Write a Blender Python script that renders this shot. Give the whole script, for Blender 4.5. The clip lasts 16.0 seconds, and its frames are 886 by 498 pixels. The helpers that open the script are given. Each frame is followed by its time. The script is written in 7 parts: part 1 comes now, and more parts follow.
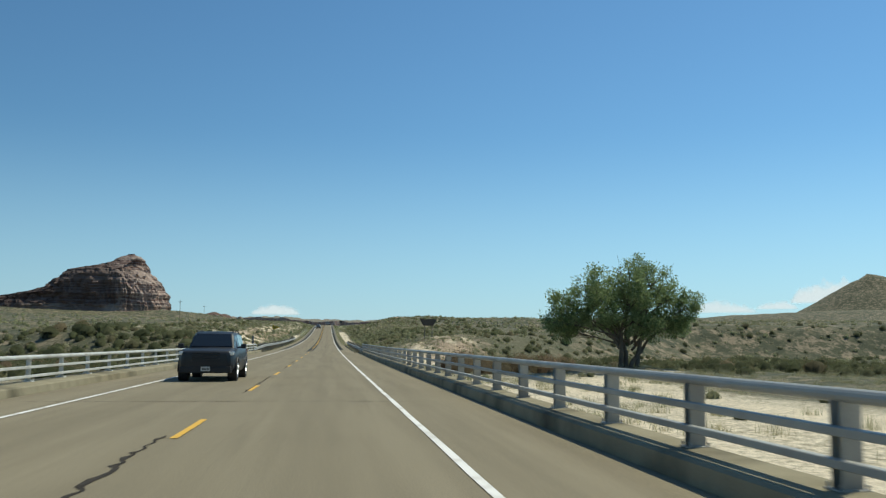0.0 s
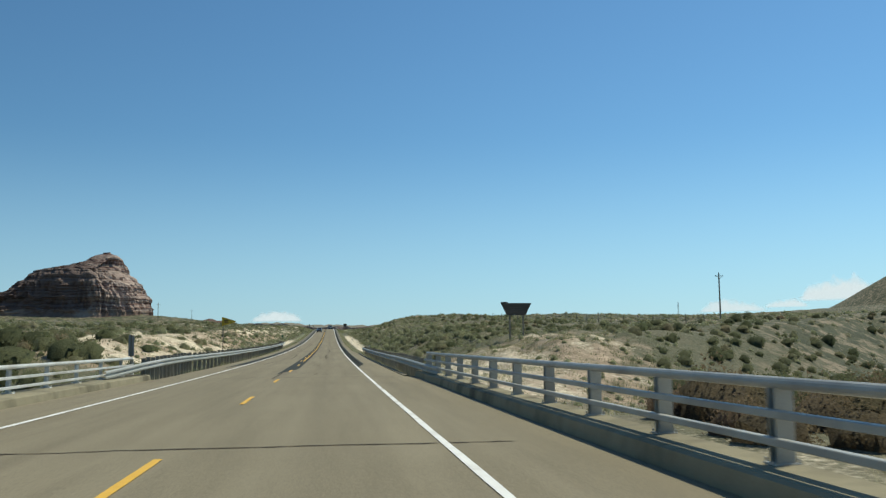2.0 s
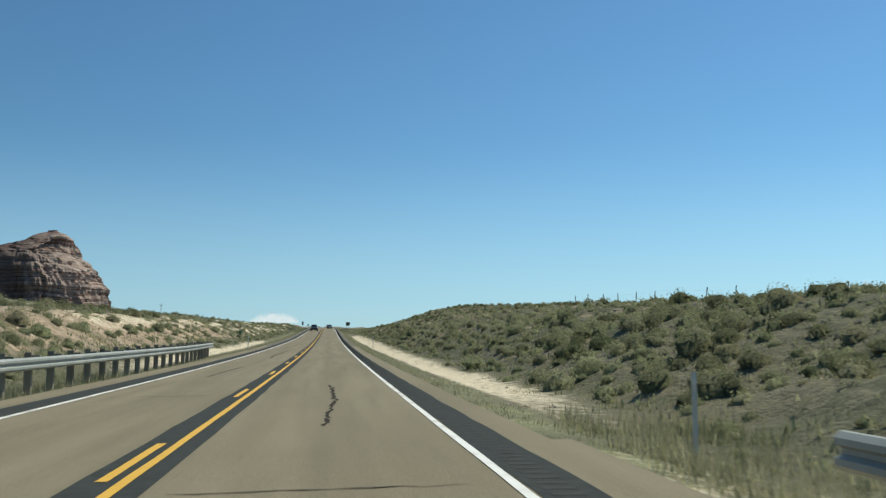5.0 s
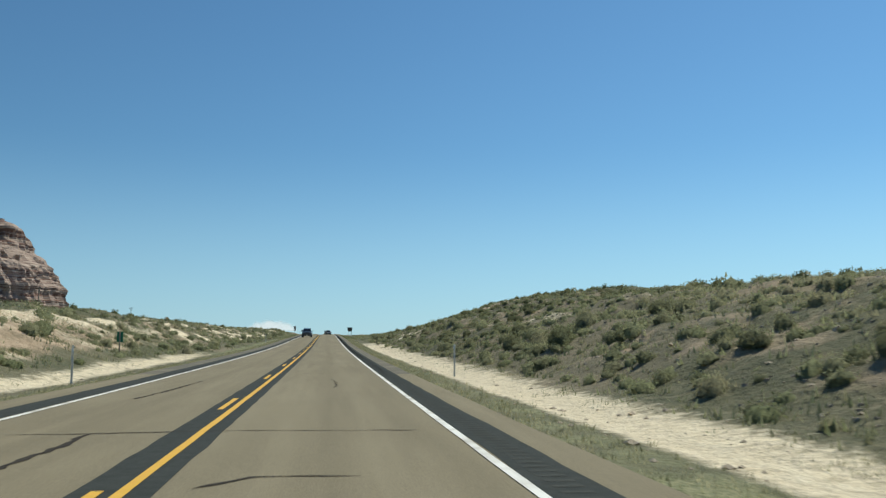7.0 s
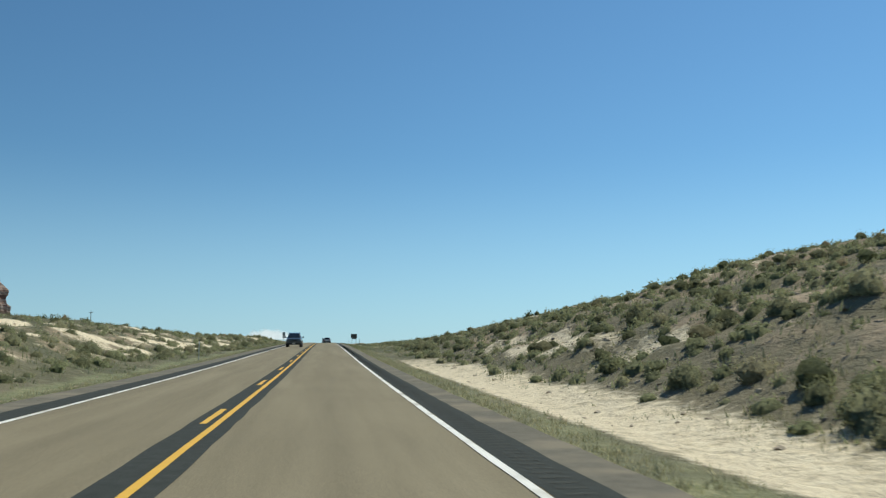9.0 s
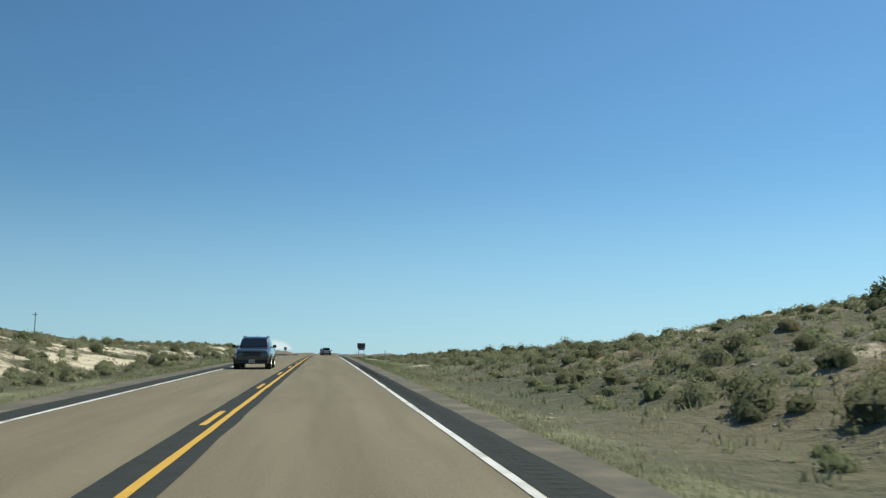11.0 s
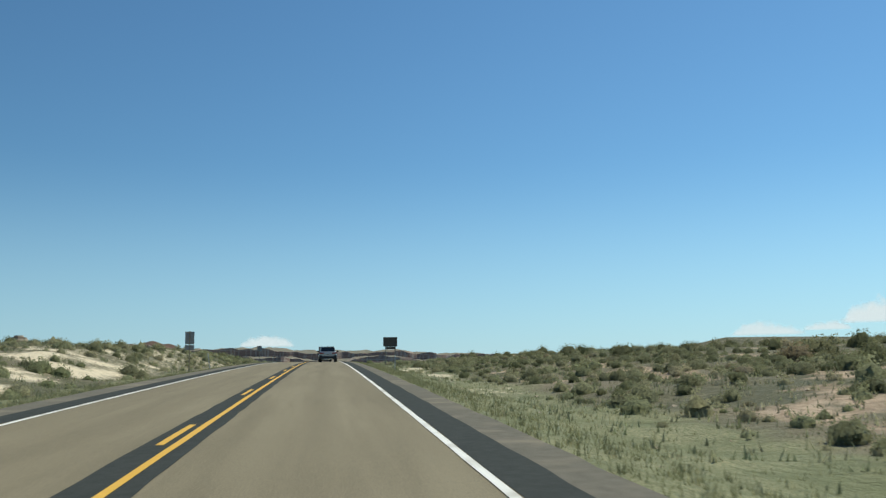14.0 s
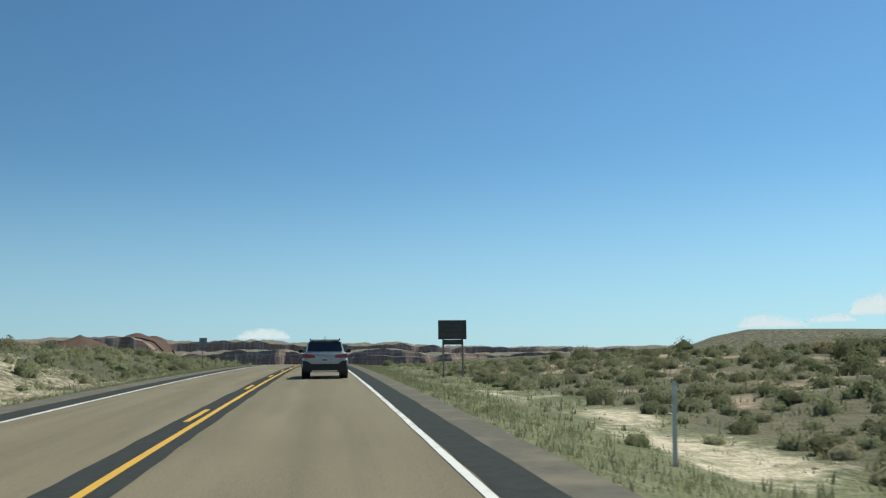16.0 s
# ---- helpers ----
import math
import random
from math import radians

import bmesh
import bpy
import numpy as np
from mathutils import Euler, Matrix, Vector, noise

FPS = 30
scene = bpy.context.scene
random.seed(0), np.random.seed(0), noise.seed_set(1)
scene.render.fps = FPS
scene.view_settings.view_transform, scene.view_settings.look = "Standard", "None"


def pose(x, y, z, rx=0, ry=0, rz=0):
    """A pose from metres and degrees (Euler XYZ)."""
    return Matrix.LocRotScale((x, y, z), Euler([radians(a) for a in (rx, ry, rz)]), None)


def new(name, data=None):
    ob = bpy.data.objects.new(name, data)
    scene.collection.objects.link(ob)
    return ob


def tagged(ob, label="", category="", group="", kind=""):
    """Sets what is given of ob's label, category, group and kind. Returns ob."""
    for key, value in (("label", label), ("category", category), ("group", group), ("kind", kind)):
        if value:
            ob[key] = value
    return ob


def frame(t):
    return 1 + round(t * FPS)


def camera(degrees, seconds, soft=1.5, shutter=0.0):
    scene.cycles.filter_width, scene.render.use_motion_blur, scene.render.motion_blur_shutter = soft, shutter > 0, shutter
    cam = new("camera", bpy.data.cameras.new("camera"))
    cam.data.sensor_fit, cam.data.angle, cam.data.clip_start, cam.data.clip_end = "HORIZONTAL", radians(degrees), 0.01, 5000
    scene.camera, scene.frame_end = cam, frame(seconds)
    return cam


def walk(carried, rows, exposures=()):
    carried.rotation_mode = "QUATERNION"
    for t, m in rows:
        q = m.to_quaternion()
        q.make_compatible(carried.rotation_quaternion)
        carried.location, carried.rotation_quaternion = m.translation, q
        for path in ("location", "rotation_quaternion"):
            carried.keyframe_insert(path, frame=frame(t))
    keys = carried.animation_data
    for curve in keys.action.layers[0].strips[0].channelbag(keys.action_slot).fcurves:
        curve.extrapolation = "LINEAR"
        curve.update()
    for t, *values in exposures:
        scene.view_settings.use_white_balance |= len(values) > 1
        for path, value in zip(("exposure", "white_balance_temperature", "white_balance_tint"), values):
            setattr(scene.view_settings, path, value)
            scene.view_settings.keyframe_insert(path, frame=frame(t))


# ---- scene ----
# ---- camera ----
cam = camera(52.49, 16.0, soft=1.3, shutter=0.08)
# seconds, x, y, z, tilt, turn, lean
ROWS = [
    (0.0, 2.084, 0.000, 1.349, 95.951, -7.236, 0.42),
    (0.5, 2.073, 16.609, 1.342, 96.100, -7.218, 0.18),
    (1.0, 2.061, 33.135, 1.339, 96.141, -7.199, -0.07),
    (1.5, 2.048, 49.579, 1.341, 96.164, -7.182, -0.32),
    (2.0, 2.034, 65.967, 1.361, 96.223, -7.168, -0.57),
    (2.5, 2.007, 82.334, 1.400, 96.166, -7.160, -0.37),
    (3.0, 1.979, 98.678, 1.459, 96.146, -7.157, -0.17),
    (3.5, 1.949, 115.008, 1.542, 96.250, -7.161, 0.03),
    (4.0, 1.919, 131.334, 1.658, 96.346, -7.171, 0.14),
    (4.2, 1.906, 137.857, 1.713, 96.366, -7.177, 0.19),
    (6.3, 1.780, 205.984, 2.629, 96.895, -7.287, -0.03),
    (6.5, 1.768, 212.420, 2.749, 96.950, -7.300, -0.05),
    (7.0, 1.741, 228.465, 3.072, 96.979, -7.334, -0.00),
    (7.5, 1.715, 244.449, 3.429, 97.043, -7.368, 0.04),
    (8.0, 1.692, 260.360, 3.819, 97.161, -7.400, 0.09),
    (8.5, 1.698, 276.167, 4.233, 97.314, -7.430, -0.06),
    (9.0, 1.706, 291.842, 4.671, 97.502, -7.456, -0.22),
    (9.5, 1.674, 307.351, 5.133, 97.596, -7.478, 0.04),
    (10.0, 1.645, 322.649, 5.624, 97.834, -7.494, 0.30),
    (12.3, 1.810, 391.109, 8.112, 98.327, -7.500, 0.04),
    (12.5, 1.828, 396.965, 8.322, 98.281, -7.497, 0.02),
    (13.0, 1.875, 411.548, 8.840, 98.115, -7.489, -0.22),
    (13.5, 1.923, 426.059, 9.344, 97.984, -7.483, -0.47),
    (14.0, 1.973, 440.517, 9.835, 97.836, -7.481, -0.72),
    (14.5, 2.021, 454.922, 10.313, 97.699, -7.489, -0.71),
    (15.0, 2.068, 469.275, 10.763, 97.562, -7.510, -0.70),
    (15.5, 2.112, 483.550, 11.182, 97.443, -7.551, -0.69),
    (16.0, 2.151, 497.723, 11.569, 97.360, -7.618, -0.68),
]
PATH = [(t, pose(x, y, z, tilt, 0, turn) @ pose(0, 0, 0, 0, 0, lean)) for t, x, y, z, tilt, turn, lean in ROWS]
walk(cam, PATH, exposures=[(0.0, 0.0, 6500, 3), (16.0, 0.0, 6500, 3)])

# ---- world, sun ----
SUN_HEIGHT, SUN_TURN = radians(56), radians(58)      # turn: clockwise from straight ahead (+y)
world = bpy.data.worlds.new("sky")
scene.world = world
world.use_nodes = True
wn = world.node_tree.nodes
sky = wn.new("ShaderNodeTexSky")
sky.sky_type, sky.sun_disc = "NISHITA", False
sky.sun_elevation, sky.sun_rotation = SUN_HEIGHT, SUN_TURN
sky.altitude, sky.air_density, sky.dust_density, sky.ozone_density = 1400, 1.25, 0.5, 7.0
clear = wn.new("ShaderNodeMix")
clear.data_type, clear.blend_type = "RGBA", "MULTIPLY"
clear.inputs["Factor"].default_value, clear.inputs["B"].default_value = 1.0, (0.76, 0.96, 0.98, 1)
world.node_tree.links.new(sky.outputs["Color"], clear.inputs["A"])
way, part_z, low = wn.new("ShaderNodeTexCoord"), wn.new("ShaderNodeSeparateXYZ"), wn.new("ShaderNodeMapRange")
low.interpolation_type = "SMOOTHSTEP"
low.inputs["From Min"].default_value, low.inputs["From Max"].default_value = 0.0, 0.24
low.inputs["To Min"].default_value, low.inputs["To Max"].default_value = 0.57, 0.0
haze = wn.new("ShaderNodeMix")
haze.data_type = "RGBA"
haze.inputs["B"].default_value = (4.4, 6.65, 8.65, 1)
world.node_tree.links.new(way.outputs["Generated"], part_z.inputs[0])
world.node_tree.links.new(part_z.outputs["Z"], low.inputs["Value"])
world.node_tree.links.new(low.outputs[0], haze.inputs["Factor"])
world.node_tree.links.new(clear.outputs["Result"], haze.inputs["A"])
# the sky is brighter round the sun's side
side = wn.new("ShaderNodeVectorMath")
side.operation = "DOT_PRODUCT"
side.inputs[1].default_value = (math.sin(SUN_TURN), math.cos(SUN_TURN), 0)
glow = wn.new("ShaderNodeMapRange")
glow.inputs["From Min"].default_value, glow.inputs["From Max"].default_value = -0.1, 1.0
glow.inputs["To Min"].default_value, glow.inputs["To Max"].default_value = 0.84, 1.12
bright = wn.new("ShaderNodeVectorMath")
bright.operation = "SCALE"
world.node_tree.links.new(way.outputs["Generated"], side.inputs[0])
world.node_tree.links.new(side.outputs["Value"], glow.inputs["Value"])
world.node_tree.links.new(haze.outputs["Result"], bright.inputs[0])
world.node_tree.links.new(glow.outputs[0], bright.inputs["Scale"])
world.node_tree.links.new(bright.outputs[0], wn["Background"].inputs["Color"])
wn["Background"].inputs["Strength"].default_value = 0.101
sun = new("sun", bpy.data.lights.new("sun", "SUN"))
sun.data.energy, sun.data.angle, sun.data.color = 3.75, radians(0.53), (1.0, 0.935, 0.77)
toward = Vector((math.sin(SUN_TURN) * math.cos(SUN_HEIGHT), math.cos(SUN_TURN) * math.cos(SUN_HEIGHT), math.sin(SUN_HEIGHT)))
sun.matrix_world = Matrix.Translation((0, 0, 60)) @ toward.to_track_quat("Z", "Y").to_matrix().to_4x4()


# ---- materials ----
def node_material(name):
    m = bpy.data.materials.new(name)
    m.use_nodes = True
    return m, m.node_tree.nodes, m.node_tree.links, m.node_tree.nodes["Principled BSDF"]


def surface(name, low, high, rough=0.8, metal=0.0, grain=8.0, fine=60.0, bump=0.15, stain=None, stain_scale=0.6, spread=(0.3, 0.7), stretch=(1, 1, 1), coat=0.0, random_part=0.0):
    """Two-scale noise between two base colours, with fine relief and optional larger stains."""
    m, n, l, b = node_material(name)
    geo = n.new("ShaderNodeNewGeometry")
    scl = n.new("ShaderNodeVectorMath")
    scl.operation = "MULTIPLY"
    scl.inputs[1].default_value = stretch
    l.new(geo.outputs["Position"], scl.inputs[0])
    t1, t2 = n.new("ShaderNodeTexNoise"), n.new("ShaderNodeTexNoise")
    t1.inputs["Scale"].default_value, t2.inputs["Scale"].default_value = grain, fine
    t1.inputs["Detail"].default_value, t2.inputs["Detail"].default_value = 4, 2
    l.new(scl.outputs[0], t1.inputs["Vector"])
    l.new(scl.outputs[0], t2.inputs["Vector"])
    add = n.new("ShaderNodeMath")
    add.operation = "MULTIPLY_ADD"
    add.inputs[1].default_value = 0.4
    l.new(t2.outputs["Fac"], add.inputs[0])
    half = n.new("ShaderNodeMath")
    half.operation = "MULTIPLY"
    half.inputs[1].default_value = 0.6
    l.new(t1.outputs["Fac"], half.inputs[0])
    l.new(half.outputs[0], add.inputs[2])
    ramp = n.new("ShaderNodeMapRange")
    ramp.inputs["From Min"].default_value, ramp.inputs["From Max"].default_value = spread
    l.new(add.outputs[0], ramp.inputs["Value"])
    mix = n.new("ShaderNodeMix")
    mix.data_type = "RGBA"
    mix.inputs["A"].default_value, mix.inputs["B"].default_value = (*low, 1), (*high, 1)
    l.new(ramp.outputs[0], mix.inputs["Factor"])
    out = mix.outputs["Result"]
    if stain:
        t3 = n.new("ShaderNodeTexNoise")
        t3.inputs["Scale"].default_value, t3.inputs["Detail"].default_value = stain_scale, 5
        l.new(scl.outputs[0], t3.inputs["Vector"])
        r3 = n.new("ShaderNodeMapRange")
        r3.inputs["From Min"].default_value, r3.inputs["From Max"].default_value = 0.5, 0.68
        l.new(t3.outputs["Fac"], r3.inputs["Value"])
        m3 = n.new("ShaderNodeMix")
        m3.data_type = "RGBA"
        m3.inputs["B"].default_value = (*stain, 1)
        l.new(out, m3.inputs["A"])
        l.new(r3.outputs[0], m3.inputs["Factor"])
        out = m3.outputs["Result"]
    if random_part:
        info = n.new("ShaderNodeObjectInfo")
        hsv = n.new("ShaderNodeHueSaturation")
        rr = n.new("ShaderNodeMapRange")
        rr.inputs["To Min"].default_value, rr.inputs["To Max"].default_value = 1 - random_part, 1 + random_part
        l.new(info.outputs["Random"], rr.inputs["Value"])
        l.new(rr.outputs[0], hsv.inputs["Value"])
        l.new(out, hsv.inputs["Color"])
        out = hsv.outputs["Color"]
    l.new(out, b.inputs["Base Color"])
    b.inputs["Roughness"].default_value, b.inputs["Metallic"].default_value = rough, metal
    if rough > 0.84:
        b.inputs["Specular IOR Level"].default_value = 0.15
    b.inputs["Coat Weight"].default_value, b.inputs["Coat Roughness"].default_value = coat, 0.05
    if bump:
        bn = n.new("ShaderNodeBump")
        bn.inputs["Strength"].default_value, bn.inputs["Distance"].default_value = bump, 0.02
        l.new(add.outputs[0], bn.inputs["Height"])
        l.new(bn.outputs["Normal"], b.inputs["Normal"])
    return m


def plain(name, colour, rough=0.5, metal=0.0, coat=0.0, emit=0.0):
    return surface(name, tuple(c * 0.9 for c in colour), tuple(min(1, c * 1.08) for c in colour), rough, metal, 3, 40, 0.03, coat=coat)


def foliage(name, dark, light, dry):
    """Leaves: colour by the plant's own tint, some light passing through."""
    m, n, l, b = node_material(name)
    at = n.new("ShaderNodeAttribute")
    at.attribute_name = "tint"
    ramp = n.new("ShaderNodeValToRGB")
    e = ramp.color_ramp.elements
    e[0].position, e[0].color = 0.0, (*dark, 1)
    e[1].position, e[1].color = 1.0, (*dry, 1)
    mid = e.new(0.6)
    mid.color = (*light, 1)
    l.new(at.outputs["Fac"], ramp.inputs["Fac"])
    geo = n.new("ShaderNodeNewGeometry")
    hsv = n.new("ShaderNodeHueSaturation")
    mr = n.new("ShaderNodeMapRange")
    mr.inputs["To Min"].default_value, mr.inputs["To Max"].default_value = 0.82, 1.18
    l.new(geo.outputs["Random Per Island"], mr.inputs["Value"])
    l.new(mr.outputs[0], hsv.inputs["Value"])
    l.new(ramp.outputs["Color"], hsv.inputs["Color"])
    b.inputs["Roughness"].default_value = 0.9
    b.inputs["Specular IOR Level"].default_value = 0.15
    leafy = n.new("ShaderNodeTexNoise")
    leafy.inputs["Scale"].default_value, leafy.inputs["Detail"].default_value = 13.0, 4
    l.new(geo.outputs["Position"], leafy.inputs["Vector"])
    lr = n.new("ShaderNodeMapRange")
    lr.inputs["From Min"].default_value, lr.inputs["From Max"].default_value = 0.38, 0.62
    lr.inputs["To Min"].default_value, lr.inputs["To Max"].default_value = 0.72, 1.24
    l.new(leafy.outputs["Fac"], lr.inputs["Value"])
    grain = n.new("ShaderNodeHueSaturation")
    l.new(lr.outputs[0], grain.inputs["Value"])
    l.new(hsv.outputs["Color"], grain.inputs["Color"])
    hsv = grain
    l.new(hsv.outputs["Color"], b.inputs["Base Color"])
    bn = n.new("ShaderNodeBump")
    bn.inputs["Strength"].default_value, bn.inputs["Distance"].default_value = 0.3, 0.06
    l.new(leafy.outputs["Fac"], bn.inputs["Height"])
    l.new(bn.outputs["Normal"], b.inputs["Normal"])
    tr = n.new("ShaderNodeBsdfTranslucent")
    l.new(hsv.outputs["Color"], tr.inputs["Color"])
    ms = n.new("ShaderNodeMixShader")
    ms.inputs["Fac"].default_value = 0.52
    l.new(b.outputs[0], ms.inputs[1])
    l.new(tr.outputs[0], ms.inputs[2])
    l.new(ms.outputs[0], n["Material Output"].inputs["Surface"])
    return m


def ground_material():
    """Desert soil: olive scrub soil, pale sand, pink-red earth and verge grass by the mesh's soil masks."""
    m, n, l, b = node_material("desert_soil")
    geo = n.new("ShaderNodeNewGeometry")
    at = n.new("ShaderNodeAttribute")
    at.attribute_name = "soil"
    sep = n.new("ShaderNodeSeparateColor")
    l.new(at.outputs["Color"], sep.inputs[0])

    def tex(scale, detail=5, rough=0.6):
        t = n.new("ShaderNodeTexNoise")
        t.inputs["Scale"].default_value, t.inputs["Detail"].default_value, t.inputs["Roughness"].default_value = scale, detail, rough
        l.new(geo.outputs["Position"], t.inputs["Vector"])
        return t.outputs["Fac"]

    def blend(fac, a, c):
        x = n.new("ShaderNodeMix")
        x.data_type = "RGBA"
        for key, v in (("A", a), ("B", c)):
            if isinstance(v, tuple):
                x.inputs[key].default_value = (*v, 1)
            else:
                l.new(v, x.inputs[key])
        l.new(fac, x.inputs["Factor"])
        return x.outputs["Result"]

    def ranged(v, lo, hi):
        r = n.new("ShaderNodeMapRange")
        r.inputs["From Min"].default_value, r.inputs["From Max"].default_value = lo, hi
        l.new(v, r.inputs["Value"])
        return r.outputs[0]

    def mask(v, noise_out, soft=0.18):
        """The mask broken up by noise."""
        s = n.new("ShaderNodeMath")
        s.operation = "ADD"
        l.new(v, s.inputs[0])
        l.new(noise_out, s.inputs[1])
        return ranged(s.outputs[0], 1.0 - soft, 1.0 + soft)

    big, mid, small, speck = tex(0.05), tex(0.5), tex(3.0), tex(14.0, 3)
    scrub = blend(ranged(mid, 0.35, 0.65), (0.115, 0.112, 0.06), (0.195, 0.175, 0.105))
    scrub = blend(ranged(small, 0.42, 0.56), scrub, (0.09, 0.092, 0.047))
    scrub = blend(ranged(tex(1.3, 6, 0.7), 0.5, 0.62), scrub, (0.10, 0.10, 0.052))
    scrub = blend(ranged(big, 0.45, 0.7), scrub, (0.23, 0.19, 0.125))
    sand = blend(ranged(small, 0.35, 0.7), (0.68, 0.57, 0.40), (0.80, 0.70, 0.52))
    sand = blend(ranged(speck, 0.56, 0.68), sand, (0.42, 0.34, 0.24))
    red = blend(ranged(mid, 0.35, 0.65), (0.40, 0.28, 0.19), (0.53, 0.40, 0.285))
    red = blend(ranged(small, 0.5, 0.68), red, (0.33, 0.235, 0.155))
    grass = blend(ranged(mid, 0.4, 0.65), (0.175, 0.185, 0.09), (0.31, 0.295, 0.165))
    grass = blend(ranged(speck, 0.45, 0.6), grass, (0.15, 0.165, 0.075))
    brushy = blend(ranged(tex(0.9, 6, 0.7), 0.42, 0.6), (0.048, 0.052, 0.025), (0.115, 0.106, 0.058))
    brushy = blend(ranged(tex(0.012, 4), 0.45, 0.65), brushy, blend(ranged(mid, 0.4, 0.6), (0.085, 0.09, 0.042), (0.2, 0.17, 0.1)))
    brushy = blend(ranged(small, 0.44, 0.56), brushy, (0.075, 0.082, 0.038))
    brushy = blend(ranged(tex(0.45, 6, 0.75), 0.5, 0.6), brushy, (0.165, 0.145, 0.088))
    brushy = blend(ranged(tex(0.13, 6, 0.75), 0.46, 0.58), brushy, (0.062, 0.07, 0.032))
    brushy = blend(ranged(tex(0.075, 6, 0.72), 0.57, 0.66), brushy, (0.23, 0.18, 0.12))
    brushy = blend(ranged(tex(0.3, 6, 0.8), 0.51, 0.55), brushy, (0.27, 0.215, 0.14))
    brushy = blend(ranged(tex(0.22, 7, 0.8), 0.51, 0.56), brushy, (0.05, 0.058, 0.027))
    scrub = blend(at.outputs["Alpha"], scrub, brushy)
    c = blend(mask(sep.outputs[2], mid), scrub, grass)
    c = blend(mask(sep.outputs[1], mid), c, red)
    c = blend(mask(sep.outputs[0], small), c, sand)
    l.new(c, b.inputs["Base Color"])
    b.inputs["Roughness"].default_value = 0.95
    hsum = n.new("ShaderNodeMath")
    hsum.operation = "ADD"
    l.new(small, hsum.inputs[0])
    l.new(speck, hsum.inputs[1])
    bn = n.new("ShaderNodeBump")
    bn.inputs["Strength"].default_value, bn.inputs["Distance"].default_value = 0.6, 0.06
    l.new(hsum.outputs[0], bn.inputs["Height"])
    lumps = n.new("ShaderNodeBump")
    lumps.inputs["Strength"].default_value, lumps.inputs["Distance"].default_value = 0.7, 0.35
    l.new(tex(1.6, 5, 0.65), lumps.inputs["Height"])
    l.new(lumps.outputs["Normal"], bn.inputs["Normal"])
    l.new(bn.outputs["Normal"], b.inputs["Normal"])
    return m


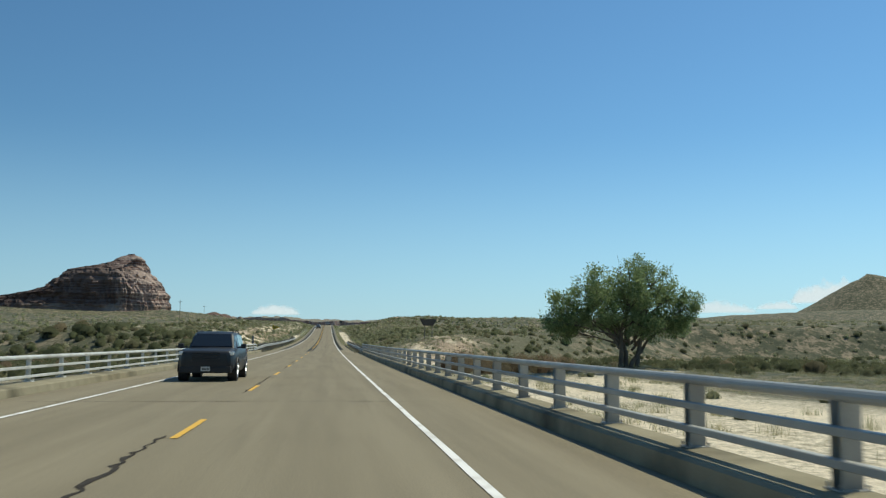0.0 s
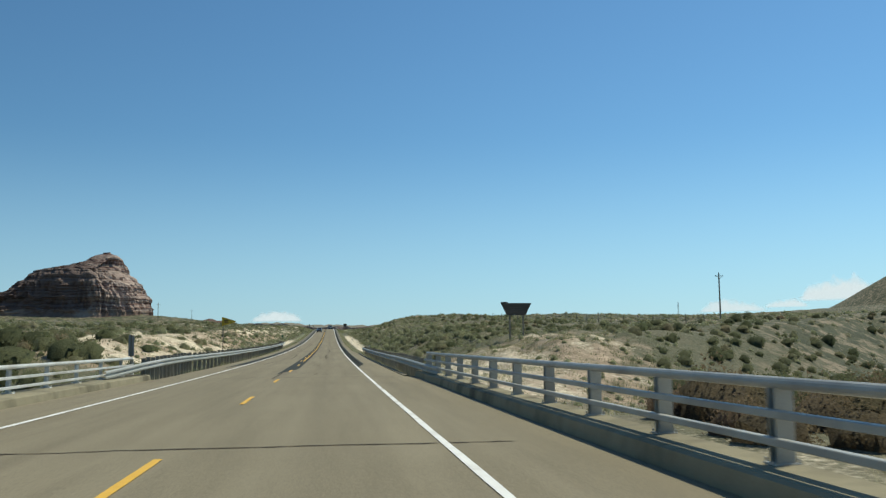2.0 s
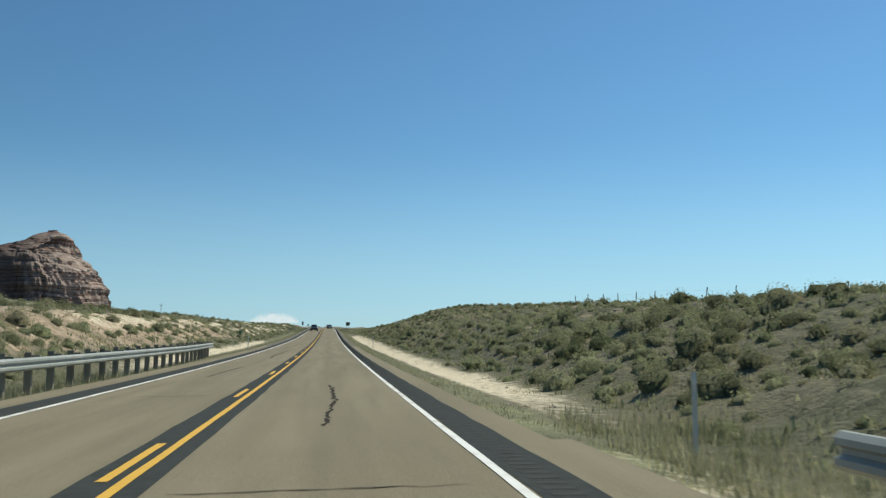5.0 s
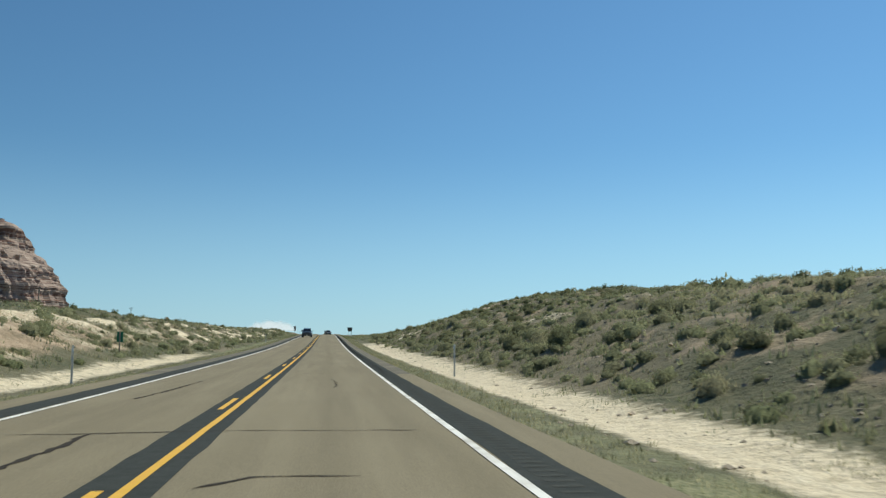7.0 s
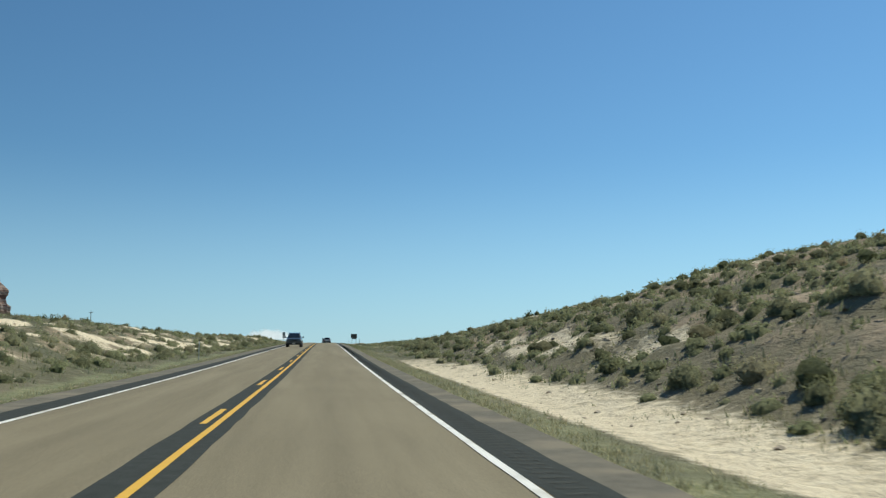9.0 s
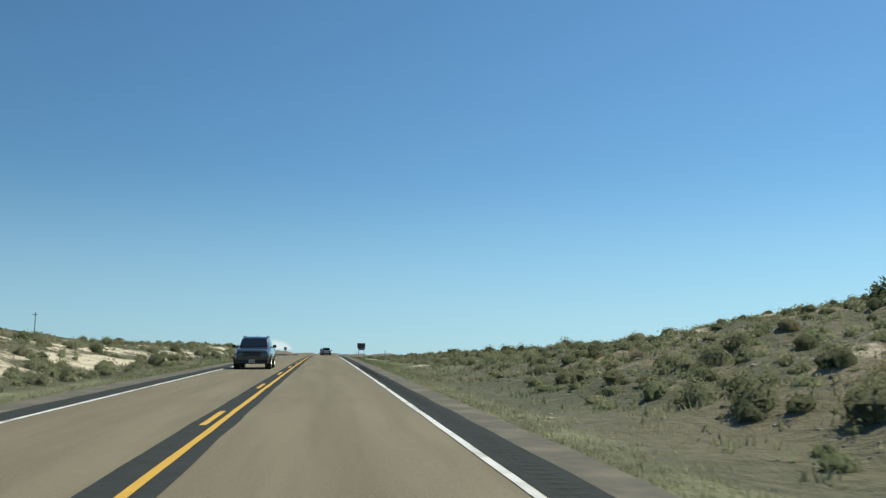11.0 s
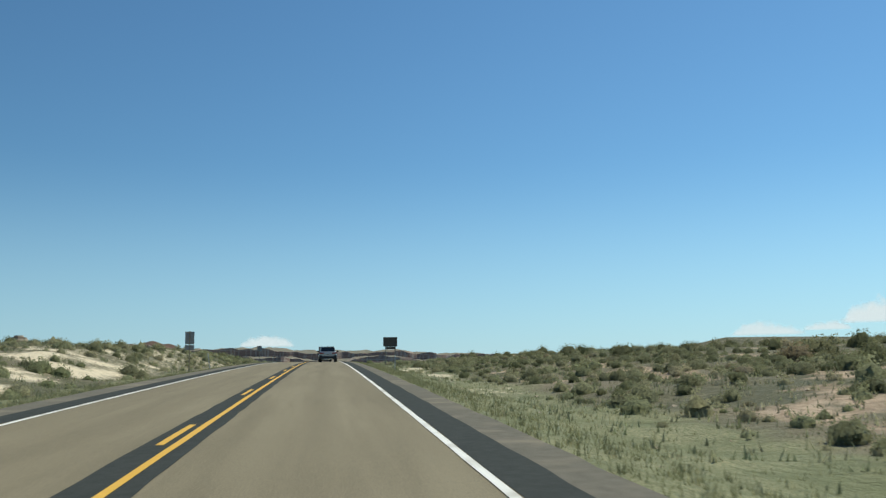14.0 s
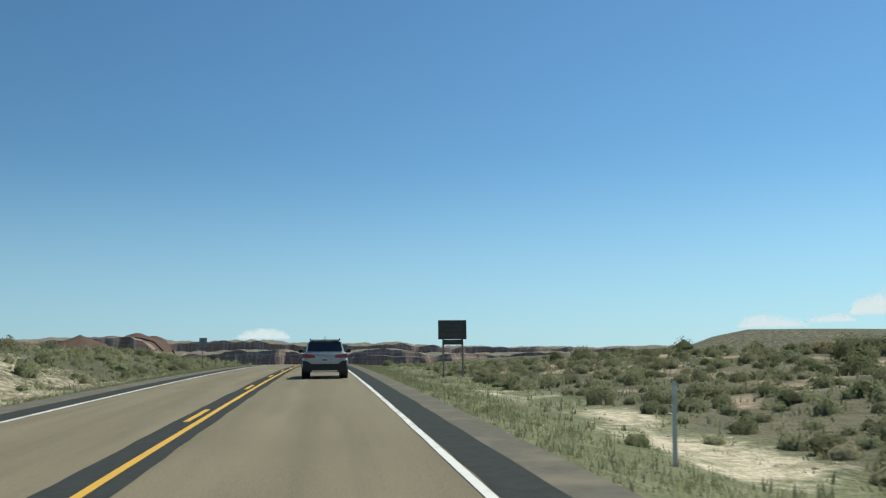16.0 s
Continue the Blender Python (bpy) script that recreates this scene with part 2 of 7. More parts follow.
def strata_material(name, stops, scale, white, ledges=None, bare=None):
    """Layered rock: bands by height, warped by noise, stained down the face."""
    m, n, l, b = node_material(name)
    geo = n.new("ShaderNodeNewGeometry")
    sep = n.new("ShaderNodeSeparateXYZ")
    l.new(geo.outputs["Position"], sep.inputs[0])
    warp = n.new("ShaderNodeTexNoise")
    warp.inputs["Scale"].default_value, warp.inputs["Detail"].default_value = 0.045, 4
    l.new(geo.outputs["Position"], warp.inputs["Vector"])
    add = n.new("ShaderNodeMath")
    add.operation = "MULTIPLY_ADD"
    add.inputs[1].default_value = 5.0
    l.new(warp.outputs["Fac"], add.inputs[0])
    l.new(sep.outputs["Z"], add.inputs[2])
    comb = n.new("ShaderNodeCombineXYZ")
    l.new(add.outputs[0], comb.inputs["Z"])
    bands = n.new("ShaderNodeTexNoise")
    bands.inputs["Scale"].default_value, bands.inputs["Detail"].default_value, bands.inputs["Roughness"].default_value = scale, 5, 0.7
    l.new(comb.outputs[0], bands.inputs["Vector"])
    ramp = n.new("ShaderNodeValToRGB")
    e = ramp.color_ramp.elements
    e[0].position, e[0].color = stops[0][0], (*stops[0][1], 1)
    e[1].position, e[1].color = stops[-1][0], (*stops[-1][1], 1)
    for p, c in stops[1:-1]:
        x = e.new(p)
        x.color = (*c, 1)
    l.new(bands.outputs["Fac"], ramp.inputs["Fac"])
    stv = n.new("ShaderNodeVectorMath")
    stv.operation = "MULTIPLY"
    stv.inputs[1].default_value = (0.35, 0.35, 0.05)
    l.new(geo.outputs["Position"], stv.inputs[0])
    streak = n.new("ShaderNodeTexNoise")
    streak.inputs["Scale"].default_value, streak.inputs["Detail"].default_value = 1.0, 5
    l.new(stv.outputs[0], streak.inputs["Vector"])
    rs = n.new("ShaderNodeMapRange")
    rs.inputs["From Min"].default_value, rs.inputs["From Max"].default_value = 0.5, 0.64
    rs.inputs["To Max"].default_value = 0.85
    l.new(streak.outputs["Fac"], rs.inputs["Value"])
    mx = n.new("ShaderNodeMix")
    mx.data_type = "RGBA"
    mx.inputs["B"].default_value = (*white, 1)
    l.new(ramp.outputs["Color"], mx.inputs["A"])
    l.new(rs.outputs[0], mx.inputs["Factor"])
    rock = mx.outputs["Result"]
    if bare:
        # shade painted in: darker on the side turned from the sun, pale layers kept on the sunlit flank
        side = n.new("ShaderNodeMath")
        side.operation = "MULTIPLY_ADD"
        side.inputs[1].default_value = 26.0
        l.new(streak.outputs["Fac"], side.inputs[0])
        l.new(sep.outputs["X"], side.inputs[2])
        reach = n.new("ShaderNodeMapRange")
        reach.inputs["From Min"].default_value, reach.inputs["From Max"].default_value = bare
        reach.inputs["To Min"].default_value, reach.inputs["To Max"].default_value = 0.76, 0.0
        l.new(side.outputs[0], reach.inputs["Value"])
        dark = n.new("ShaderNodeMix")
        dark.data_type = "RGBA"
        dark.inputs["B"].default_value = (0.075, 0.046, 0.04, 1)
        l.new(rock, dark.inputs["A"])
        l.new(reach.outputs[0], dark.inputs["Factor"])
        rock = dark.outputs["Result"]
    if ledges:
        nrm = n.new("ShaderNodeSeparateXYZ")
        l.new(geo.outputs["True Normal"], nrm.inputs[0])
        flat = n.new("ShaderNodeMapRange")
        flat.inputs["From Min"].default_value, flat.inputs["From Max"].default_value = 0.86, 0.98
        l.new(nrm.outputs["Z"], flat.inputs["Value"])
        m4 = n.new("ShaderNodeMix")
        m4.data_type = "RGBA"
        m4.inputs["B"].default_value = (*ledges, 1)
        l.new(rock, m4.inputs["A"])
        l.new(flat.outputs[0], m4.inputs["Factor"])
        rock = m4.outputs["Result"]
    l.new(rock, b.inputs["Base Color"])
    b.inputs["Roughness"].default_value = 0.95
    bn = n.new("ShaderNodeBump")
    bn.inputs["Strength"].default_value, bn.inputs["Distance"].default_value = 0.8, 1.2
    l.new(bands.outputs["Fac"], bn.inputs["Height"])
    l.new(bn.outputs["Normal"], b.inputs["Normal"])
    return m


def glass_material(name, tint):
    m, n, l, b = node_material(name)
    b.inputs["Base Color"].default_value = (*tint, 1)
    b.inputs["Roughness"].default_value, b.inputs["Specular IOR Level"].default_value = 0.04, 0.6
    b.inputs["Coat Weight"].default_value = 0.5
    return m


def asphalt_material(name, low, high, patch):
    """Worn chip-seal: stone grain, wheel-path wear along the lanes, irregular patches."""
    m, n, l, b = node_material(name)
    geo = n.new("ShaderNodeNewGeometry")
    sv = n.new("ShaderNodeVectorMath")
    sv.operation = "MULTIPLY"
    sv.inputs[1].default_value = (1.1, 0.05, 1)
    l.new(geo.outputs["Position"], sv.inputs[0])

    def tex(scale, detail, vec):
        t = n.new("ShaderNodeTexNoise")
        t.inputs["Scale"].default_value, t.inputs["Detail"].default_value = scale, detail
        l.new(vec, t.inputs["Vector"])
        return t.outputs["Fac"]

    def ranged(v, lo, hi, top=1.0):
        r = n.new("ShaderNodeMapRange")
        r.inputs["From Min"].default_value, r.inputs["From Max"].default_value, r.inputs["To Max"].default_value = lo, hi, top
        l.new(v, r.inputs["Value"])
        return r.outputs[0]

    def blend(fac, a, c):
        x = n.new("ShaderNodeMix")
        x.data_type = "RGBA"
        for key, v in (("A", a), ("B", c)):
            if isinstance(v, tuple):
                x.inputs[key].default_value = (*v, 1)
            else:
                l.new(v, x.inputs[key])
        l.new(fac, x.inputs["Factor"])
        return x.outputs["Result"]

    lanes, large, chips = tex(1.0, 3, sv.outputs[0]), tex(0.22, 5, geo.outputs["Position"]), tex(55.0, 3, geo.outputs["Position"])
    c = blend(ranged(lanes, 0.35, 0.65), low, high)
    c = blend(ranged(large, 0.48, 0.7, 0.3), c, patch)
    c = blend(ranged(tex(2.2, 5, sv.outputs[0]), 0.45, 0.68, 0.5), c, patch)
    # oil drip along the middle of each lane
    px = n.new("ShaderNodeSeparateXYZ")
    l.new(geo.outputs["Position"], px.inputs[0])
    lane = n.new("ShaderNodeMath")
    lane.operation = "ABSOLUTE"
    l.new(px.outputs["X"], lane.inputs[0])
    gap = n.new("ShaderNodeMath")
    gap.operation = "SUBTRACT"
    gap.inputs[1].default_value = 1.85
    l.new(lane.outputs[0], gap.inputs[0])
    gap2 = n.new("ShaderNodeMath")
    gap2.operation = "ABSOLUTE"
    l.new(gap.outputs[0], gap2.inputs[0])
    drip = n.new("ShaderNodeMath")
    drip.operation = "MULTIPLY"
    l.new(ranged(gap2.outputs[0], 0.45, 0.0, 0.6), drip.inputs[0])
    l.new(ranged(lanes, 0.3, 0.6), drip.inputs[1])
    c = blend(drip.outputs[0], c, patch)
    c = blend(ranged(chips, 0.5, 0.75, 0.45), c, tuple(v * 1.5 for v in high))
    c = blend(ranged(chips, 0.5, 0.25, 0.5), c, tuple(v * 0.5 for v in low))
    l.new(c, b.inputs["Base Color"])
    b.inputs["Roughness"].default_value = 0.9
    b.inputs["Specular IOR Level"].default_value = 0.25
    bn = n.new("ShaderNodeBump")
    bn.inputs["Strength"].default_value, bn.inputs["Distance"].default_value = 0.35, 0.008
    l.new(chips, bn.inputs["Height"])
    l.new(bn.outputs["Normal"], b.inputs["Normal"])
    return m


ASPHALT = asphalt_material("worn_asphalt", (0.222, 0.187, 0.122), (0.272, 0.231, 0.154), (0.178, 0.149, 0.097))
SEALED = surface("dark_sealcoat", (0.036, 0.040, 0.037), (0.062, 0.067, 0.062), 0.95, 0, 6, 90, 0.3)
SHOULDER = surface("grey_gravel_shoulder", (0.125, 0.115, 0.092), (0.2, 0.182, 0.146), 0.95, 0, 5, 70, 0.5, stain=(0.24, 0.21, 0.16), stain_scale=0.9)
TAR = surface("crack_tar", (0.03, 0.025, 0.02), (0.065, 0.054, 0.043), 0.95, 0, 10, 80, 0.2)
WHITE_LINE = surface("white_road_paint", (0.78, 0.765, 0.71), (0.88, 0.865, 0.82), 0.75, 0, 4, 90, 0.2, stain=(0.55, 0.52, 0.46), stain_scale=1.2)
YELLOW_LINE = surface("yellow_road_paint", (0.72, 0.40, 0.03), (0.82, 0.48, 0.05), 0.6, 0, 4, 90, 0.2)
SOIL = ground_material()
CONCRETE = surface("weathered_concrete", (0.225, 0.198, 0.13), (0.345, 0.306, 0.21), 0.95, 0, 1.5, 40, 0.3, stain=(0.12, 0.106, 0.072), stain_scale=0.5)
STEEL = surface("galvanised_steel", (0.28, 0.29, 0.265), (0.39, 0.4, 0.37), 0.62, 0.1, 2.5, 60, 0.05, stain=(0.42, 0.42, 0.40), stain_scale=0.8)
RAIL_PAINT = surface("silver_rail_paint", (0.31, 0.305, 0.275), (0.43, 0.425, 0.39), 0.45, 0.0, 2.5, 60, 0.05, stain=(0.27, 0.26, 0.235), stain_scale=0.8)
# lighter copy of the rail paint: sunlight on the left railing put into its colour
SUNLIT_RAIL = surface("sunlit_rail_paint", (0.52, 0.52, 0.48), (0.64, 0.64, 0.6), 0.5, 0.0, 2.5, 60, 0.05, stain=(0.4, 0.38, 0.33), stain_scale=0.8)
POST_WOOD = surface("weathered_post_wood", (0.19, 0.165, 0.125), (0.32, 0.285, 0.22), 0.9, 0, 6, 50, 0.4, stretch=(1, 1, 0.2), random_part=0.15)
BARK = surface("bark", (0.09, 0.075, 0.06), (0.2, 0.17, 0.135), 0.95, 0, 3, 18, 0.8, stretch=(1, 1, 0.25))
SIGN_BROWN = surface("dark_brown_sign_board", (0.07, 0.06, 0.05), (0.105, 0.09, 0.074), 0.75, 0, 3, 40, 0.1)
SIGN_PALE = surface("faded_sign_lettering", (0.085, 0.075, 0.065), (0.12, 0.108, 0.09), 0.7, 0, 3, 40, 0.0)
SIGN_BACK = surface("bare_aluminium_sign_back", (0.26, 0.26, 0.26), (0.34, 0.34, 0.34), 0.55, 0.5, 3, 40, 0.03)
SIGN_GREEN = surface("green_sign_sheeting", (0.02, 0.16, 0.08), (0.03, 0.2, 0.1), 0.5, 0, 3, 40, 0.03)
SIGN_YELLOW = surface("yellow_sign_sheeting", (0.46, 0.31, 0.02), (0.54, 0.37, 0.03), 0.6, 0, 3, 40, 0.03)
BLACK = plain("black_plastic", (0.02, 0.02, 0.022), 0.6)
WHITE_PLASTIC = plain("white_plastic", (0.55, 0.54, 0.5), 0.5)
RUBBER = surface("tyre_rubber", (0.018, 0.018, 0.018), (0.03, 0.03, 0.03), 0.85, 0, 8, 60, 0.2)
ALLOY = plain("alloy_wheel", (0.55, 0.56, 0.58), 0.3, 0.9)
SILVER_PAINT = plain("silver_car_paint", (0.42, 0.42, 0.425), 0.4, 0.25, 0.8)
NAVY_PAINT = plain("dark_navy_car_paint", (0.005, 0.008, 0.013), 0.5, 0.0, 0.15)
GREY_PAINT = plain("dark_grey_car_paint", (0.05, 0.058, 0.068), 0.3, 0.3, 1.0)
TINTED = glass_material("tinted_glass", (0.012, 0.014, 0.016))
RED_LENS = plain("red_tail_lens", (0.22, 0.012, 0.012), 0.25, 0, 0.8)
CLEAR_LENS = plain("clear_headlamp", (0.75, 0.78, 0.8), 0.15, 0.3, 1.0)
PLATE = plain("number_plate", (0.6, 0.58, 0.52), 0.5)
CHROME = plain("chrome", (0.75, 0.76, 0.78), 0.12, 1.0)
TRUCK_WHITE = plain("truck_box_paint", (0.32, 0.32, 0.31), 0.5)
SAGE = foliage("sage_leaves", (0.205, 0.23, 0.12), (0.285, 0.30, 0.175), (0.375, 0.345, 0.225))
TAMARISK = foliage("tamarisk_leaves", (0.085, 0.10, 0.05), (0.14, 0.15, 0.08), (0.24, 0.175, 0.115))
RUSSET = foliage("russet_tamarisk_leaves", (0.13, 0.115, 0.065), (0.2, 0.15, 0.1), (0.27, 0.18, 0.125))
THICKET = foliage("thicket_leaves", (0.19, 0.205, 0.115), (0.29, 0.295, 0.18), (0.38, 0.335, 0.23))
BRUSH = foliage("brush_leaves", (0.12, 0.14, 0.07), (0.2, 0.205, 0.115), (0.3, 0.25, 0.16))
GRASS = foliage("dry_grass", (0.2, 0.21, 0.105), (0.33, 0.32, 0.185), (0.47, 0.43, 0.28))
COTTONWOOD = foliage("cottonwood_leaves", (0.19, 0.26, 0.12), (0.285, 0.36, 0.17), (0.37, 0.42, 0.22))
GREY_STONE = surface("grey_brown_stone", (0.19, 0.165, 0.135), (0.32, 0.28, 0.235), 0.95, 0, 2, 20, 0.4)
BROWN_STONE = surface("brown_stone", (0.2, 0.15, 0.11), (0.3, 0.23, 0.17), 0.95, 0, 2, 20, 0.4)
STONE = surface("pale_stone", (0.38, 0.31, 0.23), (0.55, 0.46, 0.36), 0.95, 0, 2, 20, 0.4)
# bare: the x range over which the butte's painted shade fades towards its sunlit flank
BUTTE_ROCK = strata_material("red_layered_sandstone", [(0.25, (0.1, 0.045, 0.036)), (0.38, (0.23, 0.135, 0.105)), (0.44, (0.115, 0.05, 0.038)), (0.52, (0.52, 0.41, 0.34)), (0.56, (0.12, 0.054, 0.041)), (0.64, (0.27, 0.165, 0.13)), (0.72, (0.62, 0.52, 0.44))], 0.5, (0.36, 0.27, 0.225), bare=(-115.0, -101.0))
TALUS = surface("reddish_talus", (0.13, 0.085, 0.066), (0.25, 0.175, 0.138), 0.95, 0, 0.25, 2.0, 0.8, stain=(0.32, 0.25, 0.2), stain_scale=0.08)
FAR_ROCK = strata_material("far_red_sandstone", [(0.25, (0.16, 0.105, 0.09)), (0.42, (0.22, 0.145, 0.12)), (0.53, (0.31, 0.21, 0.17)), (0.6, (0.44, 0.36, 0.3)), (0.75, (0.52, 0.46, 0.39))], 0.3, (0.42, 0.36, 0.31), (0.2, 0.18, 0.13))
HILL_EARTH = surface("red_brown_hill_earth", (0.11, 0.072, 0.058), (0.17, 0.115, 0.09), 0.95, 0, 0.1, 0.8, 0.3)
CLOUD, _n, _l, _b = node_material("cloud_white")
_at, _tr, _em, _mx = _n.new("ShaderNodeAttribute"), _n.new("ShaderNodeBsdfTransparent"), _n.new("ShaderNodeEmission"), _n.new("ShaderNodeMixShader")
_at.attribute_name = "tint"
_em.inputs["Color"].default_value, _em.inputs["Strength"].default_value = (0.83, 0.92, 0.97, 1), 0.86
_l.new(_at.outputs["Fac"], _mx.inputs["Fac"])
_l.new(_tr.outputs[0], _mx.inputs[1])
_l.new(_em.outputs[0], _mx.inputs[2])
_l.new(_mx.outputs[0], _n["Material Output"].inputs["Surface"])


# ---- building helpers ----
def part(name, bm, material, parent=None, label=""):
    """Links a bmesh as ONE mesh object under a thing or part."""
    me = bpy.data.meshes.new(name)
    bm.to_mesh(me)
    bm.free()
    me.materials.append(material)
    ob = new(name, me)
    if parent:
        ob.parent = parent
    if label:
        ob["label"] = label
    return ob


def share(name, mesh, parent, m):
    """Another object on a mesh that is already built."""
    ob = new(name, mesh)
    ob.parent = parent
    ob.matrix_basis = m
    return ob


def arrays(name, verts, faces, material, smooth=False, tint=None, colour=None, normals=None):
    """A mesh object from vertex and face arrays (all faces with the same number of corners)."""
    verts, faces = np.asarray(verts, dtype=np.float32), np.asarray(faces, dtype=np.int32)
    k = faces.shape[1]
    me = bpy.data.meshes.new(name)
    me.vertices.add(len(verts))
    me.vertices.foreach_set("co", verts.ravel())
    me.loops.add(faces.size)
    me.loops.foreach_set("vertex_index", faces.ravel())
    me.polygons.add(len(faces))
    me.polygons.foreach_set("loop_start", np.arange(0, faces.size, k, dtype=np.int32))
    me.polygons.foreach_set("use_smooth", np.full(len(faces), smooth))
    if tint is not None:
        me.attributes.new("tint", "FLOAT", "POINT").data.foreach_set("value", np.asarray(tint, dtype=np.float32))
    if colour is not None:
        me.attributes.new("soil", "FLOAT_COLOR", "POINT").data.foreach_set("color", np.asarray(colour, dtype=np.float32).ravel())
    me.update(calc_edges=True)
    if normals is not None:
        me.normals_split_custom_set_from_vertices(np.asarray(normals, dtype=np.float32))
    me.materials.append(material)
    return new(name, me)


def box(bm, x0, x1, y0, y1, z0, z1, bevel=0.0):
    made = bmesh.ops.create_cube(bm, size=1.0, matrix=Matrix.Translation(((x0 + x1) / 2, (y0 + y1) / 2, (z0 + z1) / 2)) @ Matrix.Diagonal((abs(x1 - x0), abs(y1 - y0), abs(z1 - z0), 1)))
    if bevel:
        edges = list({e for v in made["verts"] for e in v.link_edges})
        bmesh.ops.bevel(bm, geom=edges, offset=bevel, segments=2, affect="EDGES", profile=0.5)
    return made


def rod(bm, a, b, r0, r1=None, sides=8):
    a, b = Vector(a), Vector(b)
    turn = (b - a).to_track_quat("Z", "Y").to_matrix().to_4x4()
    return bmesh.ops.create_cone(bm, cap_ends=True, segments=sides, radius1=r0, radius2=r0 if r1 is None else r1, depth=(b - a).length, matrix=Matrix.Translation((a + b) / 2) @ turn)


def slab(bm, outline, y0, y1):
    """A plate: an outline in x and z, from y0 to y1."""
    front = [bm.verts.new((x, y0, z)) for x, z in outline]
    back = [bm.verts.new((x, y1, z)) for x, z in outline]
    bm.faces.new(front)
    bm.faces.new(back[::-1])
    for i in range(len(outline)):
        j = (i + 1) % len(outline)
        bm.faces.new((front[j], front[i], back[i], back[j]))
    bmesh.ops.recalc_face_normals(bm, faces=bm.faces)


def fresh():
    return bmesh.new()


def empty(name, m, label, category, group="", kind=""):
    ob = new(name)
    ob.matrix_basis = m
    return tagged(ob, label, category, group, kind)


# ---- the lie of the land ----
GRADE_AT = [-20, 40, 100, 150, 200, 250, 300, 350, 400, 450, 500, 550, 600, 660, 740, 900]
GRADE = [0, 0, 0.0043, 0.0104, 0.0173, 0.0242, 0.0297, 0.0377, 0.0357, 0.0331, 0.0259, 0.0152, 0.0051, -0.0049, -0.0146, -0.006]
_yy = np.arange(-20, 1000, 1.0)
_gg = np.interp(_yy, GRADE_AT, GRADE)
_zz = np.concatenate([[0], np.cumsum((_gg[1:] + _gg[:-1]) / 2)])


def road_z(y):
    return np.interp(y, _yy, _zz)


def rz(y):
    return float(road_z(y))


def lattice(ix, iy, seed):
    h = (ix.astype(np.int64) * 374761393 + iy.astype(np.int64) * 668265263 + seed * 974711) & 0x7FFFFFFF
    h = ((h ^ (h >> 13)) * 1274126177) & 0x7FFFFFFF
    return ((h ^ (h >> 16)) & 0xFFFF) / 65535.0


def vnoise(x, y, seed=0, octaves=1):
    """Smooth value noise, 0 to 1."""
    total, size, amount = 0.0, 1.0, 0.0
    for o in range(octaves):
        xs, ys = np.asarray(x) * 2 ** o, np.asarray(y) * 2 ** o
        ix, iy = np.floor(xs), np.floor(ys)
        fx, fy = xs - ix, ys - iy
        fx, fy = fx * fx * (3 - 2 * fx), fy * fy * (3 - 2 * fy)
        a, b = lattice(ix, iy, seed + o), lattice(ix + 1, iy, seed + o)
        c, d = lattice(ix, iy + 1, seed + o), lattice(ix + 1, iy + 1, seed + o)
        total = total + size * ((a * (1 - fx) + b * fx) * (1 - fy) + (c * (1 - fx) + d * fx) * fy)
        amount += size
        size *= 0.5
    return total / amount


def ease(v, lo, hi):
    s = np.clip((v - lo) / (hi - lo), 0, 1)
    return s * s * (3 - 2 * s)


# heights over the road, along the way, at set distances from its middle
ALONG = [106, 125, 140, 165, 190, 215, 240, 270, 300, 335, 360, 385, 410, 440, 480, 530, 600, 700]
RIGHT = {}
RIGHT[5.3] = [-0.1] * 18
RIGHT[7] = [-0.8, -0.8, -0.7, -0.4, -0.25, -0.22, -0.2, -0.2, -0.2, -0.2, -0.2, -0.2, -0.3, -0.4, -0.5, -0.4, -0.3, -0.2]
RIGHT[9] = [-1.4, -1.2, -0.8, -0.4, -0.15, 0.0, 0.1, 0.1, 0.1, 0.1, 0.0, -0.1, -0.35, -0.6, -0.8, -0.6, -0.5, -0.4]
RIGHT[13] = [-1.2, -0.5, 0.3, 0.9, 1.6, 1.8, 1.9, 2.0, 2.2, 2.1, 1.5, 0.9, 0.2, -0.4, -0.6, -0.5, -0.4, -0.4]
RIGHT[18] = [0.3, 1.2, 1.8, 2.2, 2.8, 3.1, 3.2, 3.6, 4.1, 3.9, 2.8, 2.1, 1.1, 0.3, 0.0, -0.1, -0.3, -0.4]
RIGHT[27] = [0.9, 1.6, 2.0, 2.3, 2.9, 3.6, 4.1, 4.7, 5.2, 5.7, 4.7, 3.6, 2.3, 0.8, 0.4, 0.3, 0.0, -0.2]
RIGHT[40] = [1.2, 1.9, 2.3, 2.6, 3.2, 3.8, 4.7, 5.3, 5.9, 6.5, 5.7, 4.3, 2.8, 1.2, 0.9, 0.8, 0.5, 0.0]
RIGHT[70] = [1.9, 2.3, 2.8, 3.3, 4.2, 4.4, 4.6, 5.0, 5.6, 6.0, 5.2, 4.2, 2.8, 1.7, 1.4, 1.2, 0.8, 0.4]
RIGHT[150] = [4.5, 5.0, 5.0, 5.2, 5.4, 5.6, 5.8, 6.0, 6.0, 6.0, 5.4, 4.6, 3.6, 2.8, 2.4, 2.4, 2.4, 2.4]
RIGHT[400] = [9, 9, 9, 9, 9, 9, 9, 9, 9, 9, 8, 7, 6, 5, 5, 5, 5, 5]
LEFT = {}
LEFT[5.3] = [-0.1] * 18
LEFT[7] = [-0.6, -0.5, -0.5, -0.4, -0.3, -0.2, -0.2, -0.2, -0.2, -0.2, -0.2, -0.2, -0.2, -0.2, -0.3, -0.35, -0.2, -0.2]
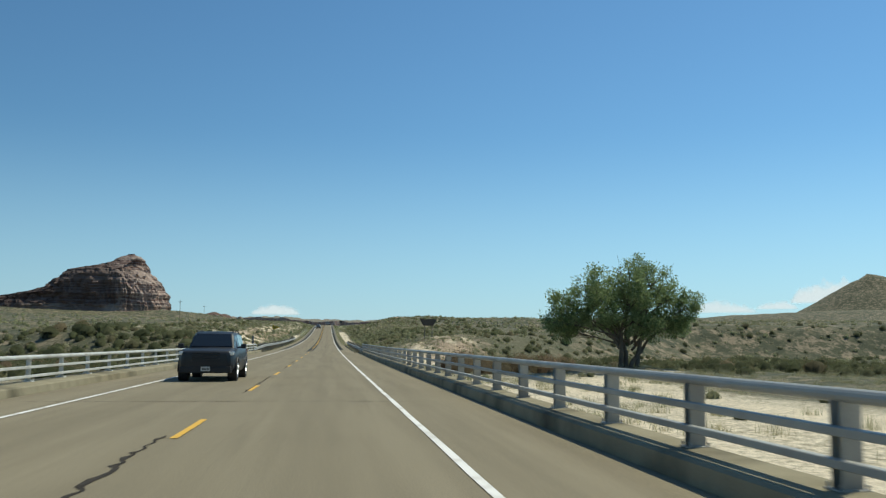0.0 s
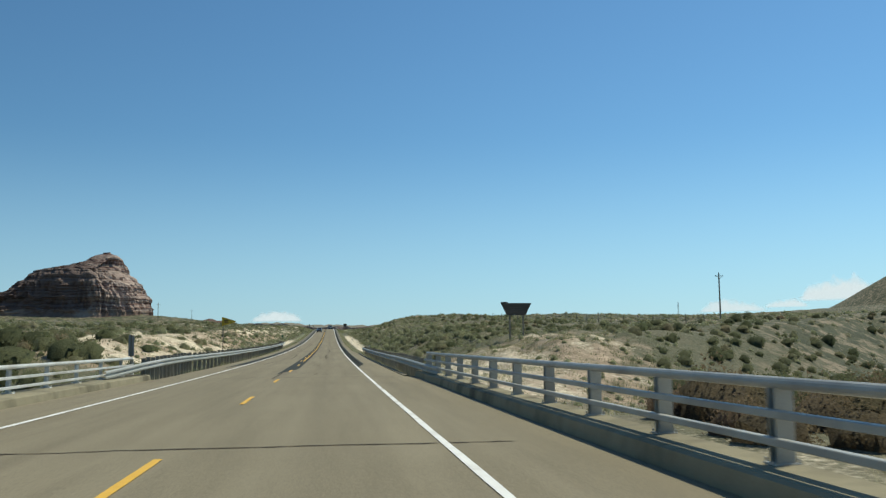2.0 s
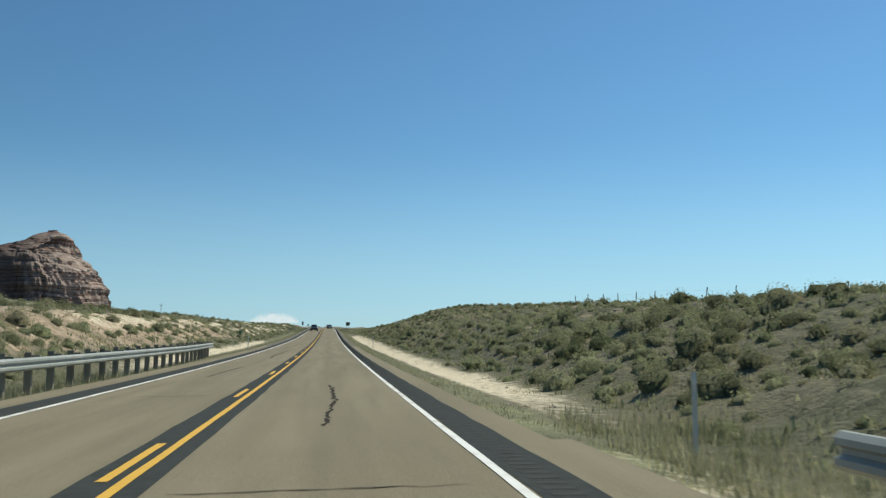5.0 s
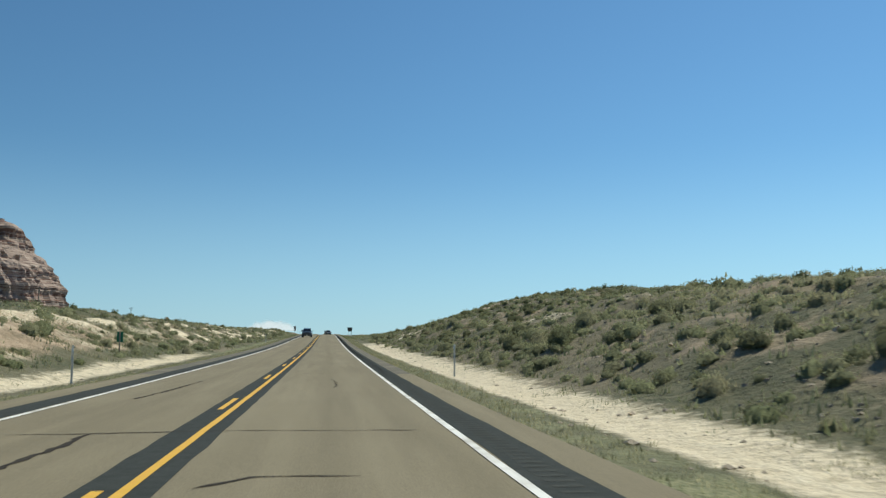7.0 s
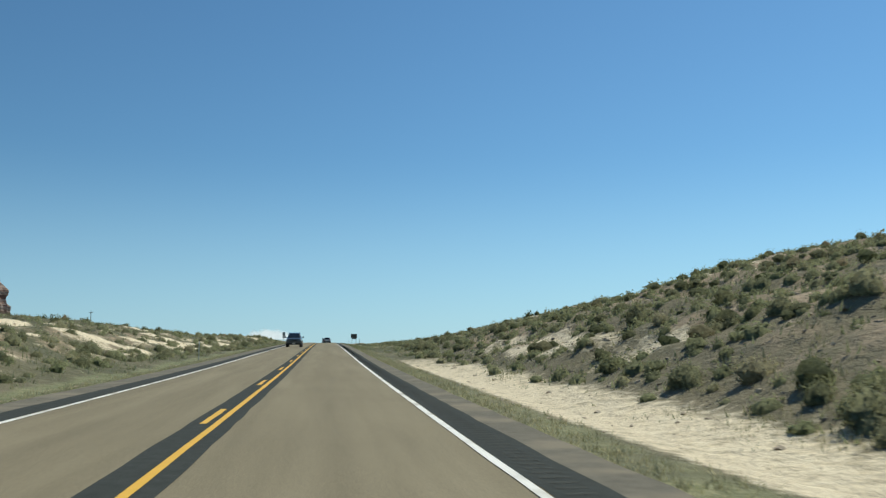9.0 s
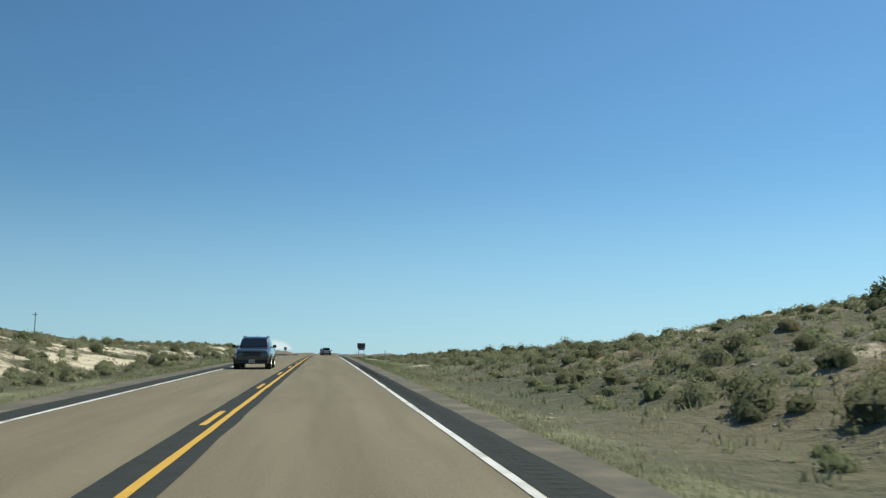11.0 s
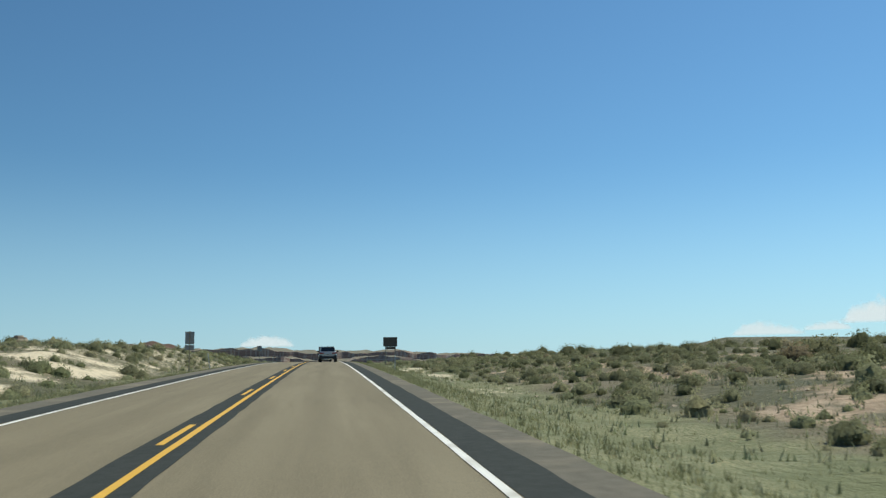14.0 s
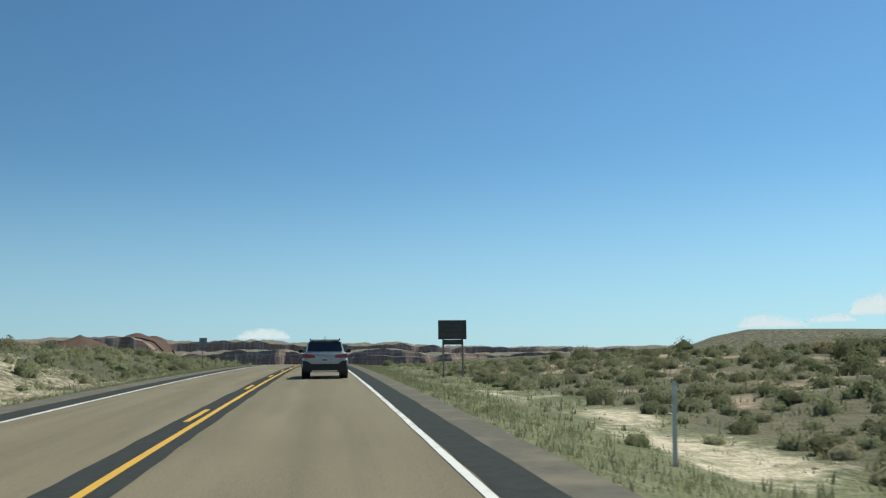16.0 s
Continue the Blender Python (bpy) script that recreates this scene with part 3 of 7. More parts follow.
LEFT[9] = [-0.9, -0.6, -0.4, -0.1, 0.2, 0.3, 0.3, 0.3, 0.2, 0.1, 0.0, -0.1, -0.1, -0.1, -0.35, -0.4, -0.1, -0.1]
LEFT[14] = [0.0, 0.9, 1.5, 2.1, 2.5, 2.7, 2.6, 2.5, 2.4, 2.0, 1.7, 1.4, 0.9, 0.7, 0.9, 1.35, 0.7, -0.2]
LEFT[20] = [0.6, 1.6, 2.2, 2.8, 3.1, 3.3, 3.4, 3.4, 3.4, 3.1, 2.7, 2.3, 1.7, 1.2, 1.3, 1.75, 1.1, 0.0]
LEFT[30] = [0.8, 1.8, 2.5, 3.2, 3.5, 3.6, 3.9, 4.1, 4.2, 4.1, 3.7, 3.2, 2.3, 1.7, 1.5, 1.4, 1.2, 0.2]
LEFT[60] = [0.5, 1.2, 1.8, 2.4, 2.9, 3.3, 3.8, 4.2, 4.5, 4.5, 4.2, 3.8, 2.8, 2.1, 1.7, 1.5, 1.3, 0.4]
LEFT[150] = [4, 4, 4, 4.5, 5, 5.5, 6, 7, 7, 7, 6.5, 6, 5.5, 5, 4, 3.5, 3, 3]
LEFT[400] = [12] * 18


def bank(table, off, y):
    """Height over the road at a distance off from its middle."""
    knots = sorted(table)
    rows = [np.interp(y, ALONG, table[k]) for k in knots]
    out = rows[-1].copy()
    for k0, k1, a, b in zip(knots[:-1], knots[1:], rows[:-1], rows[1:]):
        s = np.clip((off - k0) / (k1 - k0), 0, 1)
        out = np.where((off >= k0) & (off < k1), a + (b - a) * s, out)
    return np.where(off < knots[0], rows[0], out)


def butte_gap(x, y):
    """Distance from the butte's long axis."""
    ax, bx, ay = -205.0, -102.0, 578.0
    return np.hypot(x - np.clip(x, ax, bx), (y - ay) * 1.1)


def land(x, y):
    """Height of the ground."""
    x, y = np.asarray(x, dtype=float), np.asarray(y, dtype=float)
    off = np.abs(x)
    dz = np.where(x > 0, bank(RIGHT, off, y), bank(LEFT, off, y))
    near = ease(off, 5.4, 9)
    rough = (vnoise(x * 0.045, y * 0.045, 3, 3) - 0.5) * 1.6 * ease(off, 9, 35) + (vnoise(x * 0.3, y * 0.3, 9, 3) - 0.5) * 0.55 * near
    gully = np.abs(vnoise(x * 0.25 + 7, y * 0.16, 21, 2) - 0.5) * 1.3 * ease(off, 9, 12) * (1 - ease(off, 19, 26)) * ease(y, 115, 130) * (1 - ease(y, 390, 430))
    rough = rough + (vnoise(x * 0.9, y * 0.7, 25, 2) - 0.5) * 0.7 * ease(off, 9, 11) * (1 - ease(off, 24, 34)) * ease(y, 112, 125) * (1 - ease(y, 385, 430))
    z = road_z(y) + dz + rough - gully * np.clip(dz * 0.4, 0, 1)
    # the sandy wash under the bridge
    edge = np.where(x > 0, 104 + 0.95 * np.clip(off - 6, 0, 70), 104 + 0.55 * np.clip(off - 6, 0, 90))
    w = np.where(off < 6, ease(y, 96, 104.6), ease(y - edge, -3, 15))
    bed = -1.9 + (vnoise(x * 0.06, y * 0.06, 5, 3) - 0.5) * 1.2 + 1.6 * ease(off, 60, 220) + 1.0 * np.exp(-((np.hypot(x - 32, y - 88) / 9) ** 2))
    behind = ease(-y, 60, 110)
    w = np.maximum(w, behind)
    z = bed * (1 - w) + z * w
    # the butte's apron, the far hills
    z = z + 6.5 * np.exp(-((butte_gap(x, y) / 46.0) ** 2))
    hill = ease(x - 0.37 * (y - 1300), 312, 400) * ease(y, 1230, 1340) * (1 - ease(y, 1500, 1900))
    z = z * (1 - hill) + (36.8 + 4 * (vnoise(x * 0.01, y * 0.01, 37, 2) - 0.5)) * hill
    cone = np.hypot(x - 622, (y - 960) * 0.8) + (vnoise(x * 0.03, y * 0.03, 35, 3) - 0.5) * 10
    z = z + np.maximum(0, 51 - cone * 0.6) + 21 * ease(-cone, -320, -140)
    z = z + 6.0 * ease(y, 900, 1300) * ease(off, 20, 200)
    far = np.hypot(x, y)
    z = z + (vnoise(x * 0.004, y * 0.004, 31, 3) - 0.5) * np.where((np.abs(x) < 700) & (y > 0), 7, 20) * ease(far, 700, 1600)
    return z


def spread(stops):
    """Coordinates from (from, to, step) runs."""
    out = []
    for a, b, s in stops:
        out += list(np.arange(a, b, s))
    return out


grow = [100 * 1.14 ** i for i in range(1, 30)] + [4600]
half = spread([(5.3, 30, 0.6), (30, 60, 1.5), (60, 101, 4)]) + [v for v in grow if v < 470 or v > 760] + spread([(474, 756, 12)])
half.sort()
gx = np.array([-v for v in half[::-1]] + [-3, 0, 3] + half)
gy = np.array([-(60 + 40 * 1.2 ** i) for i in range(24, 0, -1)] + spread([(-60, 630, 1.25), (630, 880, 6), (880, 1060, 12)]) + [1070 * 1.06 ** i for i in range(0, 25)] + [4700])
GX, GY = np.meshgrid(gx, gy)
GZ = land(GX, GY)
under = (GX > -5.1) & (GX < 5.35)
GZ[under] = np.minimum(GZ[under], road_z(GY[under]) - 0.12)


def soil_masks(x, y):
    """Pale sand, red earth, verge grass: 0 to 1."""
    off, right = np.abs(x), x > 0
    n1, n2 = vnoise(x * 0.22, y * 0.12, 41, 3), vnoise(x * 0.5, y * 0.35, 43, 3)
    n3 = vnoise(x * 0.04, y * 0.03, 47, 2)
    bed = np.where(right, 104 + 0.95 * (off - 6), 104 + 0.55 * (off - 6)) > y
    sand = np.where(bed & (y < 200), 0.50 + 0.35 * n1 - 0.7 * ease(off, 26, 40) - 0.3 * ~right - 0.4 * ease(y, 70, 95), 0.0)
    ditch_r = ease(off, 5.9, 6.5) * (1 - ease(off, 7.3 + 0.5 * ease(y, 235, 310), 9.0 + 0.9 * ease(y, 235, 310))) * ease(y, 172, 195) * (1 - ease(y, 328, 374))
    ditch_l = 0.9 * ease(off, 6.3, 6.8) * (1 - ease(off, 7.8, 8.8)) * ease(y, 190, 220) * (1 - ease(y, 285, 318))
    sand = np.maximum(sand, np.where(right, ditch_r, ditch_l) * (0.62 + 0.3 * n1))
    cut_l = ease(off, 8.5, 10.5) * (1 - ease(off, 15.5, 19)) * ease(y, 112, 125) * (1 - ease(y, 375, 400))
    cut_r = ease(off, 9, 12) * (1 - ease(off, 19, 26)) * ease(y, 280, 315) * (1 - ease(y, 372, 400))
    cut_r = np.maximum(cut_r, ease(off, 8, 12) * (1 - ease(off, 22, 30)) * ease(y, 110, 118) * (1 - ease(y, 136, 152)))
    patch = np.where(right, cut_r * np.where(y > 260, 0.24, 0.8), cut_l)
    sand = np.maximum(sand, patch * np.where(right, 1.0, np.where(y < 270, 0.72, 0.78)) * np.clip(0.1 + 1.25 * (n2 - 0.3), 0, 0.8))
    late_r = ease(off, 7.3, 8.1) * (1 - ease(off, 9.6, 12)) * ease(y, 462, 488) * (1 - ease(y, 528, 548))
    late_l = ease(off, 9, 11) * (1 - ease(off, 18, 24)) * ease(y, 425, 445) * (1 - ease(y, 490, 500))
    scour = ease(off, 5.8, 6.6) * (1 - ease(off, 15, 19)) * ease(y, 482, 492) * (1 - ease(y, 540, 556))
    sand = np.maximum(sand, np.where(right, 0, scour * np.clip(0.82 + 0.9 * (n2 - 0.45), 0.2, 1)))
    sand = np.maximum(sand, np.where(right, late_r * np.clip(0.12 + 1.2 * (n2 - 0.3), 0, 0.7), late_l * np.clip(1.8 * (n2 - 0.24), 0, 0.85)))
    ledge_r = 0.75 * np.exp(-((off - 20) / 3.2) ** 2 - ((y - 447) / 5.0) ** 2) + 0.6 * np.exp(-((off - 10) / 1.3) ** 2 - ((y - 430) / 3.5) ** 2)
    sand = np.maximum(sand, np.where(right, ledge_r * (0.5 + n2), 0))
    outcrop = ease(off, 8.6, 10.2) * (1 - ease(off, 17, 21)) * ease(y, 296, 318) * (1 - ease(y, 505, 525)) * np.clip(2.8 * (n2 - 0.35), 0, 0.92)
    sand = np.maximum(sand * np.where(right, 1, 1 - 0.5 * ease(y, 296, 318)), np.where(right, 0, outcrop))
    veins = ease(vnoise(x * 0.55 + y * 0.1, y * 0.06, 49, 2), 0.56, 0.68) * ease(off, 11, 14) * (1 - ease(off, 23, 28)) * ease(y, 215, 300) * (1 - ease(y, 375, 395))
    sand = np.maximum(sand, np.where(right, veins * 0.6 * ease(n2, 0.25, 0.5), 0))
    sand = np.maximum(sand, 0.5 * (1 - ease(off, 7.2, 8.4)) * ease(y, 103, 108) * (1 - ease(y, 168, 185)) * (0.7 + 0.5 * n1))
    sand = np.maximum(sand, ease(off, 12, 20) * (1 - ease(off, 30, 60)) * ease(n2 * n3, 0.36, 0.5) * 0.55)
    bare = np.where(right, ease(off, 9, 11) * (1 - ease(off, 23, 28)) * ease(y, 112, 118) * (1 - ease(y, 132, 146)), ease(off, 9, 10.5) * (1 - ease(off, 17, 20)) * ease(y, 118, 130) * (1 - ease(y, 170, 195)))
    sand = np.maximum(sand, bare * np.clip(np.where(right, 0.5 - 0.3 * ease(off, 14, 19), 0.42) + 0.9 * (n2 - 0.4), 0, 0.72))
    # the upper left cut is bare cream sand, its foot pink earth
    crest = ease(off, 12.2, 13.5) * (1 - ease(off, 16.0, 18.5)) * ease(y, 200, 232) * (1 - ease(y, 285, 330))
    sand = np.maximum(sand, np.where(right, 0, crest * np.clip(0.42 + 0.8 * (n2 - 0.3), 0, 0.85)))
    shelf = ease(off, 9.2, 10.2) * (1 - ease(off, 11.5, 14)) * ease(y, 310, 318) * (1 - ease(y, 338, 356))
    sand = np.maximum(sand, np.where(right, shelf * np.clip(0.32 + 1.2 * (n2 - 0.35), 0, 0.8), 0))
    rubble = np.where(right, ease(off, 8.6, 10.5) * (1 - ease(off, 27, 34)) * ease(y, 178, 200) * (1 - ease(y, 385, 405)), 0)
    red = patch * np.where(y < 290, np.where(right, 0.8, 0.62), np.where(right, 0.15, 0.45)) * (0.6 + 0.6 * n3) + 0.25 * ease(n3, 0.55, 0.75) * ease(off, 12, 22) + rubble * (0.1 + 0.45 * n1) + np.where(right, 0.62 * ease(n2, 0.48, 0.64) * ease(off, 10.5, 13) * (1 - ease(off, 34, 50)) * ease(y, 405, 425), 0)
    verge = (1 - ease(off, 6.0, 6.9)) * ease(y, 165, 185) * (0.55 + 0.45 * ease(y, 385, 410)) + 0.45 * (1 - ease(off, 6.6, 8.2)) * ease(y, 103, 108) * (1 - ease(y, 165, 185)) + ease(off, 6, 7) * (1 - ease(off, np.where(right, 9, 7), np.where(right, 13, 9))) * ease(y, 395, 420) * 0.9
    cone = ease(-np.hypot(x - 622, (y - 960) * 0.8), -95, -45)
    red = np.maximum(red, cone * (0.1 + 0.35 * n1))
    verge = np.maximum(verge, np.where(right, 0.0, 0.85 * (1 - ease(off, 6.6, 8.2)) * ease(y, 285, 310) * (1 - ease(y, 478, 492))))
    scrubby = np.clip(ease(off, 26, 60) + 0.8 * ease(y, 620, 800) + 0.5 * ease(off, 12, 30) * ease(n3, 0.35, 0.6), 0, 1)
    return np.stack([np.clip(sand, 0, 1), np.clip(red, 0, 1), np.clip(verge, 0, 1), scrubby], -1)


def ground_sheet():
    ny, nx = GX.shape
    idx = np.arange(ny * nx).reshape(ny, nx)
    quads = np.stack([idx[:-1, :-1], idx[:-1, 1:], idx[1:, 1:], idx[1:, :-1]], -1).reshape(-1, 4)
    ob = arrays("ground", np.stack([GX, GY, GZ], -1).reshape(-1, 3), quads, SOIL, True, colour=soil_masks(GX, GY).reshape(-1, 4))
    return tagged(ob, "rolling desert ground of olive scrub soil, pale sand and red earth", "ground", kind="structure")


ground_sheet()


def ground_z(x, y):
    """Height of the ground sheet itself, between its grid points."""
    i = np.clip(np.searchsorted(gx, x) - 1, 0, len(gx) - 2)
    j = np.clip(np.searchsorted(gy, y) - 1, 0, len(gy) - 2)
    s, t = (x - gx[i]) / (gx[i + 1] - gx[i]), (y - gy[j]) / (gy[j + 1] - gy[j])
    return (GZ[j, i] * (1 - s) + GZ[j, i + 1] * s) * (1 - t) + (GZ[j + 1, i] * (1 - s) + GZ[j + 1, i + 1] * s) * t


# ---- road ----
def ribbon(name, x0, x1, y0, y1, lift, material, thick=0.0, step=3.0, wobble=0.0, seed=0, taper=0.0):
    """A strip along the road; with a thickness it has sides too."""
    ys = np.linspace(y0, y1, max(2, int(abs(y1 - y0) / step) + 1))
    wl = (vnoise(ys * 0.9, ys * 0 + 3, seed, 2) - 0.5) * wobble
    wr = (vnoise(ys * 0.9, ys * 0 + 8, seed + 5, 2) - 0.5) * wobble
    if taper:
        wr = wr - (x1 - x0) * 0.9 * (1 - ease(ys, y0, y0 + taper))
    z = road_z(ys) + lift
    n = len(ys)
    top = np.concatenate([np.stack([x0 + wl, ys, z], -1), np.stack([x1 + wr, ys, z], -1)])
    k = np.arange(n - 1)
    quads = np.stack([k, k + n, k + n + 1, k + 1], -1)
    if thick:
        low = top - [0, 0, thick]
        top = np.concatenate([top, low])
        quads = np.concatenate([quads, np.stack([k, k + 1, k + 1 + 2 * n, k + 2 * n], -1), np.stack([k + n, k + 3 * n, k + 1 + 3 * n, k + 1 + n], -1)])
    return arrays(name, top, quads, material)


road = tagged(ribbon("road", -5.0, 4.86, -400, 990, 0.0, ASPHALT, 0.3, wobble=0.08), "two-lane highway of worn tan-grey asphalt", "road", kind="structure")
ob = ribbon("paved_shoulder", 4.8, 5.15, -400, 176, -0.003, ASPHALT, 0.3, wobble=0.03)
ob.parent = road
ob["label"] = "wider paved shoulder along the bridge and guardrail"
for nm, a, b, y0, y1, w in (("sealed_strip", -0.44, 0.29, 109, 985, 0.05), ("sealed_strip", 3.67, 4.27, 119, 985, 0.06), ("sealed_strip", -4.22, -3.6, 121, 985, 0.05)):
    ob = ribbon(nm, a, b, y0, y1, 0.004, SEALED, step=1.0, wobble=w, seed=int(y0), taper=9.0)
    ob.parent = road
    ob["label"] = "dark seal-coat strip"
for nm, a, b, y0, y1, mat, lab in (("edge_line", 3.54, 3.65, -390, 985, WHITE_LINE, "solid white edge line"), ("edge_line", -3.55, -3.43, -390, 985, WHITE_LINE, "solid white edge line"), ("centre_line", -0.055, 0.055, 135.6, 985, YELLOW_LINE, "solid yellow line")):
    ob = ribbon(nm, a, b, y0, y1, 0.009, mat, step=1.5, wobble=0.022, seed=int(y1 + a * 10))
    ob.parent = road
    ob["label"] = lab
start = 124.0 - 12.19 * 42
for i in range(110):
    y0 = start + 12.19 * i
    y0 -= 1.3 * (1 - float(ease(np.array(y0), 72, 84)))
    if y0 > 940:
        break
    mid = 0.0 if y0 < 130 else -0.22
    ob = ribbon("centre_dash", mid - 0.055, mid + 0.055, y0, y0 + 3.1, 0.010, YELLOW_LINE, step=0.8, wobble=0.02, seed=i)
    ob.parent = road
    ob["label"] = "yellow centre dash"

for a, b in ((4.25, 4.87), (-5.02, -4.2)):
    ob = ribbon("shoulder_edge", a, b, 262, 985, 0.0025, SHOULDER, step=1.0, wobble=0.09, seed=31, taper=0.0)
    ob.parent = road
    ob["label"] = "grey gravelly edge of the shoulder"

# rumble grooves cut in the sealed shoulder strip
grooves = []
for i in range(900):
    y = 123 + i * 0.32
    z = rz(y) + 0.0075
    grooves.append([(3.8, y, z), (4.1, y, z), (4.1, y + 0.13, z), (3.8, y + 0.13, z)])
ob = arrays("rumble_grooves", np.array(grooves).reshape(-1, 3), np.arange(len(grooves) * 4).reshape(-1, 4), surface("milled_groove", (0.052, 0.055, 0.05), (0.078, 0.08, 0.072), 0.95, 0, 8, 60, 0.3))
ob.parent = road
tagged(ob, "milled rumble grooves", kind="stuff")


def crack(points, width, seed):
    """A tarred crack: a thin wandering strip on the road."""
    rng = np.random.RandomState(seed)
    pts = []
    for (xa, ya), (xb, yb) in zip(points[:-1], points[1:]):
        n = max(3, int(math.hypot(xb - xa, yb - ya) / 0.22))
        for s in np.linspace(0, 1, n, endpoint=False):
            pts.append((xa + (xb - xa) * s, ya + (yb - ya) * s))
    pts.append(points[-1])
    walkoff = np.cumsum(rng.normal(0, 0.01, (len(pts), 2)), axis=0)
    walkoff -= np.linspace(0, 1, len(pts))[:, None] * walkoff[-1]
    pts = np.array(pts) + rng.normal(0, 0.025, (len(pts), 2)) + walkoff
    d = np.gradient(pts, axis=0)
    nrm = np.stack([-d[:, 1], d[:, 0]], -1) / (np.hypot(d[:, 0], d[:, 1])[:, None] + 1e-6)
    w = width * (0.25 + rng.rand(len(pts), 1)) * 0.5
    w[0] = w[-1] = 0.004
    both = np.concatenate([pts - nrm * w, pts + nrm * w])
    verts = np.concatenate([both, (road_z(both[:, 1]) + 0.0065)[:, None]], -1)
    k, n = np.arange(len(pts) - 1), len(pts)
    ob = arrays("crack", verts, np.stack([k, k + n, k + n + 1, k + 1], -1), TAR)
    ob.parent = road
    return ob


CRACKS = []
CRACKS += [([(-0.1, 4.5), (-0.14, 8.3), (-0.14, 10), (-0.2, 13.4)], 0.09), ([(-0.12, 24), (-0.1, 30.5), (-0.12, 36)], 0.05), ([(-4.6, 20.8), (4.8, 20.8)], 0.05), ([(-4.6, 34), (4.6, 34.1)], 0.05)]
CRACKS += [([(-0.1, 46.5), (0.0, 57.5)], 0.06), ([(-0.12, 57.5), (-0.05, 60.4)], 0.07), ([(0.4, 62.8), (3.4, 62.9)], 0.08), ([(3.9, 62.9), (5.0, 63.2)], 0.05), ([(-4.6, 78), (-0.5, 78.3), (4.6, 78.4)], 0.1)]
CRACKS += [([(-4.6, 104.3), (4.9, 104.5)], 0.12), ([(-0.3, 103), (-0.25, 109.5), (-0.2, 113)], 0.08), ([(-1.6, 108.7), (0.6, 109), (2.2, 108.7), (3.5, 109)], 0.08), ([(-0.2, 107.3), (3.2, 107.6), (4.6, 107.4)], 0.07), ([(1.3, 107.4), (1.5, 108.8)], 0.12)]
CRACKS += [([(-2.6, 113.2), (0.6, 113.4), (3.5, 113)], 0.05), ([(-4, 110), (-2.6, 110.2)], 0.05), ([(0.4, 125), (2.8, 124.8)], 0.06), ([(0.5, 123.3), (1.3, 123.6), (1.45, 122.4)], 0.09)]
CRACKS += [([(1.68, 143.5), (1.68, 145.9), (1.7, 146.9), (1.56, 147.7), (1.81, 149.1), (1.63, 151.1), (1.56, 156.5), (1.74, 162.5)], 0.12), ([(0.4, 147.4), (2.4, 147.6)], 0.06), ([(0.6, 149), (3.3, 148.9)], 0.05), ([(1.8, 145.4), (3.4, 145.6)], 0.06)]
CRACKS += [([(0.8, 152), (3.1, 151.8)], 0.05), ([(-1.41, 145), (-1.32, 149.4), (-1.4, 157.4), (-1.53, 165)], 0.09), ([(-2.4, 128), (-2.0, 138)], 0.06)]
CRACKS += [([(-1.57, 219.5), (-1.68, 223.9), (-1.66, 229), (-1.6, 236)], 0.1), ([(-3.4, 226.4), (-0.5, 226.6), (1.2, 226.4)], 0.05), ([(0.4, 220.2), (2.0, 221), (3.5, 221.2)], 0.07), ([(0.3, 218), (1.9, 219.3)], 0.06), ([(1.4, 224.6), (2.9, 224.9)], 0.05)]
CRACKS += [([(-1.65, 237), (-1.51, 240.2), (-1.49, 241.8)], 0.11), ([(-2.6, 241.7), (0.5, 242), (3.1, 241.8)], 0.06), ([(0.59, 236.9), (1.07, 237.5), (2.13, 237.5)], 0.08), ([(-2.4, 249), (-2.0, 257)], 0.09), ([(1.95, 253), (2.02, 255.5), (1.9, 258)], 0.04), ([(0.5, 272.3), (1.6, 272.4)], 0.05), ([(0.8, 262.5), (2.1, 262.7)], 0.05)]
CRACKS += [([(0.5, 172), (3.2, 172.3)], 0.05), ([(-3.2, 185), (-0.6, 185.4)], 0.05), ([(1.8, 178), (2.1, 184), (1.9, 190)], 0.08), ([(0.6, 198), (3.4, 198.2)], 0.05), ([(-2.2, 195), (-1.9, 205)], 0.08)]
for i, (pts, w) in enumerate(CRACKS):
    crack(pts, w, 100 + i)

# ---- bridge ----
BRIDGE_END, BRIDGE_START = 104.3, -60.0


def along_strip(name, outline, y0, y1, material, parent, label="", step=4.0, lift=0.0):
    """An outline in x and z, drawn along the road's rise from y0 to y1, with closed ends."""
    ys = np.linspace(y0, y1, max(2, int((y1 - y0) / step) + 1))
    bm = fresh()
    rings = [[bm.verts.new((x, y, z + rz(y) + lift)) for x, z in outline] for y in ys]
    m = len(outline)
    for a, b in zip(rings[:-1], rings[1:]):
        for i in range(m):
            bm.faces.new((a[i], a[(i + 1) % m], b[(i + 1) % m], b[i]))
    bm.faces.new(rings[0])
    bm.faces.new(rings[-1][::-1])
    bmesh.ops.recalc_face_normals(bm, faces=bm.faces)
    return part(name, bm, material, parent, label)


def rect(x0, x1, z0, z1, c=0.012):
    return [(x0 + c, z0), (x1 - c, z0), (x1, z0 + c), (x1, z1 - c), (x1 - c, z1), (x0 + c, z1), (x0, z1 - c), (x0, z0 + c)]


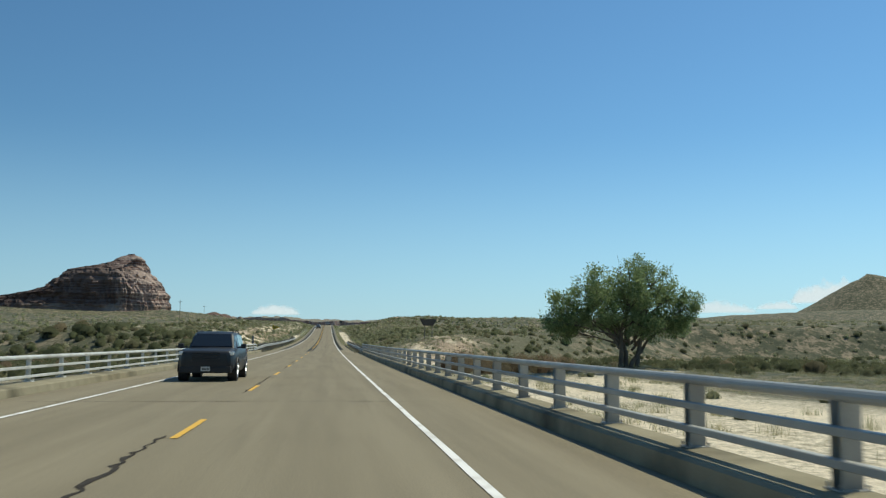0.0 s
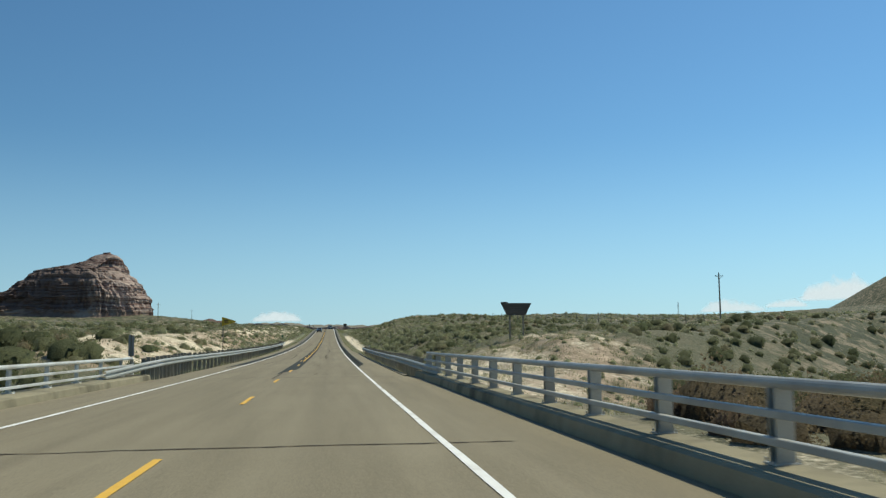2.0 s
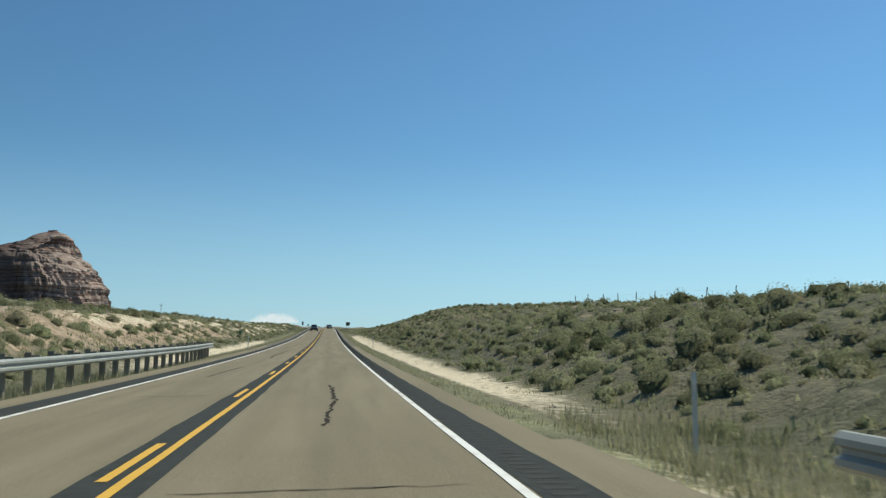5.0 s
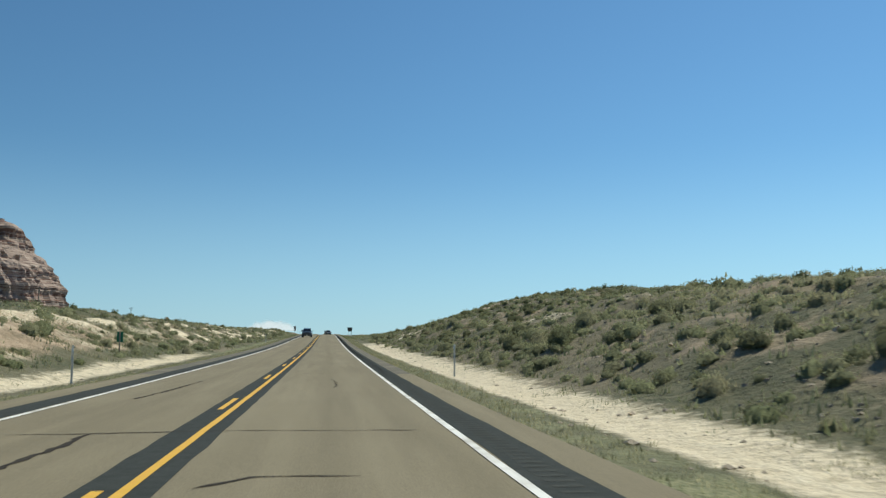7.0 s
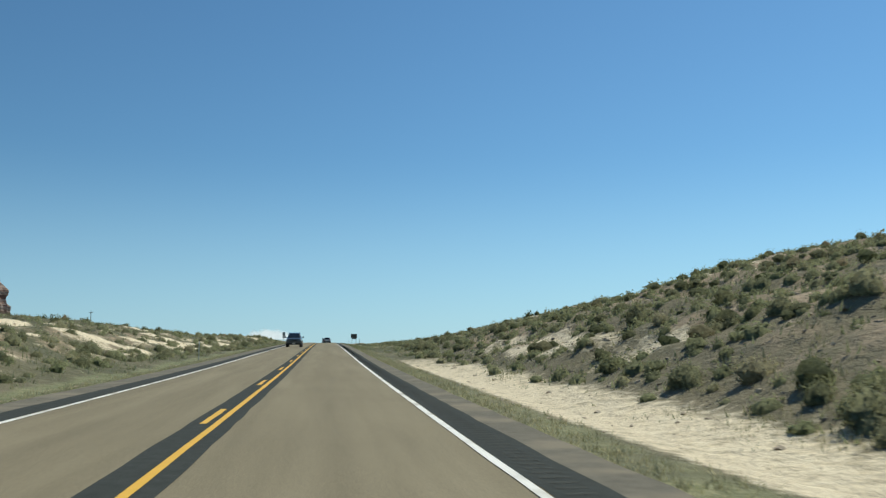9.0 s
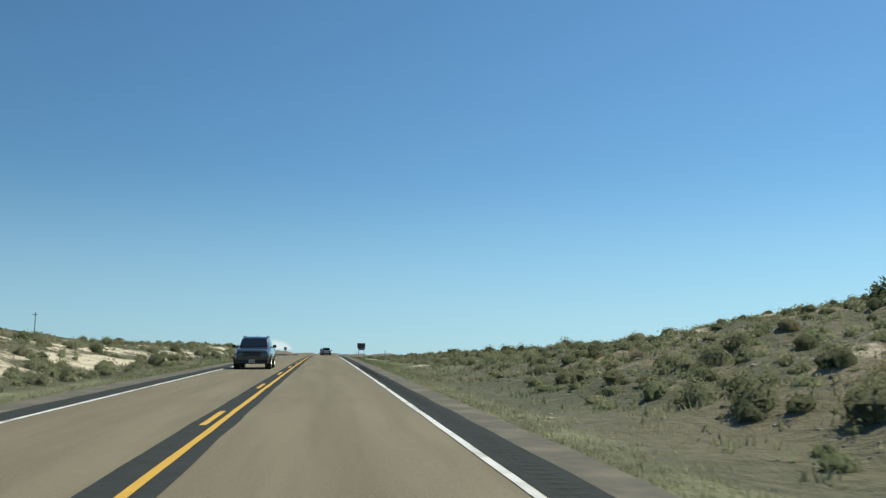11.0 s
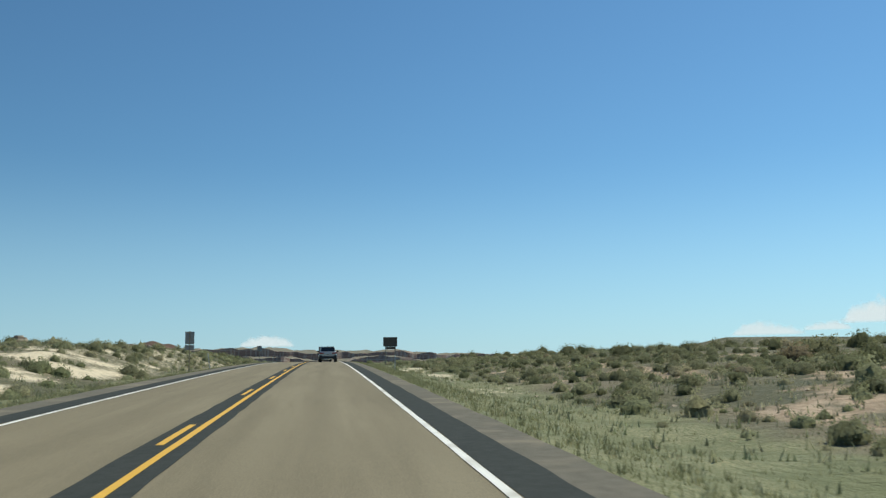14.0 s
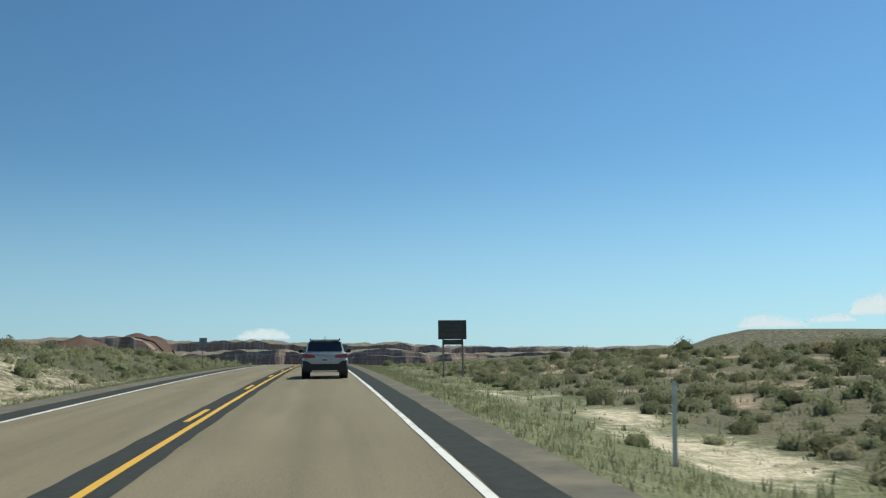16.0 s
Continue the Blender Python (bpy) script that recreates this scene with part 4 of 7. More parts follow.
bridge = empty("bridge_deck", pose(0, 0, 0), "concrete highway bridge deck with raised kerbs over a wash", "bridge", kind="structure")
along_strip("deck_slab", rect(-6.3, 6.35, -0.75, -0.31, 0.05), BRIDGE_START, BRIDGE_END, CONCRETE, bridge)
along_strip("kerb", [(5.6, -0.3), (6.26, -0.3), (6.26, 0.22), (6.23, 0.245), (5.68, 0.225), (5.63, 0.2), (5.61, 0.0)], BRIDGE_START, BRIDGE_END, CONCRETE, bridge, "raised concrete kerb")
along_strip("kerb", [(-6.2, -0.3), (-5.24, -0.3), (-5.25, 0.0), (-5.28, 0.17), (-5.33, 0.2), (-6.17, 0.23), (-6.2, 0.21)], BRIDGE_START, BRIDGE_END, CONCRETE, bridge, "wide raised concrete kerb")
along_strip("kerb_channel", rect(-5.238, -5.045, -0.3, -0.004, 0.01), BRIDGE_START, BRIDGE_END, ASPHALT, bridge, "asphalt gutter beside the kerb")
along_strip("kerb_channel", rect(5.05, 5.598, -0.3, -0.009, 0.003), BRIDGE_START, BRIDGE_END, ASPHALT, bridge, "asphalt gutter beside the kerb")
for x in (-5.2, -1.8, 1.8, 5.2):
    along_strip("girder", rect(x - 0.3, x + 0.3, -1.7, -0.752), BRIDGE_START, BRIDGE_END, CONCRETE, bridge)
for y in (-30, 4, 38, 72):
    bm = fresh()
    box(bm, -6, 6, y - 0.5, y + 0.5, -4.2, -1.702, 0.06)
    part("pier", bm, CONCRETE, bridge)
bm = fresh()
box(bm, -6.6, 6.8, BRIDGE_END + 0.02, BRIDGE_END + 0.6, -4.5, -0.32, 0.04)
part("abutment", bm, CONCRETE, bridge)


def bridge_rail(name, x, first, pitch, count, material, label, side, drop=0.0):
    """Tube-topped bridge railing: posts with base plates, two flat lower rails."""
    thing = empty(name, pose(0, 0, 0), label, "bridge railing")
    y1 = BRIDGE_END - 0.6
    y0 = BRIDGE_START + 1
    along_strip("top_rail", [(x - 0.02 * side + 0.056 * math.cos(i * math.pi / 7), 0.965 - drop + 0.058 * math.sin(i * math.pi / 7)) for i in range(14)], y0, y1, material, thing, "round silver top tube")
    for z in (0.70, 0.455):
        along_strip("lower_rail", rect(x - 0.185 if side > 0 else x + 0.05, x - 0.095 if side > 0 else x + 0.12, z - drop - 0.036, z - drop + 0.036, 0.008), y0, y1, material, thing)
    half = 0.09 if side > 0 else 0.045
    bm = fresh()
    box(bm, -half, half, -0.075, -0.063, 0.0, 0.69, 0.003)
    box(bm, -half, half, 0.063, 0.075, 0.0, 0.69, 0.003)
    box(bm, -0.012, 0.012, -0.063, 0.063, 0.0, 0.69, 0.003)
    box(bm, -0.13, 0.13, -0.12, 0.12, -0.012, 0.02, 0.006)
    for sx in (-0.105, 0.105):
        for sy in (-0.1, 0.1):
            rod(bm, (sx, sy, 0.024), (sx, sy, 0.06), 0.014, sides=6)
    post = part("post", bm, material, thing)
    mesh = post.data
    for i in range(count):
        y = first + pitch * i
        if y > y1 or y < y0:
            continue
        m = pose(x, y, rz(y) + 0.232 - drop * 0.1)
        if i == 0:
            post.matrix_basis = m
        else:
            share("post", mesh, thing, m)
    # the tube turns down at the bridge end
    bm = fresh()
    ye = y1
    zr = rz(ye) - drop
    bend = [(x, ye - 0.02, zr + 0.975), (x, ye + 0.22, zr + 0.95), (x, ye + 0.34, zr + 0.86), (x, ye + 0.38, zr + 0.72), (x, ye + 0.38, zr + 0.28)]
    for a, b in zip(bend[:-1], bend[1:]):
        rod(bm, a, b, 0.056, sides=10)
    part("rail_end", bm, material, thing, "top tube bent down to the kerb")
    return thing


bridge_rail("bridge_railing", 6.1, 6.65 - 2.92 * 22, 2.92, 60, RAIL_PAINT, "silver steel tube bridge railing on a concrete kerb", 1)
# left railing takes the lightened paint copy, standing for its sunlit side
bridge_rail("bridge_railing", -5.95, 53.25 - 3.05 * 36, 3.05, 60, SUNLIT_RAIL, "steel tube bridge railing with sunlight painted into its pale colour", -1, 0.09)


# ---- guardrails ----
def w_beam(side):
    """Outline of a W-shaped steel beam, its face towards the road."""
    front = [(0.0, -0.155), (0.03, -0.15), (0.083, -0.105), (0.083, -0.055), (0.02, -0.02), (0.02, 0.02), (0.083, 0.055), (0.083, 0.105), (0.03, 0.15), (0.0, 0.155)]
    back = [(p - 0.006, q) for p, q in front[::-1]]
    return [(-side * p, q) for p, q in front + back]


def guardrail(line, label, side, posts_from, posts_to, pitch):
    """W-beam on wooden posts with offset blocks. line: (y, x, z over the road) knots of the beam."""
    thing = empty("guardrail", pose(0, 0, 0), label, "guardrail")
    ys_k, xs_k, zs_k = zip(*line)
    ys = np.arange(ys_k[0], ys_k[-1] + 0.01, 0.6)
    outline = w_beam(side)
    bm = fresh()
    rings = []
    for y in ys:
        cx, cz = float(np.interp(y, ys_k, xs_k)), float(np.interp(y, ys_k, zs_k)) + rz(y)
        rings.append([bm.verts.new((cx + p, y, cz + q)) for p, q in outline])
    n = len(outline)
    for a, b in zip(rings[:-1], rings[1:]):
        for i in range(n):
            bm.faces.new((a[i], a[(i + 1) % n], b[(i + 1) % n], b[i]))
    bm.faces.new(rings[0])
    bm.faces.new(rings[-1][::-1])
    bmesh.ops.recalc_face_normals(bm, faces=bm.faces)
    part("beam", bm, STEEL, thing, "galvanised W-shaped steel beam")
    bm = fresh()
    box(bm, -0.09, 0.09, -0.075, 0.075, -1.1, 0.27, 0.012)
    first = None
    bb = fresh()
    box(bb, -0.095, 0.095, -0.072, 0.072, -0.17, 0.2, 0.01)
    block = None
    rng = random.Random(5)
    y = posts_from
    while y < posts_to:
        cx, cz = float(np.interp(y, ys_k, xs_k)), float(np.interp(y, ys_k, zs_k)) + rz(y)
        m = pose(cx + side * 0.295, y, cz + rng.uniform(-0.02, 0.03), rng.uniform(-2, 2), rng.uniform(-1.5, 1.5), 0)
        mb = pose(cx + side * 0.102, y, cz)
        if first is None:
            first = part("post", bm, POST_WOOD, thing, "weathered wooden post")
            first.matrix_basis = m
            block = part("offset_block", bb, POST_WOOD, thing)
            block.matrix_basis = mb
        else:
            share("post", first.data, thing, m)
            share("offset_block", block.data, thing, mb)
        y += pitch * (0.5 if y < 117 else 1.0)
    return thing


guardrail([(98.5, 5.95, 0.36), (101.5, 5.84, 0.40), (104, 5.70, 0.45), (108, 5.66, 0.50), (114, 5.65, 0.53), (168, 5.64, 0.53), (170.5, 5.8, 0.5)], "galvanised steel guardrail on dark wooden posts beside the shoulder", 1, 105.4, 170, 1.905)
guardrail([(98.5, -5.72, 0.36), (101.5, -5.6, 0.46), (104, -5.45, 0.56), (108, -5.4, 0.64), (114, -5.4, 0.68), (212, -5.42, 0.68), (226, -5.9, 0.68), (235, -7.1, 0.6)], "long galvanised steel guardrail curving away at its end", -1, 105.2, 235, 1.905)


berm = along_strip("shoulder_berm", [(5.2, -0.2), (5.42, -0.2), (5.4, 0.02), (5.34, 0.05), (5.27, 0.04), (5.2, 0.005)], 104.9, 171, ASPHALT, road, "low asphalt berm along the shoulder")

# ---- butte, far bluffs, clouds ----
def butte():
    zs = np.array([4, 10, 15, 20, 24, 27, 30, 33, 36.5, 40, 43.5, 46, 49, 51, 52.5, 53.5])
    xr = np.array([-90, -91, -92, -93, -94, -95, -96, -97.8, -100, -103, -106.5, -107.8, -109, -110, -111.5, -115])
    xl = np.array([-252, -238, -224, -214, -204, -192, -172, -164, -160, -155, -151, -138, -127, -125, -123, -119])
    hw = np.array([50, 42, 33, 28, 26, 25, 24.5, 24, 23, 22, 20, 15, 10, 7, 4.5, 1.6])
    n, levels = 420, np.concatenate([np.arange(4, 20, 1.2), np.arange(20, 54.6, 0.45)])
    th = np.linspace(0, 2 * math.pi, n, endpoint=False)
    verts = []
    for k, z in enumerate(levels):
        a, b, w = np.interp(z, zs, xl), np.interp(z, zs, xr), np.interp(z, zs, hw)
        c, s = np.cos(th), np.sin(th)
        px = (a + b) / 2 + (b - a) / 2 * np.sign(c) * np.abs(c) ** 0.6
        py = 578 + w * np.sign(s) * np.abs(s) ** 0.6
        px = px + (6.5 * (py - 578) / w - 3.0) * ease(c, 0.1, 0.8) * float(1 - ease(np.array(z), 46, 53))
        steep = float(ease(np.array(z), 17, 24)) * float(1 - ease(np.array(z), 47, 53))
        ledge = (vnoise(np.full(n, z * 0.75), np.full(n, 2.0), 61, 3) - 0.5) * 2.2
        flute = (np.abs(vnoise(px * 0.3, py * 0.3 + z * 0.008, 63, 3) - 0.5) * 10 - 1.4) * steep * (1 - 0.45 * float(ease(np.array(z), 34, 42)))
        crag = (vnoise(px * 0.7 + z * 0.05, py * 0.7 + z * 0.22, 67, 2) - 0.5) * 1.6
        push = ledge * steep - flute + crag + (vnoise(px * 0.03, py * 0.03, 71, 2) - 0.5) * 5 * steep
        nx, ny = c, s
        fade = min(1.0, w / 12)
        verts.append(np.stack([(px + nx * push * fade) * 1.02 - 1.0, py + ny * push * fade, np.full(n, z * 1.01) + (vnoise(px * 0.2, py * 0.2, 73, 2) - 0.5) * 0.8], -1))
    i = np.arange(n)
    thing = empty("butte", pose(0, 0, 0), "tall layered red sandstone butte with fluted cliffs and pale bands", "butte")
    foot, brow = int(np.searchsorted(levels, 22.0)), int(np.searchsorted(levels, 44.0))
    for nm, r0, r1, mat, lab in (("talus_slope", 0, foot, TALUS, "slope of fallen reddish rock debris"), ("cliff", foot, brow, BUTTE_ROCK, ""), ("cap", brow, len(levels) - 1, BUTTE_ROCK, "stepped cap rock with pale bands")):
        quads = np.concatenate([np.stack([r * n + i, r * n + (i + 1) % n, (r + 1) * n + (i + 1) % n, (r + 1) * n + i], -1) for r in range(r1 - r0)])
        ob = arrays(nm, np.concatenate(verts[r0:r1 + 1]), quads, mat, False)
        ob.parent = thing
        if lab:
            ob["label"] = lab
    return thing


butte()


def foot_ridge():
    """A low red ridge running out from the butte's foot."""
    xs, us = np.arange(-98, -50, 0.8), np.linspace(-1, 1, 17)
    X, U = np.meshgrid(xs, us)
    top = np.interp(X, [-98, -88, -78, -66, -56, -50], [17, 16, 14, 11.5, 8, 5])
    Y = 556 + U * 13 + (vnoise(X * 0.15, U * 2, 83, 3) - 0.5) * 6
    Z = top - (top - 2) * np.abs(U) ** 1.3 + (vnoise(X * 0.3, Y * 0.3, 85, 3) - 0.5) * 2.0
    ny, nx = X.shape
    idx = np.arange(ny * nx).reshape(ny, nx)
    quads = np.stack([idx[:-1, :-1], idx[:-1, 1:], idx[1:, 1:], idx[1:, :-1]], -1).reshape(-1, 4)
    return tagged(arrays("rock_ridge", np.stack([X, Y, Z], -1).reshape(-1, 3), quads, BUTTE_ROCK, False), "low dark red rock ridge at the foot of the butte", "ridge")


foot_ridge()


def rock_stack(x, y):
    """A small knob of stacked sandstone layers, narrowing upwards."""
    z = 13.6
    rng = random.Random(12)
    thing = empty("rock_stack", pose(x, y, z), "small knob of stacked pale and brown sandstone layers on the hilltop", "rock")
    for z0, z1, r, mat in ((0, 2.3, 3.0, BROWN_STONE), (2.3, 2.9, 2.6, STONE), (2.9, 3.3, 2.45, BROWN_STONE), (3.3, 3.75, 1.9, STONE), (3.75, 4.05, 1.6, BROWN_STONE), (4.05, 4.4, 0.95, STONE)):
        bm = fresh()
        edge = [r * rng.uniform(0.88, 1.1) for _ in range(14)]
        low = [bm.verts.new((e * 0.96 * math.cos(i * math.pi / 7), e * 0.96 * math.sin(i * math.pi / 7), z0)) for i, e in enumerate(edge)]
        top = [bm.verts.new((e * 0.9 * math.cos(i * math.pi / 7), e * 0.9 * math.sin(i * math.pi / 7), z1)) for i, e in enumerate(edge)]
        for i in range(14):
            bm.faces.new((low[i], low[(i + 1) % 14], top[(i + 1) % 14], top[i]))
        bm.faces.new(top)
        bm.faces.new(low[::-1])
        part("layer", bm, mat, thing)
    return thing


rock_stack(-57.2, 625.0)


def bluff(name, tops_x, tops_z, y0, depth, base, step, label, seed, brow=0.24, top_rock=None):
    """A long cliff-fronted ridge far off."""
    xs = np.arange(tops_x[0], tops_x[-1], step)
    us = np.concatenate([np.linspace(0, 0.32, 20), np.linspace(0.34, 0.64, 18), np.linspace(0.68, 1, 7)])
    X, U = np.meshgrid(xs, us)
    front = (vnoise(X * 0.01, X * 0 + 1, seed, 4) - 0.5) * 220
    Y = y0 + front * (1 - U) + np.interp(U, [0, 0.1, 0.25, 0.45, 0.62, 1], [0, 0.1, 0.118, 0.45, 0.468, 1]) * depth
    top = np.interp(X, tops_x, tops_z)
    lip = base + (top - base) * (brow + 0.42 * vnoise(X * 0.013, X * 0 + 4, seed + 1, 3))
    cliff = ease(U, 0.1, 0.16) * 0.6 + ease(U, 0.2, 0.24) * 0.4
    Z = base - 6 + 6 * ease(U, 0, 0.1) + (lip - base) * cliff + (top - lip) * (0.2 * ease(U, 0.3, 0.45) + 0.5 * ease(U, 0.46 + 0.1 * vnoise(X * 0.02, X * 0 + 6, seed + 4, 2), 0.5 + 0.1 * vnoise(X * 0.02, X * 0 + 6, seed + 4, 2)) + 0.3 * ease(U, 0.62, 0.9)) + (vnoise(X * 0.05, Y * 0.05, seed + 2, 3) - 0.5) * 9 * ease(U, 0.02, 0.2)
    Z -= 8 * ease(U, 0.9, 1.0)
    Y += (np.abs(vnoise(X * 0.04, X * 0 + 2, seed + 3, 3) - 0.5) * 30 - 7) * (1 - ease(U, 0.18, 0.4))
    ny, nx = X.shape
    idx = np.arange(ny * nx).reshape(ny, nx)
    quads = np.stack([idx[:-1, :-1], idx[:-1, 1:], idx[1:, 1:], idx[1:, :-1]], -1).reshape(-1, 4)
    thing = empty(name, pose(0, 0, 0), label, "bluff")
    P, lip_row = np.stack([X, Y, Z], -1), 20
    for nm, r0, r1, mat in (("cliff", 0, lip_row, FAR_ROCK), ("slope", lip_row, ny - 1, top_rock or FAR_ROCK)):
        ob = arrays(nm, P[r0:r1 + 1].reshape(-1, 3), quads[:(r1 - r0) * (nx - 1)], mat, False)
        ob.parent = thing
    return thing


bluff("red_bluff", [-900, -600, -470, -395, -360, -333, -300, -254, -219, -194, -162, -123, -65, -20, 59, 97, 143, 197, 276, 420, 700, 1000], [52, 53, 52, 53, 54, 52, 49, 53, 51, 47, 47, 50, 48, 44, 43, 44, 40, 38, 35.5, 35, 37, 37], 1450, 420, 12, 3.5, "long red cliff band with pale slopes above it, far off", 81)
bluff("red_bluff", [-232, -214, -196, -178, -160, -146, -136, -128], [27, 33, 37, 39, 39.5, 38.5, 35, 26], 1180, 160, 12, 2.5, "dark red flat-topped bluff standing before the far ridge", 91, 0.6, HILL_EARTH)


def cone_hill(x, y, top, steep):
    """A small pointed hill of brown earth with a ridged flank."""
    n, rings = 72, 26
    th = np.linspace(0, 2 * math.pi, n, endpoint=False)
    verts = []
    for k in range(rings):
        r = 0.4 + 60 * (k / (rings - 1)) ** 1.4
        rr = r * (1 + 0.16 * (vnoise(np.cos(th) * 3 + 9, np.sin(th) * 3 + r * 0.05, 95, 2) - 0.5))
        z = top - r * steep + (vnoise(th * 4, th * 0 + r * 0.2, 97, 2) - 0.5) * 0.8
        verts.append(np.stack([x + rr * np.cos(th), y + rr * np.sin(th), z], -1))
    i = np.arange(n)
    quads = np.concatenate([np.stack([r * n + i, (r + 1) * n + i, (r + 1) * n + (i + 1) % n, r * n + (i + 1) % n], -1) for r in range(rings - 1)])
    return tagged(arrays("cone_hill", np.concatenate(verts), quads, HILL_EARTH, True), "small pointed hill of reddish-brown earth before the far bluffs", "hill")


cone_hill(-157.0, 1120.0, 34.2, 0.42)


def cloud(direction, far, width, height, thick, seed, label):
    """A far vapour bank with a flat foot and heaped, feathering top: three veils one behind another."""
    d = Vector(direction).normalized()
    centre = np.array(Vector((0, 200, 5)) + d * far)
    side = np.array(Vector((d.y, -d.x, 0)).normalized())
    nu, nv = 90, 42
    U, V = np.meshgrid(np.linspace(-1, 1, nu), np.linspace(0, 1, nv))
    verts, quads, tint = [], [], []
    for k in range(3):
        heap = (1 - np.abs(U) ** 2.4) * (0.42 + 0.5 * vnoise(U * 2.6 + 7 * k, U * 0 + seed, 101 + seed, 3))
        puff = vnoise(U * 7 + 3 * k, V * 3.5 + seed, 105 + seed, 4)
        edge = np.clip((heap + 0.42 * (puff - 0.5) - V * 0.9) / 0.3, 0, 1)
        dense = edge * ease(V, 0.02, 0.2) * ease(1 - np.abs(U), 0.0, 0.25) * (0.55 + 0.6 * puff) * thick
        P = centre + np.array(d) * (60 * k) + U[..., None] * side * width * 0.55 + (V[..., None] - 0.45) * np.array([0, 0, height * 1.15])
        idx = np.arange(nu * nv).reshape(nv, nu) + k * nu * nv
        verts.append(P.reshape(-1, 3))
        quads.append(np.stack([idx[:-1, :-1], idx[:-1, 1:], idx[1:, 1:], idx[1:, :-1]], -1).reshape(-1, 4))
        tint.append(np.clip(dense, 0, 1).reshape(-1))
    ob = arrays("cloud", np.concatenate(verts), np.concatenate(quads), CLOUD, True, tint=np.concatenate(tint))
    return tagged(ob, label, "cloud", "fair-weather clouds")


cloud((-0.0592, 0.9976, 0.0355), 4200, 250, 58, 0.75, 1, "small white flat-based cloud low over the horizon")
cloud((0.529, 0.8466, 0.0565), 4200, 360, 118, 1.1, 2, "bright white heaped cloud over the distant hills")
cloud((0.4335, 0.9001, 0.041), 4200, 300, 66, 0.62, 3, "thin pale cloud near the horizon")
cloud((0.4828, 0.8746, 0.043), 4200, 190, 50, 0.6, 4, "small faint cloud near the horizon")


# ---- plants ----
def bush(rng, rounds, leaves, size, deep=0.62):
    """A bush one metre in radius: several rounded lobes fanning up from the root, closely set with small leaves. Vertices, triangles, normals."""
    bm = fresh()
    bmesh.ops.create_icosphere(bm, subdivisions=rounds, radius=1.0)
    heart = np.array([v.co[:] for v in bm.verts])
    bm.verts.index_update()
    tri = np.array([[v.index for v in f.verts] for f in bm.faces])
    bm.free()
    lobes, lobe_seed = 7, int(rng.randint(1000))
    ang = rng.rand() * 6.3 + np.arange(lobes) * 2.4
    out = 0.58 * np.sqrt((np.arange(lobes) + 0.3) / lobes)
    mid = np.stack([np.cos(ang) * out, np.sin(ang) * out, 0.5 - 0.45 * out + rng.uniform(-0.12, 0.16, lobes)], -1)
    rad = rng.uniform(0.34, 0.52, lobes)

    def shell(d):
        """How far the lobes reach along each way."""
        if rounds < 2:
            return 0.66 + 0.3 * vnoise(d[:, 0] * 2 + 5, d[:, 1] * 2 + d[:, 2] * 2, lobe_seed, 2)
        best = np.full(len(d), 0.35)
        for c, r in zip(mid, rad):
            along = d @ c
            inside = along ** 2 - (c @ c - r * r)
            best = np.where(inside > 0, np.maximum(best, along + np.sqrt(np.maximum(inside, 0))), best)
        return best

    heart = heart * (shell(heart) * 0.74)[:, None] * (0.9 + 0.16 * rng.rand(len(heart), 1))
    swell = heart / (np.linalg.norm(heart, axis=1)[:, None] + 1e-9) + rng.normal(0, 0.25, heart.shape)
    d = rng.normal(0, 1, (leaves, 3))
    d /= np.linalg.norm(d, axis=1)[:, None] + 1e-9
    d[:, 2] = np.abs(d[:, 2]) * 1.2 - 0.2
    d /= np.linalg.norm(d, axis=1)[:, None] + 1e-9
    reach = deep + (0.95 - deep) * rng.rand(leaves, 1)
    c = d * reach * shell(d)[:, None]
    face = d + rng.normal(0, 0.5, (leaves, 3))
    a = np.cross(face, rng.normal(0, 1, (leaves, 3))) + d * 0.3 + np.array([0, 0, 0.3])
    a /= np.linalg.norm(a, axis=1)[:, None]
    e = np.cross(a, face)
    e /= np.linalg.norm(e, axis=1)[:, None]
    long = size * (0.5 + 0.9 * rng.rand(leaves, 1))
    flip = np.where((np.cross(e, a) * d).sum(axis=1) < 0, -1.0, 1.0)[:, None]
    soup = np.stack([c - e * long * 0.4 * flip, c + e * long * 0.4 * flip, c + a * long], 1).reshape(-1, 3)
    away = np.repeat(d * 0.8 + rng.normal(0, 0.22, (leaves, 3)), 3, axis=0)
    normals = np.concatenate([swell, away]) + [0, 0, 0.8]
    normals /= np.linalg.norm(normals, axis=1)[:, None] + 1e-9
    return np.concatenate([heart, soup]), np.concatenate([tri, np.arange(leaves * 3).reshape(-1, 3) + len(heart)]), normals


